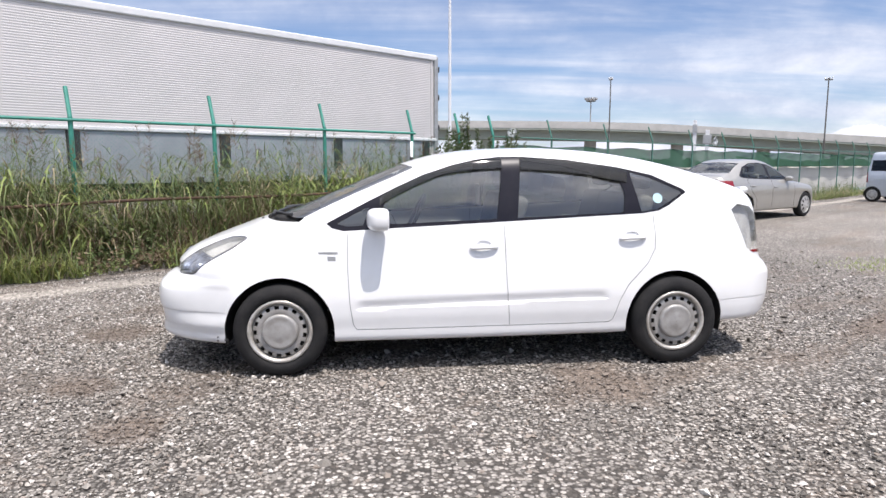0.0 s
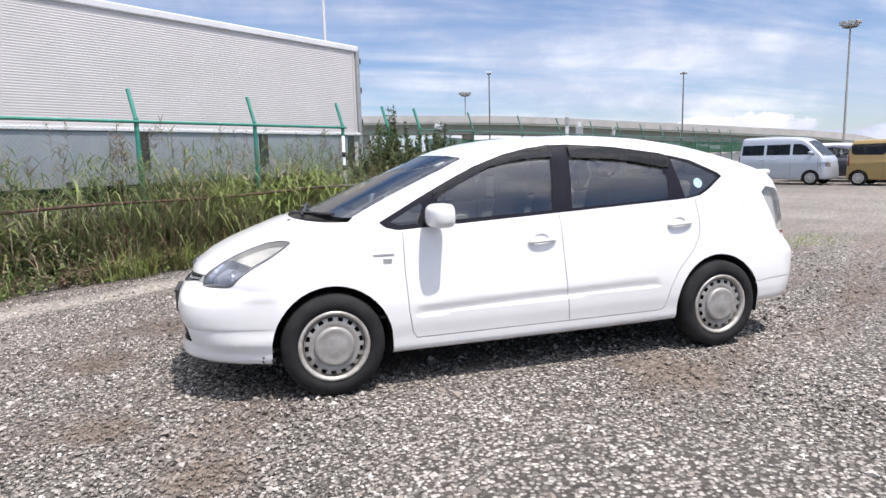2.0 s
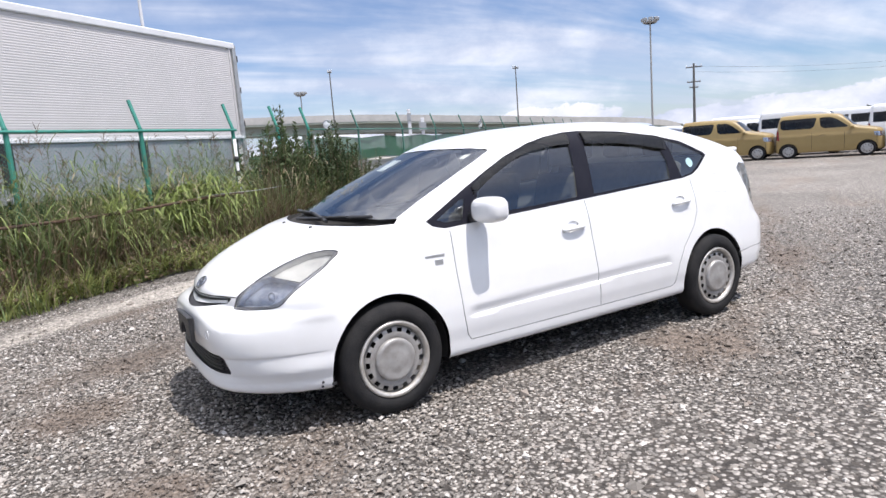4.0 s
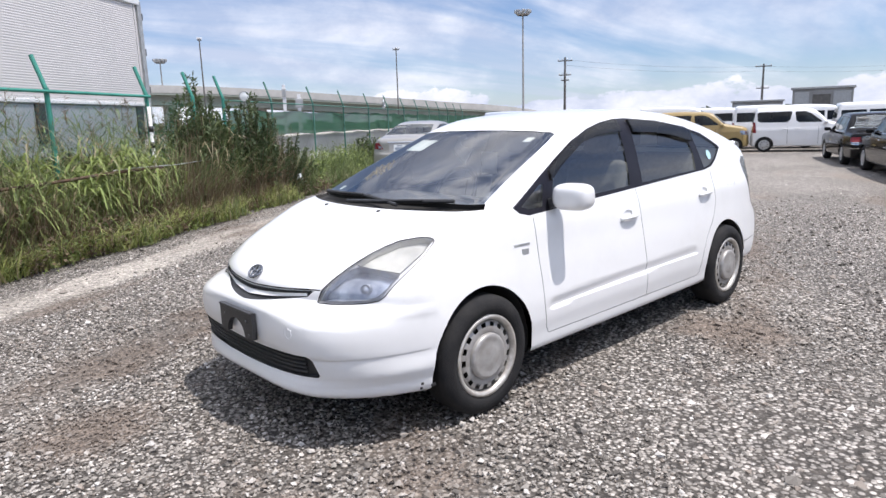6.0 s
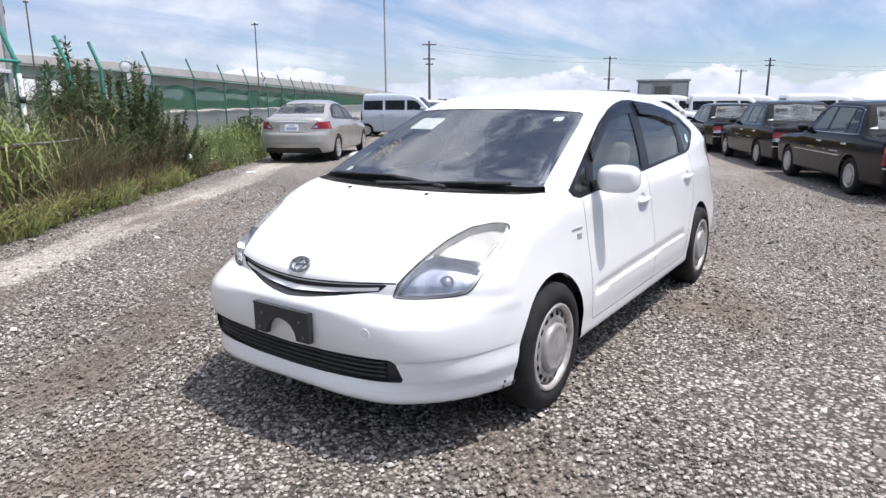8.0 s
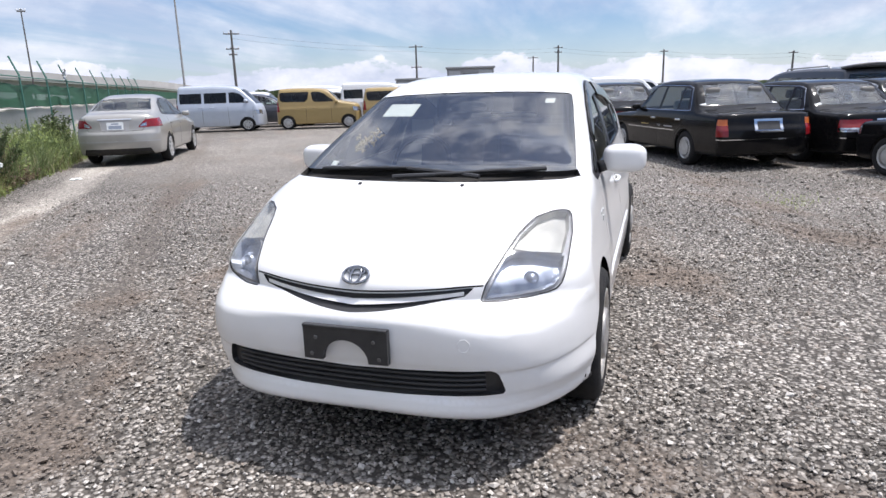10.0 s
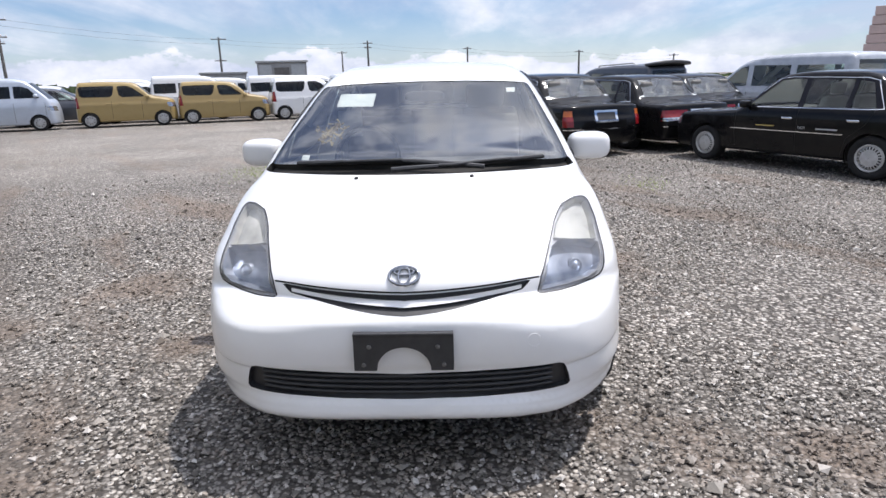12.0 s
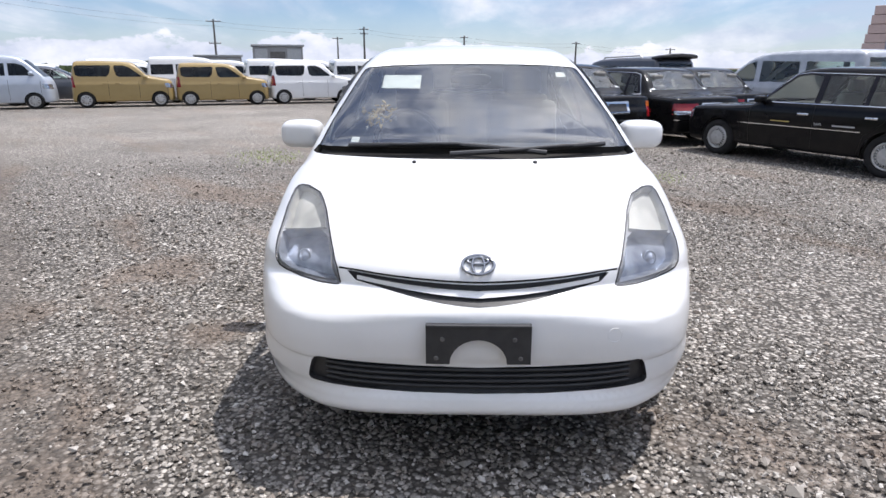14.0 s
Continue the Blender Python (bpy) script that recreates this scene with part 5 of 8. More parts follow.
    if boxy:
        cuts += [(F0, "side_trim", band([(0.36, 0.60), (1.5, 0.60), (2.38, 0.60)], 0.014), SIDE, left_skin, M["chrome"], 0.004, "thin bright side moulding", False),
                 (F0, "lettering_bar", [(1.0, 0.664), (1.32, 0.664), (1.32, 0.68), (1.0, 0.68)], SIDE, left_skin, M["straw"], 0.001, "unreadable gold lettering", False),
                 (F0, "pillar_badge", [(2.98, 1.06), (3.04, 1.06), (3.04, 1.11), (2.98, 1.11)], SIDE, left_skin, M["paper"], 0.004, "small white badge", False),
                 (F0, "lettering_bar", [(1.98, 0.65), (2.30, 0.65), (2.30, 0.672), (1.98, 0.672)], SIDE, left_skin, M["gap"], 0.001, "unreadable pale lettering", False)]
    return dict(w=0.89 if not boxy else 0.845, floor=0.22, wb=wb, track=0.78 if not boxy else 0.72, wheel=(0.32 if not boxy else 0.31, 0.2, 0.22 if not boxy else 0.19, wheel_style), paint=paint,
                top=top, side=side, front=[(0.1, x0 + 0.12), (0.3, x0 + 0.02), (0.5, x0), (0.65, x0 + 0.02), (0.8, x0 + 0.09), (1.4, x0 + 0.6)],
                rear=[(0.15, x1 - 0.15), (0.3, x1 - 0.03), (0.5, x1), (0.65, x1 - 0.01), (0.75, x1 - 0.05), (1.0, x1 - 0.09), (1.4, x1 - 0.2)],
                plan=[(x0, 0.95), (0.2, 0.985), (0.8, 1), (2.6, 1), (x1, 0.93)], crown=[(x0, 0.04), (0.3, 0.05), (1.5, 0.05), (3.0, 0.04), (x1, 0.03)],
                bow=[(x0, 0), (0.3, 0.0), (0.6, 0.10), (1.2, 0.10), (1.7, 0.0), (2.3, 0.0), (2.6, -0.09), (3.1, -0.09), (3.4, 0), (x1, 0)],
                fbow=fb, rbow=rb, k=k, axis=(0.1, wb, 0.66), res=(30, 60, 56), cuts=cuts,
                seats=[(1.45, -0.36, 0.52), (1.45, 0.36, 0.52), (2.35, -0.38, 0.55), (2.35, 0.38, 0.55)], dash=(0.98, 0.93), cabin_floor=(0.5, 3.0, 0.4), category="car")


def van_spec(paint, kind):
    """Tall box-like kei wagon ('kei'), cab-forward van ('cab') or larger van ('big')."""
    if kind == "kei":
        x0, x1, h, wb, w, b = -0.52, 2.87, 1.66, 2.42, 0.737, 0.93
        top = [(x0 - 0.1, 0.78), (x0 + 0.03, 0.94), (-0.1, 1.05), (0.22, 1.11), (0.30, 1.14), (0.52, 1.34), (0.74, 1.54), (0.92, 1.615), (1.4, 1.655), (2.0, 1.67), (2.6, 1.655), (x1 - 0.05, 1.63), (x1 + 0.1, 1.56)]
        panes = [[(0.56, 1.115), (0.62, 1.09), (1.30, 1.09), (1.40, 1.16), (1.45, 1.47), (1.40, 1.50), (1.12, 1.50), (0.94, 1.43)], [(1.60, 1.20), (1.70, 1.10), (2.58, 1.11), (2.68, 1.17), (2.70, 1.45), (2.62, 1.50), (1.58, 1.51), (1.54, 1.47)]]
        screen = [(-0.60, 1.15), (0.60, 1.15), (0.52, 1.51), (0, 1.54), (-0.52, 1.51)]
        wr = 0.275
    elif kind == "cab":
        x0, x1, h, wb, w, b = -0.62, 2.77, 1.87, 2.45, 0.737, 1.0
        top = [(x0 - 0.1, 0.90), (x0 + 0.02, 1.0), (-0.45, 1.12), (-0.25, 1.30), (0.12, 1.66), (0.32, 1.78), (0.7, 1.85), (1.5, 1.88), (2.4, 1.87), (x1 - 0.05, 1.83), (x1 + 0.1, 1.75)]
        panes = [[(-0.10, 1.15), (0.66, 1.15), (0.66, 1.57), (0.42, 1.57), (0.22, 1.50)], [(0.76, 1.15), (1.62, 1.15), (1.62, 1.56), (0.76, 1.57)], [(1.72, 1.15), (2.56, 1.15), (2.56, 1.55), (1.72, 1.56)]]
        screen = [(-0.62, 1.10), (0.62, 1.10), (0.55, 1.66), (0, 1.70), (-0.55, 1.66)]
        wr = 0.275
    else:
        x0, x1, h, wb, w, b = -0.85, 3.85, 1.95, 2.75, 0.85, 1.05
        top = [(x0 - 0.1, 0.78), (x0 + 0.03, 0.92), (-0.35, 1.06), (-0.1, 1.14), (0.3, 1.42), (0.75, 1.74), (1.0, 1.85), (1.5, 1.93), (2.4, 1.96), (3.4, 1.94), (x1 - 0.1, 1.88), (x1 + 0.1, 1.75)]
        panes = [[(0.22, 1.19), (1.05, 1.19), (1.05, 1.70), (0.82, 1.64)], [(1.20, 1.19), (2.22, 1.19), (2.22, 1.68), (1.20, 1.70)], [(2.38, 1.19), (3.52, 1.19), (3.48, 1.66), (2.38, 1.68)]]
        screen = [(-0.70, 1.16), (0.70, 1.16), (0.62, 1.74), (0, 1.78), (-0.62, 1.74)]
        wr = 0.33
    side = [(0.1, w - 0.06), (0.25, w - 0.02), (0.5, w), (0.8, w), (b, w - 0.02), (1.1, w - 0.04), (1.4, w - 0.09), (h - 0.1, w - 0.15), (h, w - 0.18)]
    ff = lambda c, n: c.x < 1.4 and n.x < -0.2
    rf = lambda c, n: c.x > wb - 0.3 and n.x > 0.5
    cuts = [(None, "side_window", p, SIDE, left_skin, M["dglass" if kind == "big" else "pglass"], -0.006, "", False) for p in panes]
    cuts += [(F0, "windscreen", screen, FRONT, ff, M["wglass"], -0.004, "", True),
             (F0, "rear_window", [(-w * 0.75, h * 0.66), (w * 0.75, h * 0.66), (w * 0.68, h * 0.9), (-w * 0.68, h * 0.9)], FRONT, rf, M["dglass"], -0.004, "", True),
             (F0, "tail_lamp", [(x1 - 0.16, 0.72), (x1 + 0.1, 0.72), (x1 + 0.1, 1.12), (x1 - 0.12, 1.12)], SIDE, lambda c, n: c.x > wb and c.y < -w * 0.62, M["red_lens"], 0.003, "", False),
             (F0, "headlamp_lens", [(x0 - 0.1, 0.66), (x0 + 0.3, 0.70), (x0 + 0.34, 0.86), (x0 - 0.1, 0.84)], SIDE, lambda c, n: c.x < 0 and c.y < -w * 0.55, M["lamp_in"], 0.003, "", False)]
    gap = lambda pts: (F0, "panel_gap", band(pts, 0.010), SIDE, left_skin, M["under"], -0.004, "", False)
    p0 = panes[0][1][0] + 0.05
    cuts += [gap([(p0 - 0.95, b - 0.02), (p0 - 0.95, 0.32)]), gap([(p0, b), (p0, 0.3)]), gap([(min(p0 + 1.0, wb - 0.34), b), (min(p0 + 1.0, wb - 0.34), 0.3)])]
    return dict(w=w, floor=0.2, wb=wb, track=w - 0.10, wheel=(wr, 0.165, wr * 0.66, "kei"), paint=paint, top=top, side=side,
                front=[(0.1, x0 + 0.06), (0.3, x0), (0.6, x0 + 0.01), (0.8, x0 + 0.04), (1.0, x0 + 0.10), (1.8, x0 + 0.6)], rear=[(0.1, x1 - 0.06), (0.3, x1), (0.9, x1 - 0.01), (1.2, x1 - 0.05), (h, x1 - 0.16)],
                plan=[(x0, 0.95), (0.2, 0.99), (1, 1), (2, 1), (x1, 0.97)], crown=[(x0, 0.03), (0.3, 0.04), (1.5, 0.04), (x1, 0.04)],
                bow=[(x0, 0.04), (0.3, 0.07), (0.9, 0.06), (1.2, 0), (x1, 0)], fbow=(0.18, 4), rbow=(0.10, 5), k=(0.07, 0.09, 0.07), axis=(0.0, wb, 0.75), res=(26, 44, 50), cuts=cuts,
                seats=[(0.95, -0.32, 0.6), (0.95, 0.32, 0.6), (1.75, -0.32, 0.6), (1.75, 0.32, 0.6)], dash=(0.5, 0.98), cabin_floor=(0.2, 2.6, 0.42), category="van")


def heading(x, y, az):
    """Pose of a car whose nose points along az degrees, with the middle of its front axle at (x, y)."""
    return pose(x, y, 0, 0, 0, az + 180)


def from_rear(x, y, az, wb, lateral=0.0):
    """The same from the rear left wheel's footprint."""
    a = radians(az)
    n = Vector((-math.sin(a), math.cos(a)))
    p = Vector((x, y)) + Vector((math.cos(a), math.sin(a))) * wb - n * lateral
    return heading(p.x, p.y, az)


def dress(e, s, handles, mirror, k):
    """Handles and mirrors of a parked car."""
    f = body_field(s)
    for sg in (-1, 1):
        for x, z in handles:
            p, n = cast(f, (x, sg * 1.8, z), (0, -sg, 0))
            part("door_handle", box(BM(), (p.x - 0.085, p.y - 0.018, p.z - 0.018), (p.x + 0.085, p.y + 0.018, p.z + 0.018), 0.008), k, e, "", True)
        x, z = mirror
        p, n = cast(f, (x, sg * 1.8, z), (0, -sg, 0))
        part("wing_mirror", rounded(BM(), (p.x, p.y + sg * 0.09, p.z + 0.03), (0.07, 0.09, 0.06), 3, 20, 12), s["paint"], e, "", True)
    return e


SEDAN_SPEC = sedan_spec(M["beige"])
SEDAN = car(SEDAN_SPEC, "saloon_car", "champagne beige saloon car parked beside the grass verge")
SEDAN.matrix_basis = from_rear(9.55, 9.75, 28.5, 2.85, -0.78)

dress(SEDAN, SEDAN_SPEC, ((1.55, 0.80), (2.55, 0.84)), (0.98, 0.97), M["beige"])

TAXI_AZ = 25.5
tspec = {k: sedan_spec(M["blackpaint"], (-0.78, 3.90), 2.75, 1.0, "cover", k) for k in ("tall", "wide")}
taxi_a = car(tspec["tall"], "taxi", "glossy black boxy taxi saloon with upright tail lamps", "parked black taxis")
taxi_b = car(tspec["wide"], "taxi", "glossy black boxy taxi saloon with wide red tail lamps", "parked black taxis")
for q, k in ((taxi_a, "tall"), (taxi_b, "wide")):
    dress(q, tspec[k], ((1.52, 0.80), (2.50, 0.80)), (0.82, 0.97), M["chrome"])
cu = bpy.data.curves.new("lettering", "FONT")
cu.body, cu.size, cu.extrude = "TAXI", 0.055, 0.001
text = new("lettering_curve", cu)
me = bpy.data.meshes.new_from_object(text)
bpy.data.objects.remove(text)
me.materials.clear()
me.materials.append(M["gap"])
word = new("lettering", me)
p, n = cast(body_field(tspec["tall"]), (1.78, -1.8, 0.66), (0, 1, 0))
word.matrix_basis = Matrix.Translation((1.70, p.y - 0.004, 0.648)) @ Matrix.Rotation(math.pi / 2, 4, "X")
word.parent = taxi_a
word["label"] = "small pale lettering on the door"
for q in (taxi_a, taxi_b):
    q.scale = (1, 1, 0.955)
sq = Matrix.Diagonal((1, 1, 0.955, 1))
taxi_a.matrix_basis = from_rear(9.36, -1.56, TAXI_AZ, 2.75, 0.72) @ sq
copy_thing(taxi_a, from_rear(5.6, -5.45, TAXI_AZ, 2.75, 0.72) @ sq)
taxi_b.matrix_basis = from_rear(13.7, 0.5, TAXI_AZ, 2.75, 0.72) @ sq
for x, y in ((17.9, 2.65), (9.95, -3.4), (11.6, -4.9)):
    copy_thing(taxi_b, from_rear(x, y, TAXI_AZ, 2.75, 0.72) @ sq)

ROW_AZ = -66.0
rowdir = Vector((math.cos(radians(ROW_AZ)), math.sin(radians(ROW_AZ))))
ywag = car(van_spec(M["yellow"], "kei"), "kei_wagon", "mustard yellow boxy kei wagon parked nose to tail", "parked kei vehicles")
c0 = Vector((21.9, 11.75)) + rowdir * 0.55
ywag.matrix_basis = heading(c0.x, c0.y, ROW_AZ) @ Matrix.Diagonal((1, 1, 0.965, 1))


def in_row(d, off=0.0):
    """Place in the row: d metres further along it, off metres behind it."""
    p = c0 + rowdir * d + Vector((-rowdir.y, rowdir.x)) * off
    return heading(p.x, p.y, ROW_AZ) @ Matrix.Diagonal((1, 1, 0.965, 1))


def dress_van(e, sp, k):
    hz = 0.86 if sp == "kei" else 0.98
    dress(e, van_spec(M[k], sp), ((1.35, hz), (1.75, hz)), (0.45, 1.06) if sp == "kei" else (0.0, 1.2), M[k])


dress_van(ywag, "kei", "yellow")
copy_thing(ywag, in_row(3.45))
wwag = car(van_spec(M["white"], "kei"), "kei_wagon", "white boxy kei wagon parked nose to tail", "parked kei vehicles")
wwag.matrix_basis = in_row(6.9)
dress_van(wwag, "kei", "white")
bvan = car(van_spec(M["palegrey"], "cab"), "kei_van", "pale blue-grey kei van parked in the row", "parked kei vehicles")
bvan.matrix_basis = in_row(-4.0)
dress_van(bvan, "cab", "palegrey")
wvan = car(van_spec(M["white"], "cab"), "kei_van", "white kei van parked in the second row", "parked kei vehicles")
wvan.matrix_basis = in_row(2.3, 2.6)
dress_van(wvan, "cab", "white")
for d, off in ((6.1, 2.6), (9.8, 2.4), (13.6, 2.5), (-0.2, 5.2), (7.8, 5.4), (11.5, 5.6), (15.5, 5.8), (4.2, 8.2)):
    copy_thing(wvan, in_row(d, off))
for d, off in ((0.6, 2.8), (-3.2, 5.4)):
    copy_thing(wwag, in_row(d, off))
dcar = car(sedan_spec(M["darkgrey"]), "saloon_car", "dark grey saloon car parked in the second row", "parked saloons")
dcar.matrix_basis = in_row(-2.2, 2.7)
for d, off in ((12.4, 1.0), (16.9, 0.8)):
    copy_thing(dcar, in_row(d, off))
big = car(van_spec(M["silver"], "big"), "van", "silver van with large side windows behind the taxis")
big.matrix_basis = from_rear(11.3, -7.5, TAXI_AZ, 2.75, 0.8) @ Matrix.Diagonal((0.95, 0.95, 0.89, 1))
low = Matrix.Diagonal((0.97, 0.95, 0.84, 1))
dwag = car(van_spec(M["darkgrey"], "big"), "estate_car", "dark grey estate car with roof rails and a black roof spoiler", "estates behind the taxis")
dwag.matrix_basis = from_rear(15.6, -4.6, TAXI_AZ, 2.75, 0.8) @ low
bm = rounded(BM(), (3.66, 0, 1.985), (0.30, 0.66, 0.055), 5)
for v in bm.verts:
    v.co.z += 0.08 * (v.co.x - 3.66) - 0.06 * (v.co.y / 0.66) ** 2
part("roof_spoiler", bm, M["trim"], dwag, "wide black roof spoiler", True)
for y in (-0.55, 0.55):
    part("roof_rail", tube(BM(), [(1.2, y, 1.80), (1.35, y, 1.96), (2.9, y, 2.0), (3.1, y, 1.86)], 0.022, 8), M["galv"], dwag)
copy_thing(dwag, from_rear(18.7, -1.4, TAXI_AZ, 2.75, 0.8) @ low)
# ---------------------------------------------------------------- ground
FENCE_AZ = 35.6
FD = Vector((math.cos(radians(FENCE_AZ)), math.sin(radians(FENCE_AZ)), 0))
FN = Vector((FD.y, -FD.x, 0))  # towards the gravel
FENCE0 = Vector((-3.33, 4.19, 0))


def along(u, v=0.0, z=0.0):
    """A place u metres along the fence and v metres in front of it."""
    return FENCE0 + FD * u + FN * v + Vector((0, 0, z))


EARTH_SPOTS = ((1.5, 2.15, 0.55), (0.6, 2.6, 0.40), (-0.25, 2.05, 0.34), (-0.95, 1.5, 0.34), (2.1, -1.15, 0.55), (-1.25, -0.9, 0.3), (0.37, 1.37, 0.28), (-0.66, -1.61, 0.34), (-1.5, 0.45, 0.45), (-1.15, 1.35, 0.45))


def earth_spots(N, L, vec, nz):
    """Where brown earth shows between the stones: ragged round spots on the plan."""
    last = None
    for x, y, r in EARTH_SPOTS:
        d, q, mr = N("ShaderNodeVectorMath"), N("ShaderNodeMath"), N("ShaderNodeMapRange")
        d.operation = "DISTANCE"
        d.inputs[1].default_value = (x, y, 0)
        L(vec, d.inputs[0])
        q.operation = "MULTIPLY_ADD"
        q.inputs[1].default_value = -1.6 * r
        L(nz, q.inputs[0])
        L(d.outputs["Value"], q.inputs[2])
        mr.interpolation_type = "SMOOTHSTEP"
        mr.inputs[1].default_value, mr.inputs[2].default_value, mr.inputs[3].default_value, mr.inputs[4].default_value = 0.15 * r, -0.55 * r, 0.0, 0.8
        L(q.outputs[0], mr.inputs[0])
        if last is None:
            last = mr.outputs[0]
        else:
            mx = N("ShaderNodeMath")
            mx.operation = "MAXIMUM"
            L(last, mx.inputs[0])
            L(mr.outputs[0], mx.inputs[1])
            last = mx.outputs[0]
    return last


def gravel_mat():
    k = bpy.data.materials.new("grey_gravel")
    k.use_nodes = True
    nt = k.node_tree
    b = nt.nodes["Principled BSDF"]
    N, L = nt.nodes.new, nt.links.new
    b.inputs["Roughness"].default_value = 0.9
    co = N("ShaderNodeTexCoord")
    v1 = N("ShaderNodeTexVoronoi")
    v1.inputs["Scale"].default_value = 38
    L(co.outputs["Object"], v1.inputs["Vector"])
    hs = N("ShaderNodeSeparateColor")
    L(v1.outputs["Color"], hs.inputs[0])
    ramp = N("ShaderNodeValToRGB")
    ramp.color_ramp.elements[0].color, ramp.color_ramp.elements[1].color = (0.105, 0.096, 0.084, 1), (0.42, 0.388, 0.348, 1)
    L(hs.outputs[0], ramp.inputs[0])
    # shade in the gaps between stones, put into the colour as dark cell edges
    gapr, gap_shade = N("ShaderNodeMapRange"), N("ShaderNodeMix")
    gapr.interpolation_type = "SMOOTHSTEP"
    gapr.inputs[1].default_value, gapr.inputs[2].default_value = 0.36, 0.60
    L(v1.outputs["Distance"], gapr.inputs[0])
    gap_shade.data_type = "RGBA"
    gap_shade.inputs["B"].default_value = (0.052, 0.045, 0.038, 1)
    L(gapr.outputs[0], gap_shade.inputs["Factor"])
    L(ramp.outputs[0], gap_shade.inputs["A"])
    # finer dust between the stones and worn tracks along the lane
    mp = N("ShaderNodeMapping")
    mp.inputs["Rotation"].default_value = (0, 0, radians(-FENCE_AZ))
    L(co.outputs["Object"], mp.inputs[0])
    sp = N("ShaderNodeMapping")
    sp.inputs["Scale"].default_value = (0.30, 1.0, 1.0)
    L(mp.outputs[0], sp.inputs[0])
    n1 = N("ShaderNodeTexNoise")
    n1.inputs["Scale"].default_value, n1.inputs["Detail"].default_value = 0.8, 6
    L(sp.outputs[0], n1.inputs["Vector"])
    r1 = N("ShaderNodeMapRange")
    r1.inputs[1].default_value, r1.inputs[2].default_value = 0.45, 0.68
    L(n1.outputs["Fac"], r1.inputs[0])
    n2 = N("ShaderNodeTexNoise")
    n2.inputs["Scale"].default_value, n2.inputs["Detail"].default_value = 160, 3
    L(co.outputs["Object"], n2.inputs["Vector"])
    dust = N("ShaderNodeMix")
    dust.data_type = "RGBA"
    dust.inputs["A"].default_value, dust.inputs["B"].default_value = (0.085, 0.073, 0.061, 1), (0.20, 0.182, 0.158, 1)
    L(n2.outputs["Fac"], dust.inputs["Factor"])
    mx = N("ShaderNodeMix")
    mx.data_type = "RGBA"
    ml = N("ShaderNodeMath")
    ml.operation = "MULTIPLY"
    ml.inputs[1].default_value = 0.45
    L(r1.outputs[0], ml.inputs[0])
    L(ml.outputs[0], mx.inputs["Factor"])
    L(gap_shade.outputs["Result"], mx.inputs["A"])
    L(dust.outputs["Result"], mx.inputs["B"])
    # pale sandy strip beside the verge, brown earth in patches
    sx = N("ShaderNodeSeparateXYZ")
    L(mp.outputs[0], sx.inputs[0])
    ne = N("ShaderNodeTexNoise")
    ne.inputs["Scale"].default_value, ne.inputs["Detail"].default_value = 1.3, 6
    L(sp.outputs[0], ne.inputs["Vector"])

    def mth(op, a, c):
        q = N("ShaderNodeMath")
        q.operation = op
        for i, w in enumerate((a, c)):
            if isinstance(w, (int, float)):
                q.inputs[i].default_value = w
            else:
                L(w, q.inputs[i])
        return q.outputs[0]

    dist = mth("ABSOLUTE", mth("ADD", mth("SUBTRACT", sx.outputs[1], 3.57), mth("MULTIPLY", mth("SUBTRACT", ne.outputs["Fac"], 0.5), 1.1)), 0)
    rs = N("ShaderNodeMapRange")
    rs.inputs[1].default_value, rs.inputs[2].default_value, rs.inputs[3].default_value, rs.inputs[4].default_value = 0.38, 0.16, 0.0, 0.62
    L(dist, rs.inputs[0])
    sand = N("ShaderNodeMix")
    sand.data_type = "RGBA"
    sand.inputs["B"].default_value = (0.41, 0.375, 0.325, 1)
    L(rs.outputs[0], sand.inputs["Factor"])
    L(mx.outputs["Result"], sand.inputs["A"])
    n4 = N("ShaderNodeTexNoise")
    n4.inputs["Scale"].default_value, n4.inputs["Detail"].default_value, n4.inputs["Roughness"].default_value = 0.9, 7, 0.65
    L(sp.outputs[0], n4.inputs["Vector"])
    r4 = N("ShaderNodeMapRange")
    r4.inputs[1].default_value, r4.inputs[2].default_value, r4.inputs[4].default_value = 0.52, 0.63, 0.8
    L(n4.outputs["Fac"], r4.inputs[0])
    earth = N("ShaderNodeMix")
    earth.data_type = "RGBA"
    earth.inputs["B"].default_value = (0.135, 0.105, 0.082, 1)
    n6 = N("ShaderNodeTexNoise")
    n6.inputs["Scale"].default_value, n6.inputs["Detail"].default_value, n6.inputs["Roughness"].default_value = 2.6, 8, 0.7
    L(co.outputs["Object"], n6.inputs["Vector"])
    L(mth("MAXIMUM", r4.outputs[0], earth_spots(N, L, co.outputs["Object"], n6.outputs["Fac"])), earth.inputs["Factor"])
    L(sand.outputs["Result"], earth.inputs["A"])
    # darker rutted wheel track parallel to the verge
    dis2 = mth("ABSOLUTE", mth("ADD", mth("SUBTRACT", sx.outputs[1], 1.81), mth("MULTIPLY", mth("SUBTRACT", ne.outputs["Fac"], 0.5), 0.8)), 0)
    rt = N("ShaderNodeMapRange")
    rt.inputs[1].default_value, rt.inputs[2].default_value, rt.inputs[3].default_value, rt.inputs[4].default_value = 0.30, 0.05, 0.0, 0.6
    L(dis2, rt.inputs[0])
    rut = N("ShaderNodeMix")
    rut.data_type = "RGBA"
    rut.inputs["B"].default_value = (0.10, 0.083, 0.068, 1)
    L(rt.outputs[0], rut.inputs["Factor"])
    L(earth.outputs["Result"], rut.inputs["A"])
    # pale dust pressed flat in the open middle of the lot
    far = N("ShaderNodeVectorMath")
    far.operation = "DISTANCE"
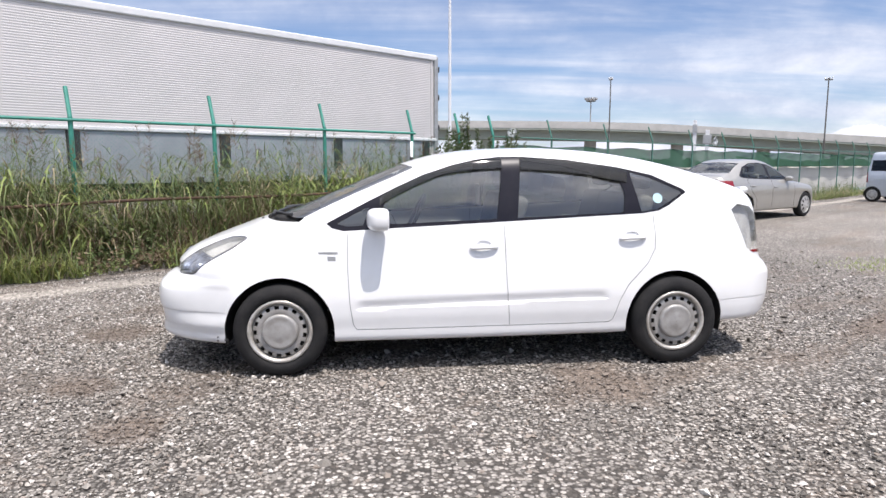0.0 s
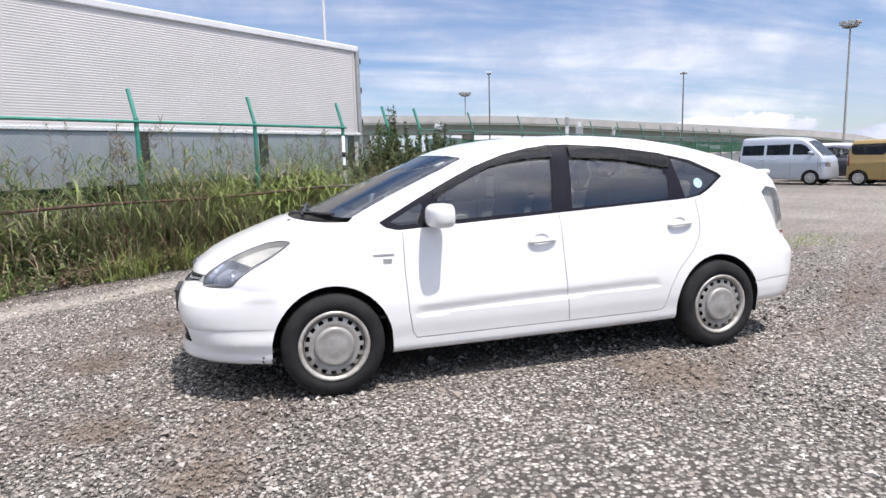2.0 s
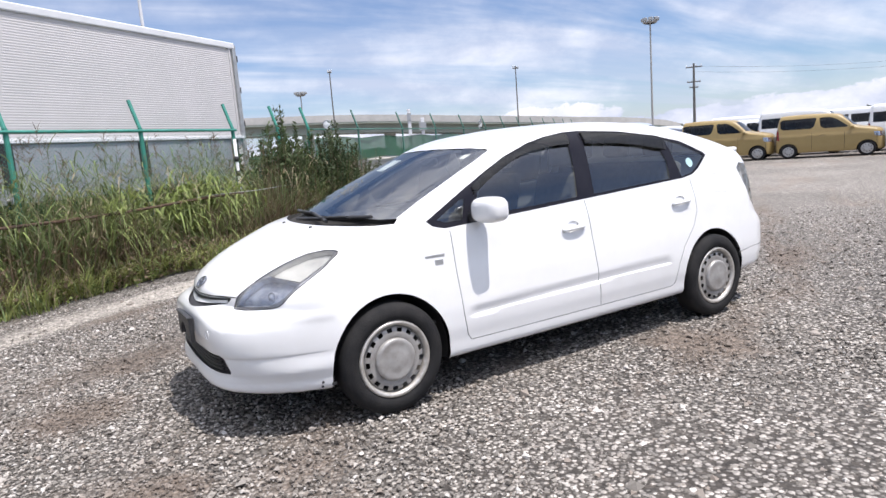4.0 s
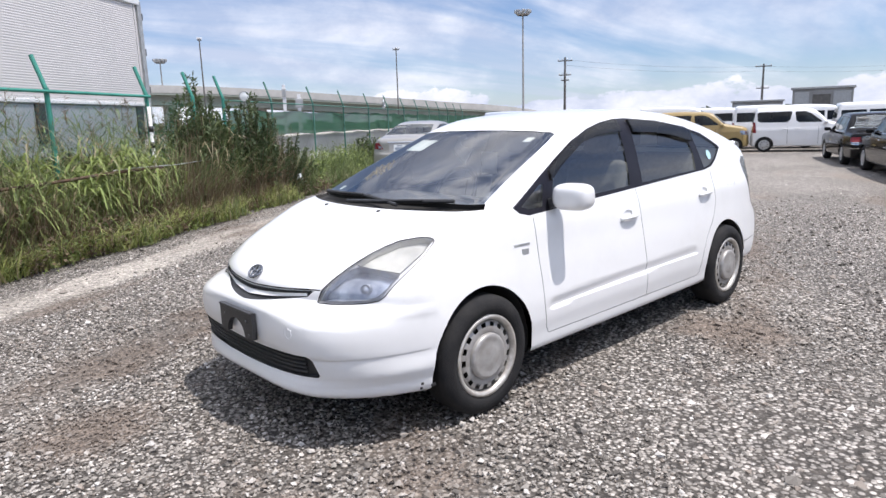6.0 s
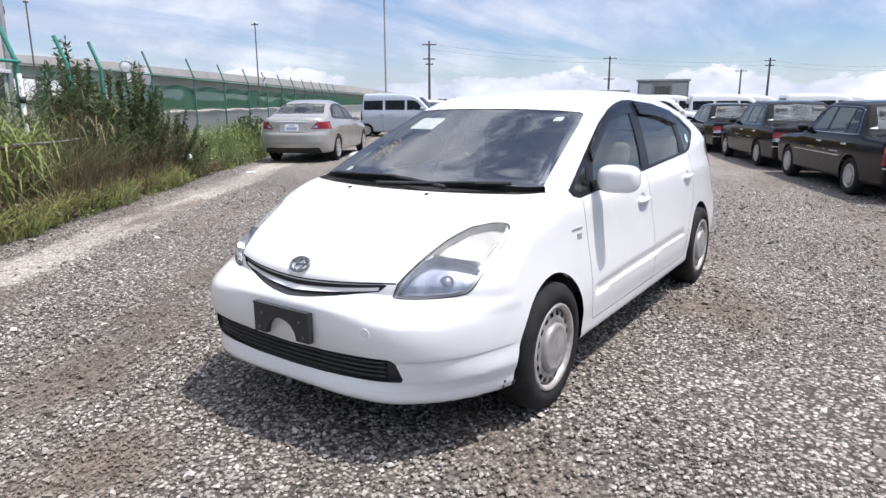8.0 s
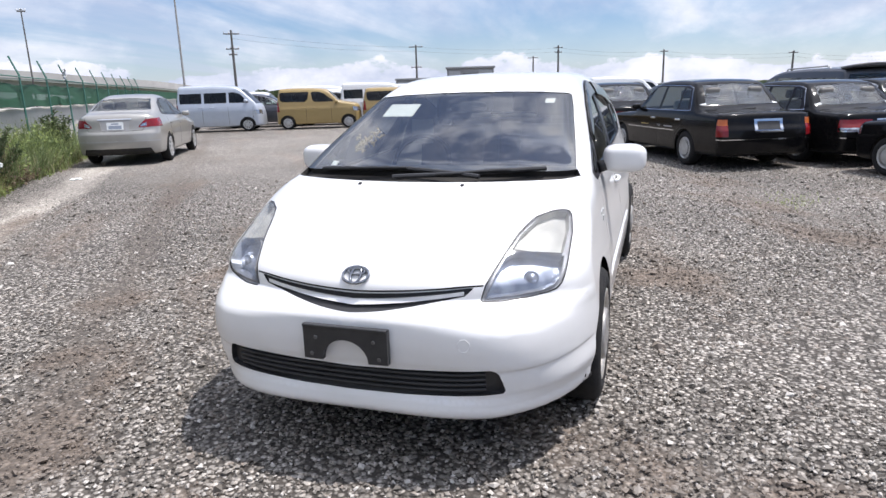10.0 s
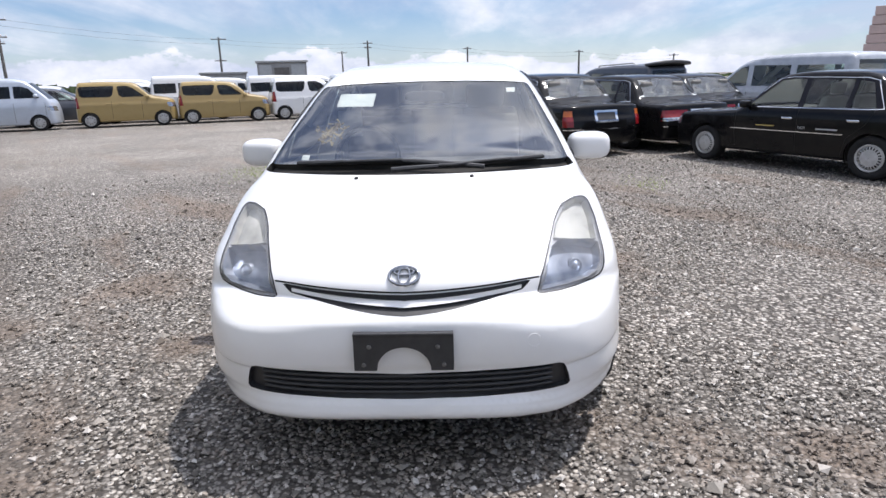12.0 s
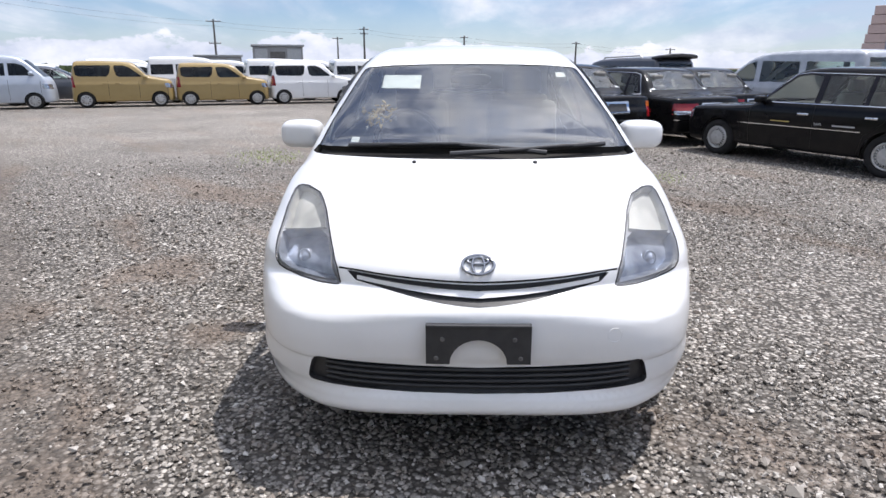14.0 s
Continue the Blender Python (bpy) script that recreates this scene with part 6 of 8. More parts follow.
    far.inputs[1].default_value = (15.0, 6.0, 0)
    L(co.outputs["Object"], far.inputs[0])
    rd, pale = N("ShaderNodeMapRange"), N("ShaderNodeMix")
    rd.interpolation_type = "SMOOTHSTEP"
    rd.inputs[1].default_value, rd.inputs[2].default_value, rd.inputs[3].default_value, rd.inputs[4].default_value = 11.0, 3.0, 0.0, 0.30
    L(mth("ADD", far.outputs["Value"], mth("MULTIPLY", mth("SUBTRACT", ne.outputs["Fac"], 0.5), 5.0)), rd.inputs[0])
    pale.data_type = "RGBA"
    pale.inputs["B"].default_value = (0.36, 0.332, 0.292, 1)
    L(rd.outputs[0], pale.inputs["Factor"])
    L(rut.outputs["Result"], pale.inputs["A"])
    mx = pale
    # broad patches
    n3 = N("ShaderNodeTexNoise")
    n3.inputs["Scale"].default_value, n3.inputs["Detail"].default_value = 0.45, 5
    L(co.outputs["Object"], n3.inputs["Vector"])
    hv = N("ShaderNodeHueSaturation")
    mr = N("ShaderNodeMapRange")
    mr.inputs[1].default_value, mr.inputs[2].default_value, mr.inputs[3].default_value, mr.inputs[4].default_value = 0.3, 0.7, 0.82, 1.18
    L(n3.outputs["Fac"], mr.inputs[0])
    n5, r5 = N("ShaderNodeTexNoise"), N("ShaderNodeMapRange")
    n5.inputs["Scale"].default_value, n5.inputs["Detail"].default_value, n5.inputs["Roughness"].default_value = 16, 6, 0.8
    L(co.outputs["Object"], n5.inputs["Vector"])
    r5.inputs[1].default_value, r5.inputs[2].default_value, r5.inputs[3].default_value, r5.inputs[4].default_value = 0.34, 0.66, 0.58, 1.42
    L(n5.outputs["Fac"], r5.inputs[0])
    cell = N("ShaderNodeMapRange")
    cell.inputs[3].default_value, cell.inputs[4].default_value = 0.70, 1.38
    L(hs.outputs[1], cell.inputs[0])
    L(mth("MULTIPLY", mth("MULTIPLY", mr.outputs[0], r5.outputs[0]), cell.outputs[0]), hv.inputs["Value"])
    L(mx.outputs["Result"], hv.inputs["Color"])
    L(hv.outputs[0], b.inputs["Base Color"])
    bp = N("ShaderNodeBump")
    bp.inputs["Strength"].default_value, bp.inputs["Distance"].default_value = 0.9, 0.02
    L(v1.outputs["Distance"], bp.inputs["Height"])
    bp.invert = True
    L(bp.outputs[0], b.inputs["Normal"])
    return k


GRAVEL = gravel_mat()


def ground():
    """One sheet to the horizon, finer and gently uneven near the cars."""
    xs = np.concatenate([np.linspace(-3000, -60, 8), np.linspace(-40, -8, 10), np.linspace(-7, 14, 120), np.linspace(15, 60, 30), np.linspace(90, 3000, 8)])
    ys = np.concatenate([np.linspace(-3000, -60, 8), np.linspace(-40, -8, 10), np.linspace(-7, 14, 120), np.linspace(15, 60, 30), np.linspace(90, 3000, 8)])
    P, F = [], []
    for x in xs:
        for y in ys:
            near = max(0.0, 1 - max(abs(x - 2), abs(y)) / 25)
            P.append((x, y, -0.012 + near * 0.016 * noise.noise((x * 0.6, y * 0.6, 3.1))))
    n = len(ys)
    for i in range(len(xs) - 1):
        for j in range(n - 1):
            F.append((i * n + j, (i + 1) * n + j, (i + 1) * n + j + 1, i * n + j + 1))
    me = bpy.data.meshes.new("ground")
    me.from_pydata(P, [], F)
    me.shade_smooth()
    me.materials.append(GRAVEL)
    return tagged(new("ground", me), "level grey gravel lot with worn wheel tracks", "ground", kind="structure")


ground()

# ---------------------------------------------------------------- trailer behind the fence
TR_AZ = 37.7
TD = Vector((math.cos(radians(TR_AZ)), math.sin(radians(TR_AZ)), 0))


def trailer():
    """Long box trailer: ribbed upper side, lower gates, rails and rear hinges. Local x runs to its front, y to its far side."""
    m = Matrix.Translation((2.08, 9.37, 0)) @ Matrix.Rotation(radians(TR_AZ + 180), 4, "Z")
    e = thing("box_trailer", "long white box trailer with ribbed sides and grey lower gates", "trailer", at=m)
    Ln = 13.0
    # ribbed wing panel: horizontal corrugations; local y < 0 is away from the lot
    bm = BM()
    n = 46
    z0, z1 = 1.93, 3.58
    rows = []
    for i in range(n * 2 + 1):
        z = z0 + (z1 - z0) * i / (n * 2)
        d = 0.0 if i % 2 else 0.003
        rows.append([bm.verts.new((x, d, z)) for x in (0.16, Ln)])
    for a, b in zip(rows, rows[1:]):
        bm.faces.new((a[0], a[1], b[1], b[0]))
    part("ribbed_side", bm, M["panel"], e, "off-white ribbed side panel")
    part("body", box(BM(), (0.06, -2.45, 1.12), (Ln, -0.012, 3.66), 0.02), M["panel"], e)
    part("top_rail", box(BM(), (0, -0.06, 3.58), (Ln, 0.035, 3.70), 0.02), M["polewhite"], e, "white top rail")
    part("side_rail", box(BM(), (0.02, -0.05, 1.865), (Ln, 0.04, 1.925), 0.012), M["polewhite"], e, "white side rail")
    for i in range(5):
        x = 0.42 + i * 2.3
        part("lower_gate", box(BM(), (x, -0.03, 1.08), (x + 2.22, 0.012, 1.858), 0.006), M["gate"], e, "grey aluminium drop gate")
        part("gate_post", box(BM(), (x - 0.19, -0.03, 1.30), (x - 0.01, 0.03, 1.858), 0.006), M["trim"], e)
        for k in range(3):
            part("hinge", box(BM(), (x + 0.3 + 0.7 * k, 0.01, 1.06), (x + 0.38 + 0.7 * k, 0.03, 1.16), 0.004), M["trim"], e)
    part("rear_post", box(BM(), (-0.03, -0.10, 1.05), (0.075, 0.03, 3.66), 0.012), M["galv"], e)
    part("seam_strip", box(BM(), (0.13, -0.02, 1.95), (0.17, 0.014, 3.58), 0.004), M["panel"], e)
    for z in (1.5, 2.1, 2.75, 3.35):
        part("rear_hinge", box(BM(), (-0.09, -0.09, z), (-0.02, 0.01, z + 0.12), 0.01), M["trim"], e)
    part("chassis", box(BM(), (0.4, -1.7, 0.75), (Ln, -0.7, 1.1), 0.02), M["under"], e)
    for x in (1.6, 2.9):
        for y in (-0.25, -2.2):
            bm = BM()
            lathe(bm, [(0.26, 0.14), (0.5, 0.14), (0.52, 0.08), (0.52, -0.08), (0.5, -0.14), (0.26, -0.14)], "y", 32, Matrix.Translation((x, y, 0.52)))
            part("tyre", bm, M["rubber"], e, smooth=True)
    part("landing_leg", box(BM(), (Ln - 2.5, -0.5, 0.0), (Ln - 2.38, -0.38, 1.1), 0.01), M["trim"], e)
    part("landing_leg", box(BM(), (Ln - 2.5, -2.0, 0.0), (Ln - 2.38, -1.88, 1.1), 0.01), M["trim"], e)
    return e


trailer()

# ---------------------------------------------------------------- fence


def fence():
    e = thing("fence", "green steel mesh fence with cranked posts along the lot", "fence", kind="structure")
    posts = [-4.0, -2.0, 0.0, 1.95, 3.9, 5.85, 7.1, 8.1, 10.1, 12.4, 14.6, 16.9, 19.1, 21.3, 23.5, 25.7, 27.9, 30.1, 32.3, 34.5]
    for i, u in enumerate(posts):
        bm = BM()
        lean = -0.15
        # posts past 9 m are thinner and a duller green
        rp = 1.0 if u < 9 else 0.7
        tube(bm, [along(u, 0, 0), along(u, 0, 1.0), along(u, 0, 1.95), along(u, 0.0, 2.0)], 0.032 * rp, 10)
        tube(bm, [along(u, 0, 1.98), along(u, lean * 0.5, 2.19), along(u, lean, 2.40)], 0.028 * rp, 10)
        part("post", bm, M["green" if u < 9 else "dullgreen"], e)
    for a, b in ((-6.0, 5.9), (8.1, 36.0)):
        part("top_rail", tube(BM(), [along(a, 0.03, 1.955), along(b, 0.03, 1.955 if a < 0 else 1.91)], 0.022 if a < 0 else 0.013, 8), M["green" if a < 0 else "dullgreen"], e)
    part("lower_rail", tube(BM(), [along(-6, 0.03, 0.2), along(36, 0.03, 0.2)], 0.018, 6), M["green"], e)
    return e


fence()


def post_sleeve():
    """White plastic pipe with dark bands strapped to a fence post."""
    e = thing("post_sleeve", "white plastic pipe with black bands on a fence post", "pipe", at=Matrix.Translation(along(5.78, 0.07, 0)))
    part("sleeve", tube(BM(), [(0, 0, 0.0), (0, 0, 0.9), (0, 0, 1.80)], 0.028, 12), M["polewhite"], e, smooth=True)
    for z in (1.18, 1.42):
        part("band", tube(BM(), [(0, 0, z), (0, 0, z + 0.09)], 0.036, 12), M["trim"], e, "black band", True)


post_sleeve()


def traffic_mirror():
    """Round mirror on a thin pole above the shrubs."""
    e = thing("round_mirror", "round white-faced traffic mirror on a thin pole in the shrubs", "mirror", at=Matrix.Translation(along(8.4, 0.28, 0)))
    part("pole", tube(BM(), [(0, 0.03, 0), (0, 0.03, 2.09)], 0.009, 8), M["darkpole"], e, smooth=True)
    m = pose(0, 0, 2.03, 90, 0, -25)
    part("rim", lathe(BM(), [(0.088, -0.03), (0.10, -0.02), (0.10, 0.03), (0.09, 0.034), (0.082, 0.028)], "z", 28, m), M["galv"], e, smooth=True)
    part("face", lathe(BM(), [(0.088, 0.022), (0.06, 0.030), (0.001, 0.034)], "z", 28, m), M["paper"], e, "white round face", True)


traffic_mirror()


def pale_stick():
    bm = BM()
    tube(bm, [along(u, 0.45, 0.93 + 0.01 * math.sin(u * 3)) for u in np.linspace(4.35, 6.7, 8)], 0.009, 6)
    tagged(link_mesh("bamboo_stick", bm, M["galv"]), "pale bamboo stick lying across the shrubs", "stick")


def plastic_bag(name, label, at, size, flat, seed):
    """Crumpled thin plastic."""
    bm = BM()
    bmesh.ops.create_icosphere(bm, subdivisions=3, radius=1.0)
    for v in bm.verts:
        d = v.co.normalized()
        k = 0.75 + 0.45 * noise.noise(d * 1.7 + Vector((seed, 0, 0))) + 0.25 * noise.noise(d * 4.5 + Vector((0, seed, 0)))
        v.co = Vector((d.x * k * size, d.y * k * size * 0.7, d.z * k * size * flat))
    low = min(v.co.z for v in bm.verts)
    bmesh.ops.translate(bm, vec=(0, 0, -low), verts=bm.verts)
    ob = link_mesh(name, bm, M["paper"], smooth=False)
    ob.matrix_basis = Matrix.Translation(at)
    tagged(ob, label, "litter")


plastic_bag("plastic_bag", "crumpled white plastic bag lodged among the shrub's stems", (4.74, 8.90, 0.36), 0.11, 0.7, 3.0)
plastic_bag("paper_scrap", "flattened white paper scrap at the edge of the gravel", (6.28, 9.05, -0.015), 0.14, 0.12, 5.0)


def rust_pipe():
    bm = BM()
    pts = [along(u, 0.56 + 0.03 * math.sin(u), 0.88 + 0.005 * u + 0.015 * math.sin(u * 1.7)) for u in np.linspace(-5, 5.3, 24)]
    tube(bm, pts, 0.020, 8)
    ob = link_mesh("pipe_rail", bm, M["rust"])
    tagged(ob, "rusty old pipe rail running through the tall grass", "rail", kind="structure")


rust_pipe()
pale_stick()

# ---------------------------------------------------------------- plants


def leaf_mat(name, a, b, rand=0.25, scale=3.0):
    k = mat(name, a, 0.6, 0.0, b, scale, rand=rand, spec=0.3)
    bs = k.node_tree.nodes["Principled BSDF"]
    nt = k.node_tree
    tl, mx = nt.nodes.new("ShaderNodeBsdfTranslucent"), nt.nodes.new("ShaderNodeMixShader")
    nt.links.new(bs.inputs["Base Color"].links[0].from_socket, tl.inputs["Color"])
    mx.inputs[0].default_value = 0.32
    nt.links.new(bs.outputs[0], mx.inputs[1])
    nt.links.new(tl.outputs[0], mx.inputs[2])
    nt.links.new(mx.outputs[0], nt.nodes["Material Output"].inputs["Surface"])
    return k


GREEN = leaf_mat("green_blades", (0.105, 0.150, 0.060), (0.225, 0.265, 0.115), 0.4)
DRY = leaf_mat("dry_blades", (0.40, 0.345, 0.22), (0.28, 0.23, 0.15), 0.3)
BRIGHT = leaf_mat("fresh_blades", (0.20, 0.26, 0.075), (0.30, 0.345, 0.125))
TUFT = leaf_mat("yellow_green_tufts", (0.27, 0.31, 0.095), (0.37, 0.39, 0.15), 0.3)
SHRUB = leaf_mat("shrub_leaves", (0.062, 0.09, 0.042), (0.115, 0.145, 0.065))
STALK = leaf_mat("brown_stalks", (0.22, 0.165, 0.105), (0.15, 0.11, 0.075))


def blades(name, label, material, rng, n, place, h, w, lean, droop, segs=4):
    """Many curved tapering blades as one mesh."""
    P, F = [], []
    for _ in range(n):
        p = place(rng)
        if p is None:
            continue
        hh = h(rng, p)
        a = rng.uniform(0, 2 * math.pi)
        d = np.array((math.cos(a), math.sin(a), 0))
        s = np.array((-d[1], d[0], 0))
        ln, dr, ww = rng.uniform(*lean), rng.uniform(*droop), w * rng.uniform(0.6, 1.4)
        b = len(P)
        for i in range(segs + 1):
            t = i / segs
            c = np.array((p.x, p.y, p.z)) + d * hh * (ln * t + dr * t * t) + np.array((0, 0, hh * (t - 0.55 * dr * t * t)))
            q = s * ww * (1 - t) ** 0.7
            if i == segs:
                P.append(tuple(c))
            else:
                P += [tuple(c - q), tuple(c + q)]
        for i in range(segs - 1):
            F.append((b + 2 * i, b + 2 * i + 1, b + 2 * i + 3, b + 2 * i + 2))
        F.append((b + 2 * segs - 2, b + 2 * segs - 1, b + 2 * segs))
    me = bpy.data.meshes.new(name)
    me.from_pydata(P, [], F)
    me.materials.append(material)
    me.shade_smooth()
    return tagged(new(name, me), label, "grass", kind="stuff")


def verge_place(u0, u1, v0, v1, clump=0.0):
    def f(r):
        u, v = r.uniform(u0, u1), r.uniform(v0, v1)
        if clump and noise.noise((u * 1.1, v * 1.6, 7.7)) < r.uniform(-clump, clump):
            return None
        edge = 1.0 + 0.22 * noise.noise((u * 0.9, 0, 1.3)) + 0.14 * noise.noise((u * 3.3, 0, 5.3))
        return along(u, min(v, edge), 0) if v < edge else None
    return f


rg = random.Random(11)
tall = lambda r, p: r.uniform(0.8, 1.6) * (0.9 + 0.35 * noise.noise((p.x * 0.7, p.y * 0.7, 2)))
low = lambda r, p: r.uniform(0.12, 0.38)
midh = lambda r, p: r.uniform(0.4, 1.05) * (1.0 if p.x < 5 else 0.8) * (1.0 if (p - FENCE0).dot(FN) < 0.5 else 0.55)
blades("tall_grass", "tall green reeds and grass along the fence", GREEN, rg, 9500, verge_place(-7, 8.5, -0.45, 0.6, 0.25), tall, 0.013, (-0.05, 0.3), (0.1, 0.85), 5)
blades("dry_grass", "dry brown grass stalks along the fence", DRY, rg, 12000, verge_place(-7, 10, -0.4, 0.75, 0.3), lambda r, p: r.uniform(0.5, 1.5) * (1.0 if (p - FENCE0).dot(FN) < 0.5 else 0.45), 0.005, (-0.05, 0.35), (0.0, 0.7), 5)
blades("brown_stalks", "dark brown dead stalks in the grass", STALK, rg, 12000, verge_place(-7, 10, -0.3, 0.75, 0.3), lambda r, p: r.uniform(0.4, 1.2), 0.006, (-0.1, 0.35), (0.0, 0.4), 4)
blades("verge_grass", "mixed green grass on the verge", GREEN, rg, 15000, verge_place(-7, 32, 0.0, 1.2, 0.45), midh, 0.007, (-0.1, 0.35), (0.1, 0.8), 4)
blades("short_grass", "short bright grass at the edge of the gravel", BRIGHT, rg, 9000, verge_place(-7, 32, 0.5, 1.25, 0.45), low, 0.006, (-0.1, 0.5), (0.1, 0.7), 3)
blades("straw_tufts", "straw-coloured tufts at the edge of the gravel", DRY, rg, 6500, verge_place(-7, 32, 0.45, 1.2, 0.35), lambda r, p: r.uniform(0.15, 0.6), 0.005, (-0.2, 0.5), (0.1, 0.8), 3)
blades("bright_tufts", "fresh yellow-green tufts of wide-bladed grass", TUFT, rg, 7500, verge_place(-7, 9, 0.35, 0.95, 0.12), lambda r, p: r.uniform(0.25, 0.6), 0.007, (0.05, 0.45), (0.3, 1.0), 5)
blades("low_tufts", "short yellow-green tufts along the foot of the verge", TUFT, rg, 8000, verge_place(-7, 9, 0.55, 1.12, 0.3), lambda r, p: r.uniform(0.12, 0.4), 0.006, (-0.1, 0.5), (0.2, 0.9), 4)
blades("shrub_stems", "grey-brown upright stems under the shrubs", STALK, rg, 5200, verge_place(5.6, 10.2, -0.3, 0.85, 0.3), lambda r, p: r.uniform(0.7, 1.75) * (1.0 if (p - FENCE0).dot(FN) < 0.5 else 0.6), 0.006, (-0.12, 0.25), (0.0, 0.35), 4)
blades("rough_grass", "tall yellow-green grass past the shrubs", GREEN, rg, 8500, verge_place(9.4, 16.0, -0.2, 0.95, 0.3), lambda r, p: r.uniform(0.5, 1.25) * (1.0 if (p - FENCE0).dot(FN) < 0.55 else 0.7), 0.007, (-0.1, 0.35), (0.1, 0.7), 4)


def plumes():
    """Feathery reed heads: many fine hairs round each stalk's top."""
    r = random.Random(5)
    P, F = [], []
    for _ in range(120):
        u, v = r.uniform(-7, 6.5), r.uniform(-0.4, 0.3)
        h = r.uniform(1.45, 2.0)
        lean = Vector((r.uniform(-0.15, 0.2), r.uniform(-0.1, 0.1), 0))
        a, b = along(u, v, 0), along(u, v, h) + lean
        k = len(P)
        P += [tuple(a + FD * 0.004), tuple(a - FD * 0.004), tuple(b)]
        F.append((k, k + 1, k + 2))
        for i in range(26):
            t = r.uniform(0.80, 1.0)
            c = a.lerp(b, t)
            d = Vector((r.gauss(0, 1), r.gauss(0, 1), 0.9)).normalized() * r.uniform(0.05, 0.13) * (1.25 - t)* 4
            n = d.cross(Vector((r.gauss(0, 1), r.gauss(0, 1), r.gauss(0, 1)))).normalized() * 0.004
            k = len(P)
            P += [tuple(c + n), tuple(c - n), tuple(c + d)]
            F.append((k, k + 1, k + 2))
    me = bpy.data.meshes.new("reed_plumes")
    me.from_pydata(P, [], F)
    me.materials.append(STALK)
    tagged(new("reed_plumes", me), "feathery brown reed heads above the grass", "reeds", kind="stuff")


plumes()


def reeds(name, label, material, n, u0, u1, v0, v1, hmin, hmax, seed, wide=1.0):
    """Reeds: upright stalks with long drooping leaves set along them."""
    r = random.Random(seed)
    P, F = [], []
    for _ in range(n):
        u, v = r.uniform(u0, u1), r.uniform(v0, v1)
        dens = noise.noise((u * 0.55, v * 0.9, 21.0))
        if dens < r.uniform(-0.5, 0.35):
            continue
        h = r.uniform(hmin, hmax) * (1.0 + 0.3 * dens)
        a = along(u, v, 0)
        b = a + Vector((r.gauss(0, 0.10), r.gauss(0, 0.10), h))
        w = Vector((FD.x, FD.y, 0)) * 0.005
        k = len(P)
        P += [tuple(a - w), tuple(a + w), tuple(b)]
        F.append((k, k + 1, k + 2))
        for i in range(r.randint(5, 9)):
            t = r.uniform(0.25, 1.0)
            c = a.lerp(b, t)
            ang = r.uniform(0, 2 * math.pi)
            d = Vector((math.cos(ang), math.sin(ang), 0))
            s = Vector((-d.y, d.x, 0)) * r.uniform(0.004, 0.009) * wide
            ln = r.uniform(0.28, 0.68)
            up, dr = r.uniform(0.5, 1.1), r.uniform(0.5, 1.5)
            k = len(P)
            for j in range(5):
                q = j / 4
                p = c + d * ln * q * 0.75 + Vector((0, 0, ln * (up * q - dr * q * q)))
                wd = s * (1.0 if j == 1 else 0.75 if j in (0, 2) else 0.5)
                if j == 4:
                    P.append(tuple(p))
                else:
                    P += [tuple(p - wd), tuple(p + wd)]
            for j in range(3):
                F.append((k + 2 * j, k + 2 * j + 1, k + 2 * j + 3, k + 2 * j + 2))
            F.append((k + 6, k + 7, k + 8))
    me = bpy.data.meshes.new(name)
    me.from_pydata(P, [], F)
    me.materials.append(material)
    me.shade_smooth()
    tagged(new(name, me), label, "reeds", kind="stuff")


reeds("green_reeds", "green reeds with long drooping leaves along the fence", GREEN, 3000, -7, 8.2, -0.5, 0.5, 0.8, 1.7, 31)
reeds("fresh_reeds", "fresh light green reeds among the older ones", BRIGHT, 900, -7, 6.2, -0.3, 0.7, 0.6, 1.3, 32, 1.6)
reeds("broad_reeds", "dense clump of broad drooping bright green reed leaves", BRIGHT, 620, 2.9, 5.9, -0.05, 0.5, 0.75, 1.2, 35, 2.3)
reeds("dead_reeds", "dead brown reeds among the green ones", DRY, 1300, -7, 9.5, -0.4, 0.5, 0.6, 1.5, 33)
reeds("dark_reeds", "withered dark brown weeds low in the verge", STALK, 900, -7, 9.5, -0.2, 0.72, 0.3, 0.9, 34)


def low_weeds(name, label, material, n, u0, u1, v0, v1, hmax, leaf, seed):
    """Low leafy weeds: short branching stems set with small rounded leaves, in patches."""
    r = random.Random(seed)
    P, F = [], []
    while n > 0:
        n -= 1
        u, v = r.uniform(u0, u1), r.uniform(v0, v1)
        den = noise.noise((u * 1.3, v * 2.1, seed))
        if den < r.uniform(-0.35, 0.3):
            continue
        h = hmax * r.uniform(0.35, 1.0) * (0.8 + 0.5 * den) * (1.0 if v < 0.6 else 0.55)
        a = along(u, v, 0)
        b = a + Vector((r.gauss(0, 0.3), r.gauss(0, 0.3), 1)).normalized() * h
        k = len(P)
        P += [tuple(a - FD * 0.003), tuple(a + FD * 0.003), tuple(b)]
        F.append((k, k + 1, k + 2))
        for i in range(r.randint(7, 13)):
            c = a.lerp(b, r.uniform(0.15, 1.05))
            d = Vector((r.gauss(0, 1), r.gauss(0, 1), r.gauss(0.25, 0.5))).normalized() * leaf * r.uniform(0.5, 1.5)
            w = d.cross(Vector((r.gauss(0, 1), r.gauss(0, 1), 1.2))).normalized() * d.length * r.uniform(0.22, 0.4)
            k = len(P)
            P += [tuple(c), tuple(c + d * 0.5 + w), tuple(c + d), tuple(c + d * 0.5 - w)]
            F.append((k, k + 1, k + 2, k + 3))
    me = bpy.data.meshes.new(name)
    me.from_pydata(P, [], F)
    me.materials.append(material)
    tagged(new(name, me), label, "weeds", kind="stuff")


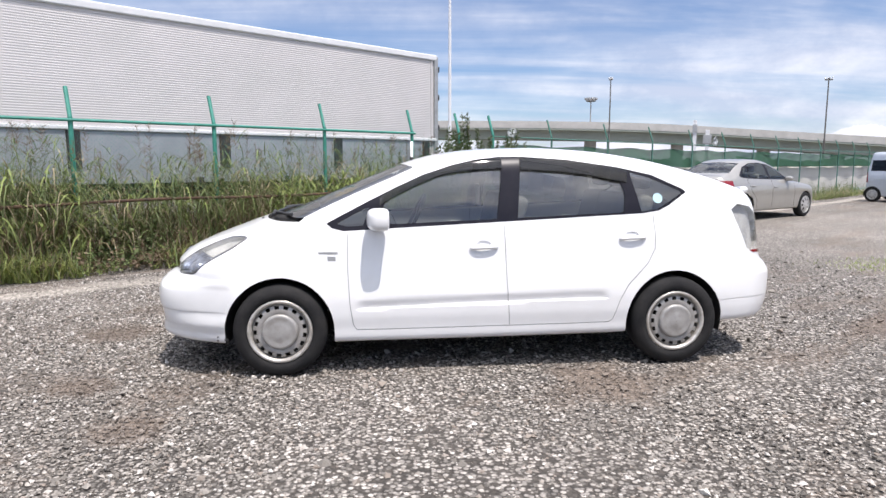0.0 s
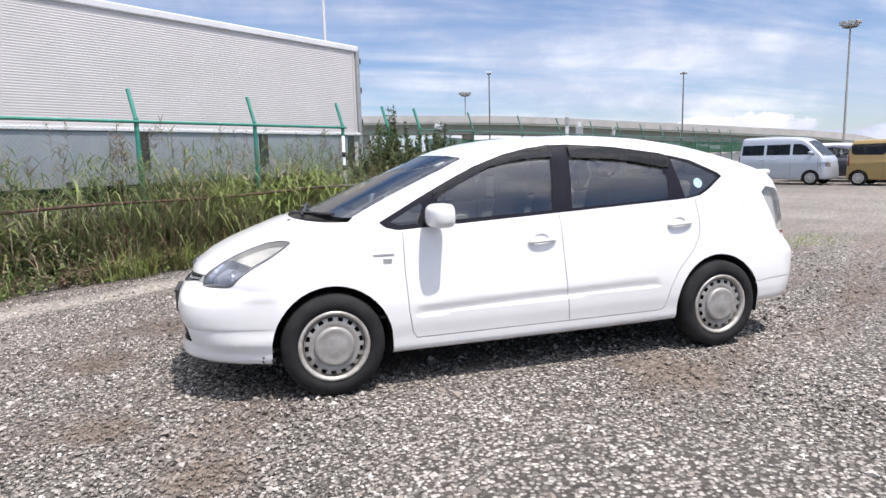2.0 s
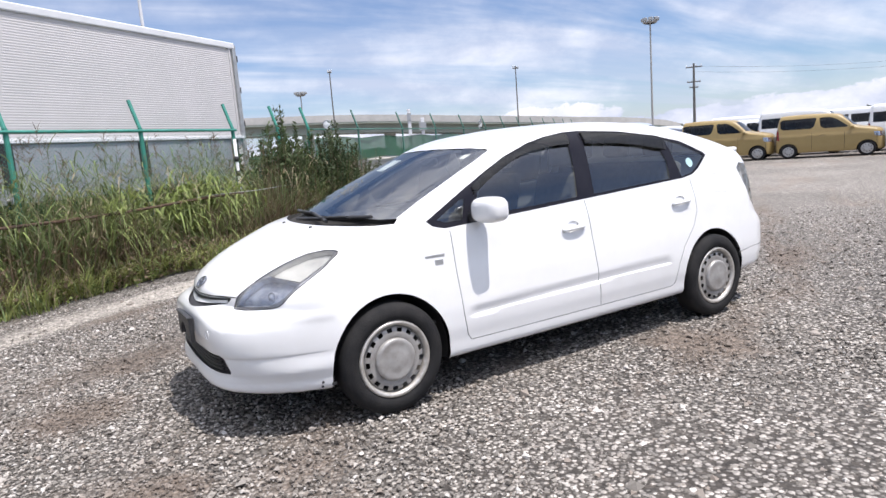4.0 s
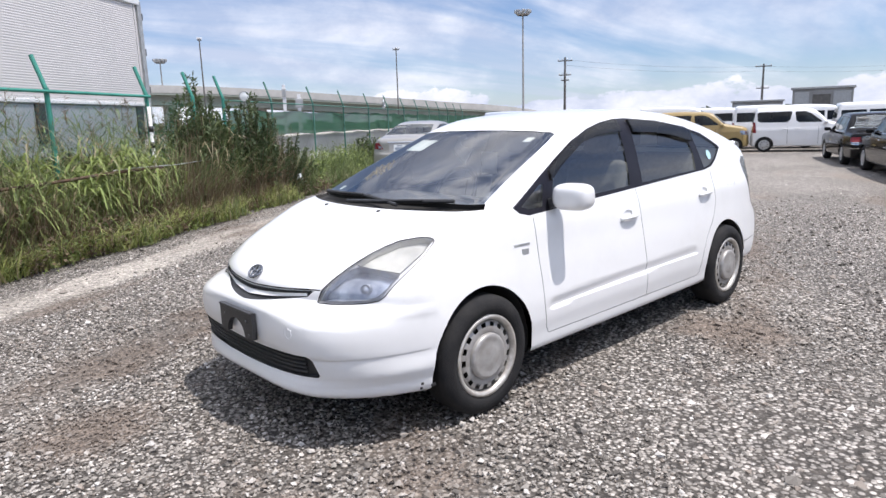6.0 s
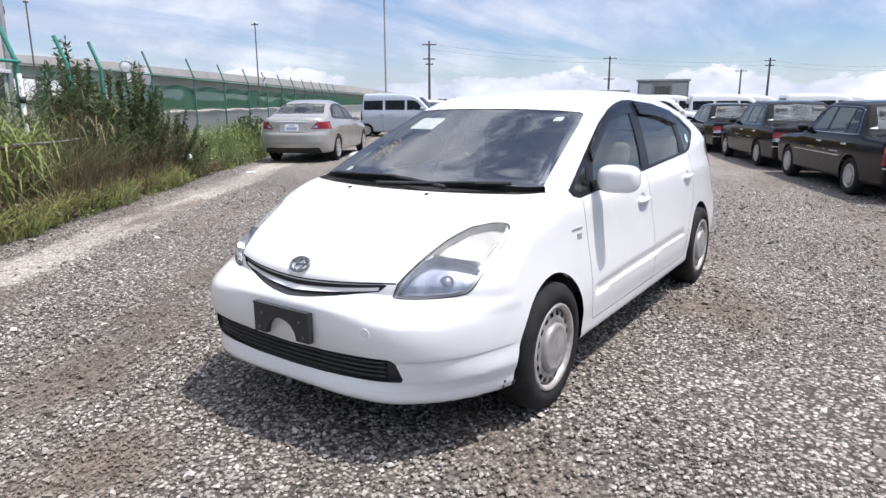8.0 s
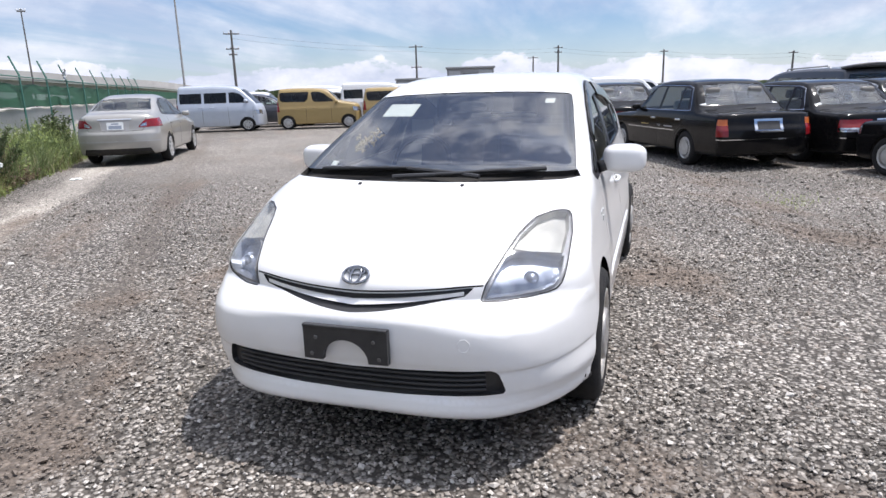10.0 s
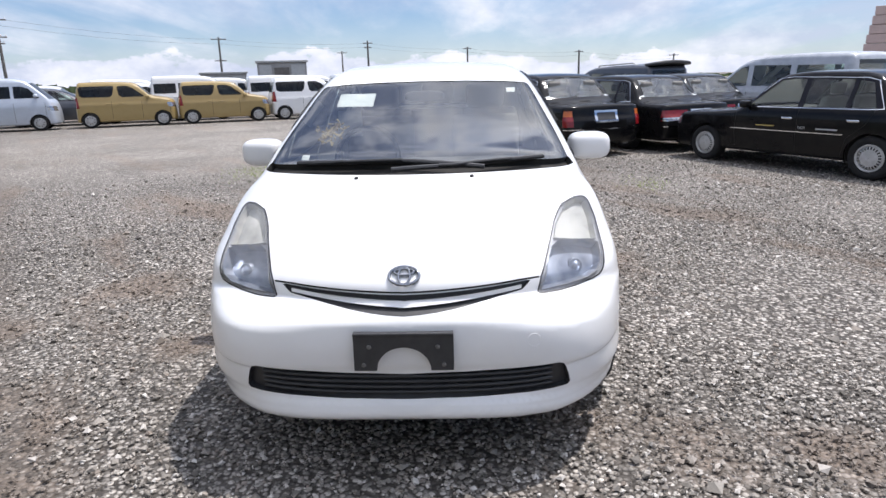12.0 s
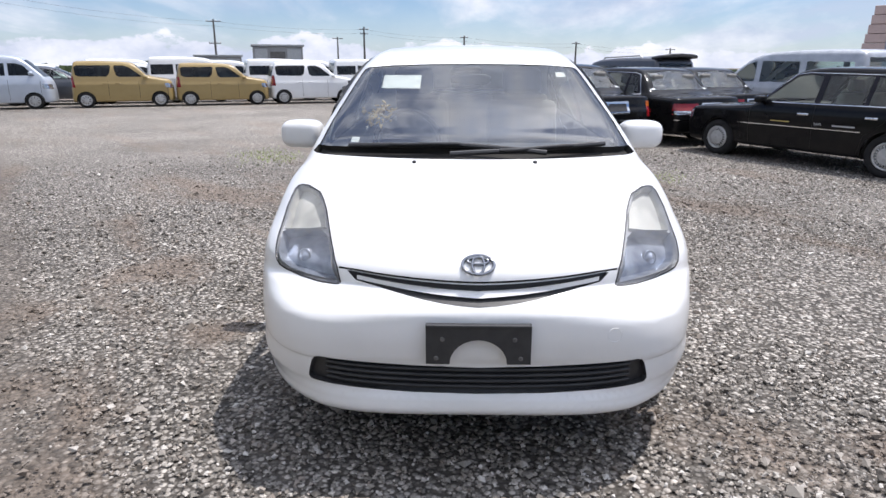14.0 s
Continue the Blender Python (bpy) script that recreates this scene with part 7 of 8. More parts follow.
low_weeds("leafy_weeds", "low leafy green weeds along the verge", GREEN, 4200, -7, 14, 0.0, 0.85, 0.7, 0.05, 41)
low_weeds("fresh_weeds", "small fresh yellow-green weeds at the gravel's edge", BRIGHT, 1300, -7, 24, 0.5, 1.12, 0.30, 0.032, 42)
low_weeds("rank_weeds", "rank yellow-green weeds past the shrubs", BRIGHT, 2600, 9.3, 16.2, -0.1, 0.9, 1.1, 0.05, 44)
low_weeds("withered_weeds", "withered brown leafy weeds among the grass", STALK, 5000, -7, 11, 0.0, 1.0, 0.8, 0.045, 43)


def shrub(name, u, v, h, spread, nb, nl, seed, label, leaf=(0.06, 0.14)):
    """Spiky bush: many rising twigs set with short narrow leaves."""
    r = random.Random(seed)
    e = thing(name, label, "shrub", at=Matrix.Translation(along(u, v, 0)))
    bt = BM()
    P, F = [], []
    for _ in range(nb):
        a = r.uniform(0, 2 * math.pi)
        out = r.uniform(0.15, 1.0) * spread
        top = Vector((math.cos(a) * out, math.sin(a) * out * 0.7, h * r.uniform(0.45, 1.0) * (1.1 - 0.45 * out / spread)))
        base = Vector((math.cos(a) * 0.12 * r.random(), math.sin(a) * 0.12 * r.random(), 0))
        bend = base.lerp(top, 0.55) + Vector((math.cos(a) * 0.12, math.sin(a) * 0.12, -0.05))
        tube(bt, [base, base.lerp(bend, 0.5), bend, top], 0.014, 5, 0.004, False)
        for i in range(nl):
            t = r.uniform(0.25, 1.04)
            q = (base.lerp(bend, t / 0.55) if t < 0.55 else bend.lerp(top, (t - 0.55) / 0.45))
            ax = (top - bend).normalized()
            d = (Vector((r.gauss(0, 1), r.gauss(0, 1), r.gauss(0, 1))).normalized() + ax * 0.7).normalized() * r.uniform(*leaf)
            n = d.cross(Vector((r.gauss(0, 1), r.gauss(0, 1), r.gauss(0, 1)))).normalized() * d.length * r.uniform(0.12, 0.2)
            k = len(P)
            P += [tuple(q), tuple(q + d * 0.45 + n), tuple(q + d), tuple(q + d * 0.45 - n)]
            F.append((k, k + 1, k + 2, k + 3))
    part("branch", bt, STALK, e)
    me = bpy.data.meshes.new("leaves")
    me.from_pydata(P, [], F)
    me.materials.append(SHRUB)
    ob = new("leaves", me)
    ob.parent = e
    return e


shrub("shrub", 7.9, 0.30, 2.2, 1.0, 80, 230, 1, "dark green spiky shrub growing through the fence", (0.045, 0.10))
shrub("shrub", 8.95, 0.38, 1.8, 1.05, 60, 260, 2, "dark green spiky shrub on the verge", (0.04, 0.085))
shrub("shrub", 6.85, 0.10, 2.0, 0.85, 75, 120, 3, "dark leafy shrub by the end of the trailer")
shrub("shrub", 7.4, -0.30, 2.35, 0.8, 60, 120, 8, "dark leafy shrub behind the fence")
shrub("shrub", 15.6, 0.30, 1.25, 0.5, 26, 70, 4, "small dark shrub beside the net fence")

# ---------------------------------------------------------------- distance


def viaduct():
    """Elevated road: long box girder on piers with parapets, coming down to the ground as a ramp."""
    e = thing("viaduct", "long pale elevated highway on piers beyond the fence", "bridge", kind="structure")
    # azimuth from the lot, distance, height of the parapet's top
    pts = [(84, 105, 8.4), (73, 105, 8.2), (64, 108, 7.7), (56, 112, 6.6), (50, 116, 5.7), (46, 120, 5.0), (42, 126, 4.3), (39, 134, 3.4), (37.6, 140, 2.4)]
    c = [Vector((d * math.cos(radians(a)), d * math.sin(radians(a)), h)) for a, d, h in pts]
    C = []
    for i in range(len(c) - 1):
        p0, p1, p2, p3 = c[max(i - 1, 0)], c[i], c[i + 1], c[min(i + 2, len(c) - 1)]
        for k in range(6):
            t = k / 6
            C.append(0.5 * ((2 * p1) + (p2 - p0) * t + (2 * p0 - 5 * p1 + 4 * p2 - p3) * t * t + (3 * p1 - p0 - 3 * p2 + p3) * t ** 3))
    C.append(c[-1])

    def strip(name, prof, k, lab=""):
        bm = BM()
        rows = []
        for i, p in enumerate(C):
            d = C[min(i + 1, len(C) - 1)] - C[max(i - 1, 0)]
            n = Vector((d.y, -d.x, 0)).normalized()
            if n.dot(p) > 0:
                n = -n
            rows.append([bm.verts.new(p + n * a + Vector((0, 0, b))) for a, b in prof])
        for a, b in zip(rows, rows[1:]):
            for j in range(len(prof)):
                j2 = (j + 1) % len(prof)
                bm.faces.new((a[j], b[j], b[j2], a[j2]))
        bm.faces.new(rows[0])
        bm.faces.new(rows[-1])
        bmesh.ops.recalc_face_normals(bm, faces=bm.faces)
        part(name, bm, k, e, lab)
    strip("parapet", [(0, 0), (-0.25, 0), (-0.25, -1.1), (0, -1.1)], M["concrete"], "pale concrete parapet")
    strip("deck", [(-0.05, -1.1), (-9, -1.1), (-9, -1.4), (-0.05, -1.4)], M["girder"])
    strip("girder", [(-1.2, -1.4), (-8, -1.4), (-8, -2.9), (-1.2, -2.9)], M["girder"], "beige box girder")
    for i in range(3, len(C) - 14, 5):
        p = C[i]
        n = Vector((-p.x, -p.y, 0)).normalized()
        q = p - n * 4.5
        bm = BM()
        tube(bm, [(q.x, q.y, 0), (q.x, q.y, p.z - 2.8)], 1.0, 16)
        part("pier", bm, M["concrete"], e)
    return e


viaduct()


def polar(az, d, eye=(-1.5, -2.8)):
    return Vector((eye[0] + d * math.cos(radians(az)), eye[1] + d * math.sin(radians(az)), 0))


def utility_pole(xy, h, arms=(), r=0.16, k="darkpole", label="weathered utility pole with cross-arms", name="utility_pole"):
    p = Vector((*xy, 0))
    e = thing(name, label, "pole", at=Matrix.Translation(p) @ Matrix.Rotation(math.atan2(xy[1], xy[0]) + math.pi / 2, 4, "Z"))
    part("shaft", tube(BM(), [(0, 0, 0), (0, 0, h * 0.5), (0, 0, h)], r, 12, r * 0.62), M[k], e)
    for z, w in arms:
        part("crossarm", box(BM(), (-w / 2, -0.06, h - z - 0.06), (w / 2, 0.06, h - z + 0.06), 0.01), M[k], e)
        for s in (-0.45, -0.15, 0.15, 0.45):
            bm = BM()
            lathe(bm, [(0.01, 0), (0.06, 0.02), (0.04, 0.1), (0.06, 0.14), (0.01, 0.2)], "z", 8, Matrix.Translation((s * w, 0, h - z + 0.06)))
            part("insulator", bm, M["polewhite"], e)
    return e


utility_pole((24.8, 59.4), 9.9, [(0.2, 0.4)], 0.085)
utility_pole((44.9, 54.8), 9.6, [(0.2, 0.7)], 0.085)
utility_pole((61.7, 44.5), 8.4, [(0.4, 1.7), (2.0, 1.4), (2.6, 0.9)], 0.17)
utility_pole((92.0, 34.0), 7.9, [(0.3, 2.0), (3.2, 1.6)], 0.18)
utility_pole((137.5, 24.8), 7.5, [(0.3, 2.2)], 0.2)
utility_pole((108.3, 15.3), 7.8, [(0.4, 1.5), (1.1, 1.2)], 0.2)
utility_pole((117.1, -1.1), 6.8, [(0.3, 1.4)], 0.2)
utility_pole((115.4, -20.4), 5.7, [(0.3, 1.4)], 0.2)
utility_pole((131.0, -41.5), 5.1, [(0.3, 1.8)], 0.2)
utility_pole((11.5, 83.2), 36.0, (), 0.24, "polewhite", "tall white steel pole behind the trailer", "steel_pole")


def white_post(x, y, h, w, cap):
    """White steel post of a road sign seen edge-on below the elevated road."""
    e = thing("sign_post", "white steel sign post standing in front of the elevated road", "post", "white sign posts", at=Matrix.Translation((x, y, 0)) @ Matrix.Rotation(math.atan2(y, x), 4, "Z"))
    part("shaft", box(BM(), (-0.12, -w / 2, 0), (0.12, w / 2, h), 0.03), M["polewhite"], e)
    part("head", box(BM(), (-0.2, -w / 2 - cap, h - 1.5), (0.2, w / 2 + cap, h - 0.5), 0.04), M["galv"], e, "grey box on the post")


white_post(39.5, 70.2, 6.5, 0.42, 0.05)
white_post(37.4, 63.3, 5.0, 0.40, 0.22)


def caught_sheet():
    """Crumpled plastic sheet hanging over the fence's top."""
    r = random.Random(17)
    bm = BM()
    V = [[bm.verts.new((0.17 * (i / 4 - 1) * (0.6 + 0.4 * math.sin(j)) + r.uniform(-0.03, 0.03), r.uniform(-0.05, 0.05), 0.055 * j + r.uniform(-0.03, 0.03))) for j in range(6)] for i in range(9)]
    for a, b in zip(V, V[1:]):
        for j in range(5):
            bm.faces.new((a[j], b[j], b[j + 1], a[j + 1]))
    bmesh.ops.solidify(bm, geom=bm.faces[:], thickness=0.006)
    ob = link_mesh("plastic_sheet", bm, M["paper"])
    ob.matrix_basis = Matrix.Translation((11.4, 14.48, 1.93)) @ Matrix.Rotation(radians(FENCE_AZ), 4, "Z")
    tagged(ob, "crumpled white plastic sheet caught on the fence top", "plastic sheet")


caught_sheet()


def floodlight(xy, h, s=1.0):
    p = Vector((*xy, 0))
    e = thing("floodlight_mast", "tall pale floodlight mast with a ring of lamps", "mast", at=Matrix.Translation(p))
    part("shaft", tube(BM(), [(0, 0, 0), (0, 0, h * 0.5), (0, 0, h)], 0.25 * s, 12, 0.15 * s), M["pole"], e)
    part("lamp_ring", lathe(BM(), [(1.2 * s, 0), (1.5 * s, 0.15), (1.5 * s, 0.3), (0.2, 0.3)], "z", 16, Matrix.Translation((0, 0, h - 1.2 * s))), M["pole"], e)
    for i in range(8):
        a = i * math.pi / 4
        m = Matrix.Translation((1.6 * s * math.cos(a), 1.6 * s * math.sin(a), h - 0.35 * s)) @ Matrix.Rotation(a, 4, "Z")
        part("lamp", box(BM(), (-0.3 * s, -0.45 * s, -0.3 * s), (0.3 * s, 0.45 * s, 0.3 * s), 0.05, m), M["galv"], e)
    return e


floodlight((85.8, 71.1), 19.4, 0.75)
floodlight((47.0, 129.6), 15.0, 0.7)


def box_on_lot(az, d, w, dep, z0, z1, name, label, k):
    p = polar(az, d)
    e = thing(name, label, "building", at=Matrix.Translation(p) @ Matrix.Rotation(radians(az + 90), 4, "Z"))
    part("wall", box(BM(), (-w / 2, -dep, 0), (w / 2, 0, z1), 0.05), M[k], e)
    for a, b in ((-0.46, -0.18), (0.22, 0.46)):
        part("wall_panel", box(BM(), (w * a, -0.02, 0.2), (w * b, 0.06, z1 - 0.25), 0.02), M["galv"], e, "pale flush wall panel")
    part("door", box(BM(), (-w * 0.14, -0.02, 0), (w * 0.16, 0.05, z1 - 0.5), 0.02), M["darkpole"], e, "dark sliding door")
    part("roof", box(BM(), (-w / 2 - 0.15, -dep - 0.15, z1), (w / 2 + 0.15, 0.15, z1 + 0.2), 0.03), M["galv"], e)
    return e


box_on_lot(17.4, 70, 4.9, 3, 0, 3.45, "storage_building", "plain grey box-like storage building beyond the parked cars", "boxgrey")
box_on_lot(21.8, 80, 5.0, 3, 0, 2.6, "storage_building", "low grey box-like shed beyond the parked cars", "boxgrey")


# ---------------------------------------------------------------- net fence and wall beyond the shrub


def net_fence():
    k = bpy.data.materials.new("green_shade_net")
    k.use_nodes = True
    nt = k.node_tree
    nt.nodes.clear()
    N, L = nt.nodes.new, nt.links.new
    out, mx, tr, df = N("ShaderNodeOutputMaterial"), N("ShaderNodeMixShader"), N("ShaderNodeBsdfTransparent"), N("ShaderNodeBsdfDiffuse")
    co, n = N("ShaderNodeTexCoord"), N("ShaderNodeTexNoise")
    n.inputs["Scale"].default_value = 1.6
    L(co.outputs["Object"], n.inputs["Vector"])
    mr = N("ShaderNodeMapRange")
    mr.inputs[3].default_value, mr.inputs[4].default_value = 0.80, 0.96
    L(n.outputs["Fac"], mr.inputs[0])
    df.inputs[0].default_value = (0.055, 0.125, 0.085, 1)
    L(mr.outputs[0], mx.inputs[0])
    L(tr.outputs[0], mx.inputs[1])
    L(df.outputs[0], mx.inputs[2])
    L(mx.outputs[0], out.inputs["Surface"])
    bm = BM()
    us = np.linspace(8.4, 60, 180)
    cols = []
    for u in us:
        cols.append([bm.verts.new(along(u, -0.05 + 0.03 * math.sin(u * 3.1 + z * 2), z + 0.02 * math.sin(u * 2.9))) for z in np.linspace(1.27, 1.78, 6)])
    for a, b in zip(cols, cols[1:]):
        for i in range(5):
            bm.faces.new((a[i], b[i], b[i + 1], a[i + 1]))
    tagged(link_mesh("shade_net", bm, k), "dark green shade net stretched along the fence", "net", kind="structure")
    bm = BM()
    a, b = along(8.4, -0.35, 0), along(60, -0.35, 0)
    m = Matrix.Translation(a) @ Matrix.Rotation(radians(FENCE_AZ), 4, "Z")
    box(bm, (0, -0.1, 0), (52, 0.1, 1.25), 0.02, m)
    tagged(link_mesh("low_wall", bm, M["concrete"]), "low pale concrete wall below the net", "wall", kind="structure")


net_fence()


def chain_link():
    """Diamond wire mesh of the fence in front of the trailer."""
    bm = BM()
    P, F = [], []
    s, z0, z1, u0, u1 = 0.056, 0.1, 1.9, -6.0, 7.0
    H = z1 - z0
    n = int((u1 - u0 + H) / s)
    for i in range(n):
        for sg in (1, -1):
            a = u0 - H + i * s
            p = (a, z0) if sg > 0 else (a, z1)
            q = (a + H, z1) if sg > 0 else (a + H, z0)
            w = 0.001
            k = len(P)
            for (u, z) in (p, q):
                for du, dv in ((w, 0), (-w, w), (-w, -w)):
                    P.append(tuple(along(u + du, dv - 0.02, z)))
            for j in range(3):
                F.append((k + j, k + (j + 1) % 3, k + 3 + (j + 1) % 3, k + 3 + j))
    me = bpy.data.meshes.new("chain_link")
    me.from_pydata(P, [], F)
    me.materials.append(M["green"])
    tagged(new("chain_link", me), "fine green diamond wire mesh between the posts", "mesh", kind="stuff")


chain_link()


def treeline():
    """Far low woods and hedges on the horizon."""
    r = random.Random(9)
    P, F = [], []
    for i in range(2600):
        a = r.uniform(-45, 100)
        d = r.uniform(230, 330)
        h = (1.0 if a > 14 else 0.45) * (2.6 + 1.9 * noise.noise((a * 0.22, 0.3, 1)) + 1.2 * noise.noise((a * 1.3, 0.3, 4))) * r.uniform(0.5, 1.15)
        c = polar(a, d)
        w = r.uniform(2.5, 7)
        k = len(P)
        t = Vector((-math.sin(radians(a)), math.cos(radians(a)), 0))
        for j in range(7):
            u = j / 6 * 2 - 1
            P.append(tuple(c + t * u * w / 2 + Vector((0, 0, -0.3))))
            P.append(tuple(c + t * u * w / 2 * 0.9 + Vector((0, 0, max(0.4, h * (1 - u * u * 0.6) * r.uniform(0.8, 1.15)))) + Vector((r.uniform(-1.5, 1.5), r.uniform(-1.5, 1.5), 0))))
        for j in range(6):
            F.append((k + 2 * j, k + 2 * j + 2, k + 2 * j + 3, k + 2 * j + 1))
    me = bpy.data.meshes.new("far_trees")
    me.from_pydata(P, [], F)
    me.materials.append(SHRUB)
    tagged(new("far_trees", me), "low dark line of trees on the horizon", "trees", kind="stuff")


treeline()


def cables():
    """Sagging wires from pole to pole."""
    P = [Vector(p) for p in ((61.7, 44.5, 8.1), (92, 34, 7.6), (108.3, 15.3, 7.4), (117.1, -1.1, 6.5), (115.4, -20.4, 5.4), (131, -41.5, 4.8))]
    for dz in (0.0, -0.6):
        for a, b in zip(P, P[1:]):
            pts = [a.lerp(b, t) + Vector((0, 0, dz - 1.2 * 4 * t * (1 - t) * 0.35)) for t in np.linspace(0, 1, 9)]
            tagged(link_mesh("power_cable", tube(BM(), pts, 0.009, 5), M["trim"]), "thin black power cable strung between poles", "cable", "power cables")


cables()


def clad_building():
    """Large blue-grey hall with a stepped tiled corner, at the end of the lot."""
    m = Matrix.Translation((44.0, -27.9, 0)) @ Matrix.Rotation(radians(-124), 4, "Z")
    e = thing("hall_building", "large blue-grey clad hall with a pink tiled corner", "building", at=m)
    part("wall", box(BM(), (0.8, 0, 0), (34, 18, 5.3), 0.05), M["cladding"], e)
    part("roof_edge", box(BM(), (0.7, -0.15, 5.3), (34.1, 18.1, 5.45), 0.03), M["galv"], e)
    for i in range(9):
        z = i * 0.6
        part("tile", box(BM(), (-0.9 + 0.105 * i, -0.12, z), (0.85, 0.8, z + 0.57), 0.03), M["pinktile"], e, "pink corner tile")
    for i in range(8):
        part("vent_window", box(BM(), (3.0 + i * 1.9, -0.05, 4.4), (4.2 + i * 1.9, 0.02, 4.7), 0.02), M["under"], e, "dark slit window")
    return e


clad_building()


def weed(x, y, n, r0, seed):
    rr = random.Random(seed)
    blades("weed_patch", "thin yellow-green weeds growing in the gravel", BRIGHT, rr, n, lambda r: Vector((x + r.gauss(0, r0), y + r.gauss(0, r0 * 0.6), -0.01)), lambda r, p: r.uniform(0.02, 0.07), 0.004, (0.1, 0.9), (0.1, 0.6), 3)


weed(7.75, 3.25, 240, 0.38, 1)
weed(7.28, 2.8, 190, 0.32, 2)
weed(5.6, -2.6, 150, 0.28, 3)


# ---------------------------------------------------------------- loose stones


def stones():
    """Angular gravel chips lying on the ground where the lot is seen from close by."""
    g = np.random.default_rng(7)
    way = np.array([(0.6, -5.1), (-0.5, -4.5), (-1.4, -3.9), (-2.1, -3.0), (-2.6, -2.2), (-2.85, -1.1), (-2.95, 0.1)])
    n, far = 900000, 320000
    xy = np.concatenate([np.stack([g.uniform(-8.5, 7.5, n), g.uniform(-10.5, 5.5, n)], -1), np.stack([g.uniform(-9, 17, far), g.uniform(-14, 12, far)], -1)])
    out = np.arange(n + far) >= n
    n += far
    d = np.min(np.linalg.norm(xy[:, None] - way[None], axis=-1), axis=1)
    ahead = (xy[:, 0] + 2.2) * 0.6 + (xy[:, 1] + 3.2) * 0.8
    keep = g.random(n) < np.clip(1.12 - d / 4.2, 0.0, 0.92) * np.clip(1.0 + ahead / 2.5, 0.0, 1.0)
    keep = np.where(out, (g.random(n) < np.clip(d / 3.0 - 0.6, 0.0, 1.0)) & (g.random(n) < np.clip((11.5 - d) / 8, 0.0, 1.0) * np.clip(1.0 + ahead / 3.0, 0.0, 1.0)), keep)
    # barer worn strips along the lane by the verge
    u = (xy[:, 0] + 3.33) * FD.x + (xy[:, 1] - 4.19) * FD.y
    v = (xy[:, 0] + 3.33) * FN.x + (xy[:, 1] - 4.19) * FN.y
    keep &= (v > 1.15) & ~((g.random(n) < 0.88) & (np.abs(v - 1.77) < 0.30 + 0.08 * np.sin(u * 1.3))) & ~((g.random(n) < 0.5) & (np.abs(v - 3.53) < 0.13 + 0.06 * np.sin(u * 2.1)))
    xy, out = xy[keep], out[keep]
    n = len(xy)
    size = np.exp(g.normal(math.log(0.0063), 0.42, n)).clip(0.004, 0.022) * np.where(out, 1.35, 1.0)
    size = np.where(g.random(n) < 0.0006, g.uniform(0.015, 0.021, n), size)
    base = np.array([(1, 0, 0), (-1, 0, 0), (0, 1, 0), (0, -1, 0), (0, 0, 1), (0, 0, -1)], float)
    tri = np.array([(0, 2, 4), (2, 1, 4), (1, 3, 4), (3, 0, 4), (2, 0, 5), (1, 2, 5), (3, 1, 5), (0, 3, 5)])
    V = base[None] * g.uniform(0.8, 1.25, (n, 6, 1)) + g.normal(0, 0.2, (n, 6, 3))
    # tumbled about a level axis, so that edges and faces lie uppermost as often as corners
    ta = g.uniform(0, math.pi, n)
    tc, ts = np.cos(ta)[:, None], np.sin(ta)[:, None]
    V = np.stack([V[..., 0], V[..., 1] * tc - V[..., 2] * ts, V[..., 1] * ts + V[..., 2] * tc], -1)
    V *= size[:, None, None] * np.array((1.12, 0.98, 0.76))
    a = g.uniform(0, 2 * math.pi, n)
    c, s = np.cos(a)[:, None], np.sin(a)[:, None]
    X = V[..., 0] * c - V[..., 1] * s + xy[:, :1]
    Y = V[..., 0] * s + V[..., 1] * c + xy[:, 1:]
    Z = V[..., 2] + (size * 0.30)[:, None] - 0.009
    P = np.stack([X, Y, Z], -1).reshape(-1, 3)
    F = (tri[None] + 6 * np.arange(n)[:, None, None]).reshape(-1)
    me = bpy.data.meshes.new("gravel_stones")
    me.vertices.add(len(P))
    me.vertices.foreach_set("co", P.ravel().astype(np.float32))
    me.loops.add(len(F))
    me.loops.foreach_set("vertex_index", F.astype(np.int32))
    me.polygons.add(n * 8)
    me.polygons.foreach_set("loop_start", np.arange(0, n * 24, 3, dtype=np.int32))
    me.update(calc_edges=True)
    me.shade_flat()
    k = bpy.data.materials.new("gravel_chips")
    k.use_nodes = True
    nt = k.node_tree
    b = nt.nodes["Principled BSDF"]
    N, L = nt.nodes.new, nt.links.new
    b.inputs["Roughness"].default_value = 0.85
    geo, ramp = N("ShaderNodeNewGeometry"), N("ShaderNodeValToRGB")
    el = ramp.color_ramp.elements
    el[0].position, el[0].color = 0.0, (0.065, 0.058, 0.050, 1)
    el[1].position, el[1].color = 1.0, (0.56, 0.53, 0.49, 1)
    for p, col in ((0.25, (0.165, 0.150, 0.130, 1)), (0.55, (0.28, 0.257, 0.226, 1)), (0.70, (0.225, 0.188, 0.155, 1)), (0.85, (0.40, 0.37, 0.33, 1))):
        q = el.new(p)
        q.color = col
    L(geo.outputs["Random Per Island"], ramp.inputs[0])
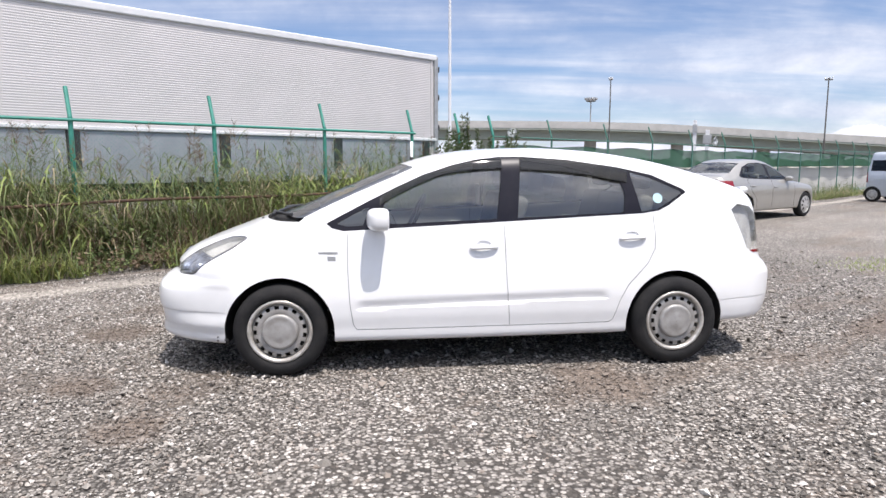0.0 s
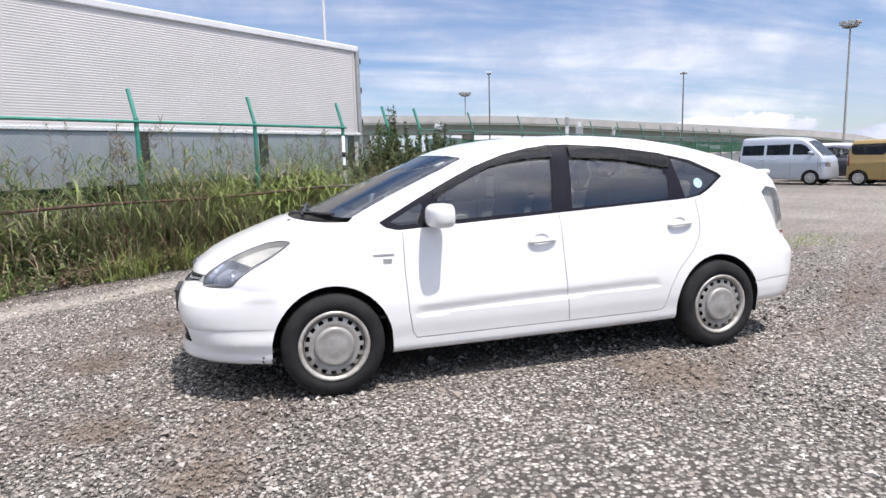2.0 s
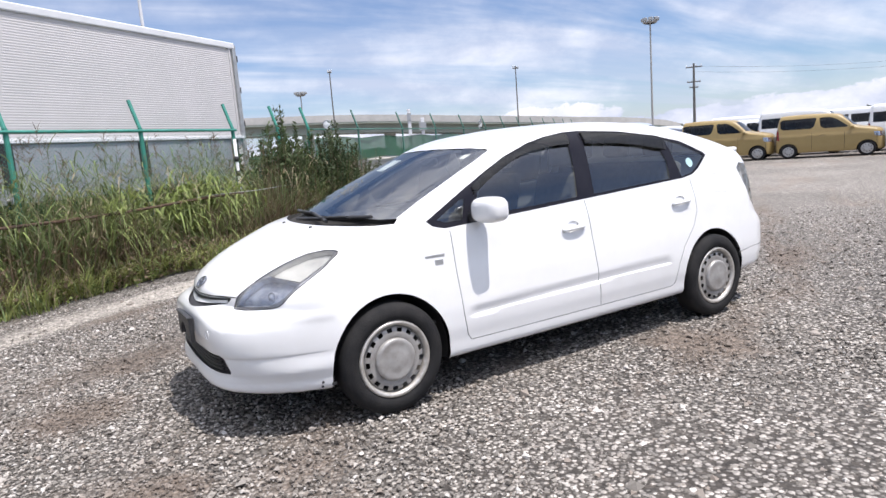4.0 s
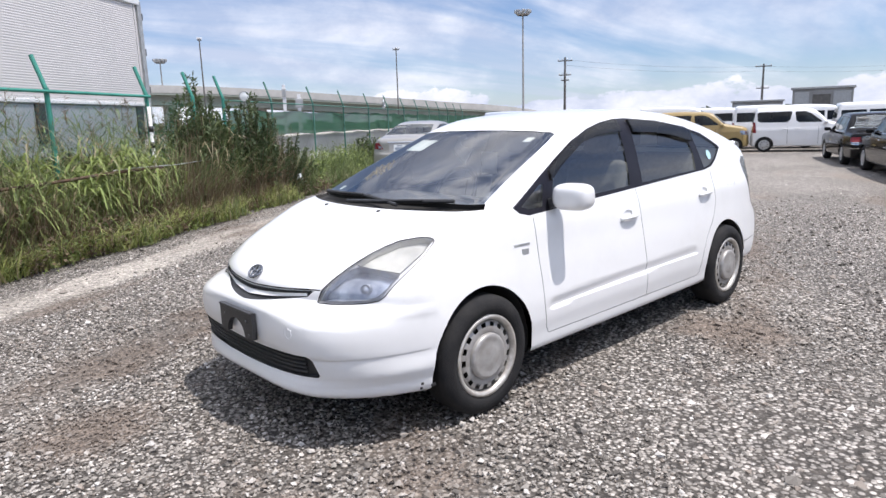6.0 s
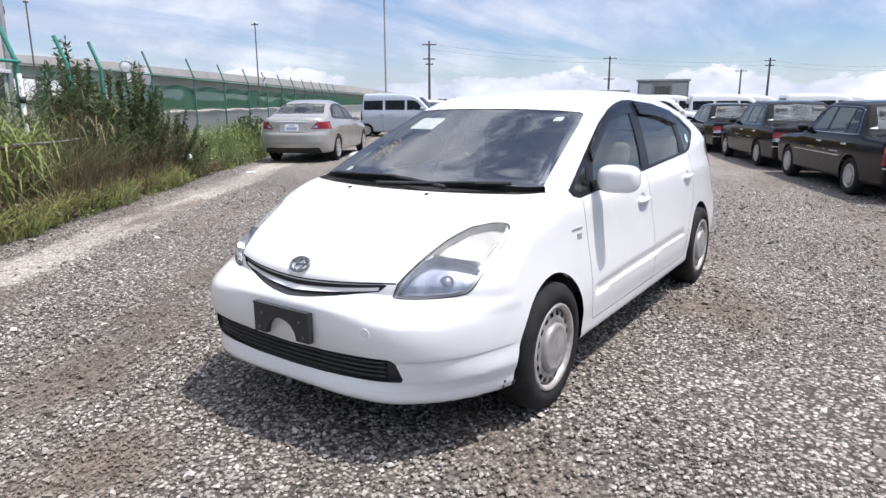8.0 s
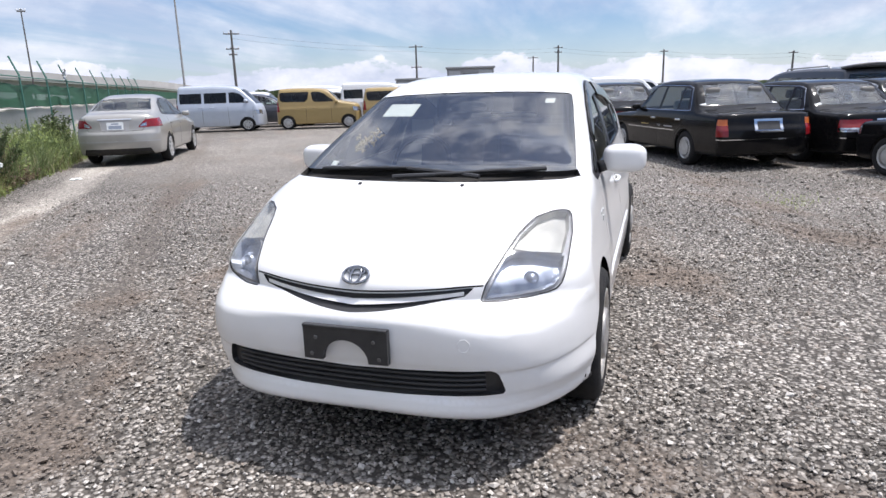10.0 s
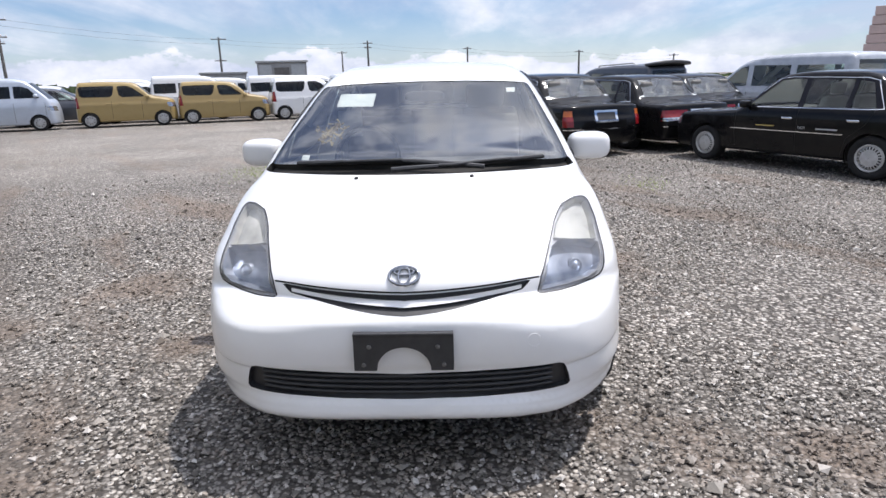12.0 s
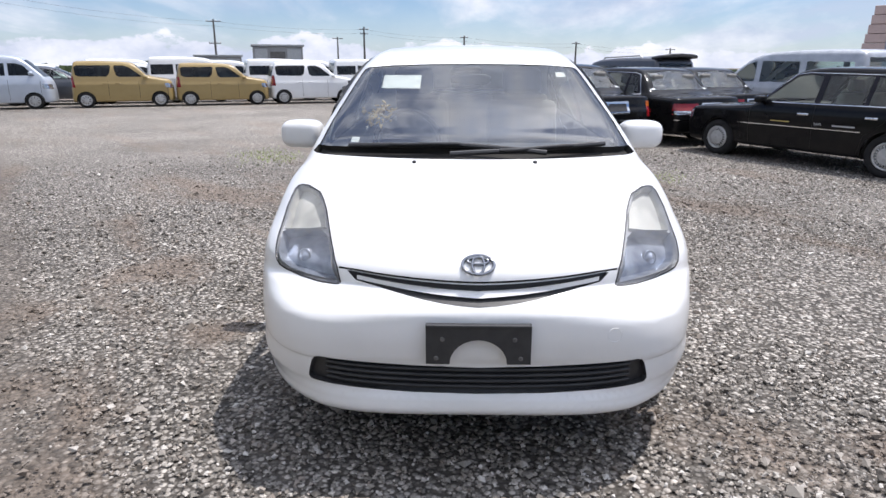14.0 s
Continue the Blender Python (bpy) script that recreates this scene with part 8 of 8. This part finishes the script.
    co, nz, hs, mr = N("ShaderNodeTexCoord"), N("ShaderNodeTexNoise"), N("ShaderNodeHueSaturation"), N("ShaderNodeMapRange")
    nz.inputs["Scale"].default_value, nz.inputs["Detail"].default_value = 180, 4
    L(co.outputs["Object"], nz.inputs["Vector"])
    mr.inputs[3].default_value, mr.inputs[4].default_value = 0.7, 1.3
    L(nz.outputs["Fac"], mr.inputs[0])
    L(mr.outputs[0], hs.inputs["Value"])
    L(ramp.outputs[0], hs.inputs["Color"])
    # earth clinging to the stones in patches
    mp, sp, n4, r4, er = N("ShaderNodeMapping"), N("ShaderNodeMapping"), N("ShaderNodeTexNoise"), N("ShaderNodeMapRange"), N("ShaderNodeMix")
    mp.inputs["Rotation"].default_value = (0, 0, radians(-FENCE_AZ))
    sp.inputs["Scale"].default_value = (0.30, 1.0, 1.0)
    n4.inputs["Scale"].default_value, n4.inputs["Detail"].default_value, n4.inputs["Roughness"].default_value = 0.9, 7, 0.65
    r4.inputs[1].default_value, r4.inputs[2].default_value, r4.inputs[4].default_value = 0.52, 0.63, 0.75
    er.data_type = "RGBA"
    er.inputs["B"].default_value = (0.155, 0.123, 0.098, 1)
    L(co.outputs["Object"], mp.inputs[0])
    L(mp.outputs[0], sp.inputs[0])
    L(sp.outputs[0], n4.inputs["Vector"])
    L(n4.outputs["Fac"], r4.inputs[0])
    n6, mm = N("ShaderNodeTexNoise"), N("ShaderNodeMath")
    n6.inputs["Scale"].default_value, n6.inputs["Detail"].default_value, n6.inputs["Roughness"].default_value = 2.6, 8, 0.7
    L(co.outputs["Object"], n6.inputs["Vector"])
    mm.operation = "MAXIMUM"
    L(r4.outputs[0], mm.inputs[0])
    L(earth_spots(N, L, co.outputs["Object"], n6.outputs["Fac"]), mm.inputs[1])
    L(mm.outputs[0], er.inputs["Factor"])
    L(hs.outputs[0], er.inputs["A"])
    L(er.outputs["Result"], b.inputs["Base Color"])
    me.materials.append(k)
    tagged(new("gravel_stones", me), "loose angular grey gravel stones on the lot", "gravel", kind="stuff")


stones()
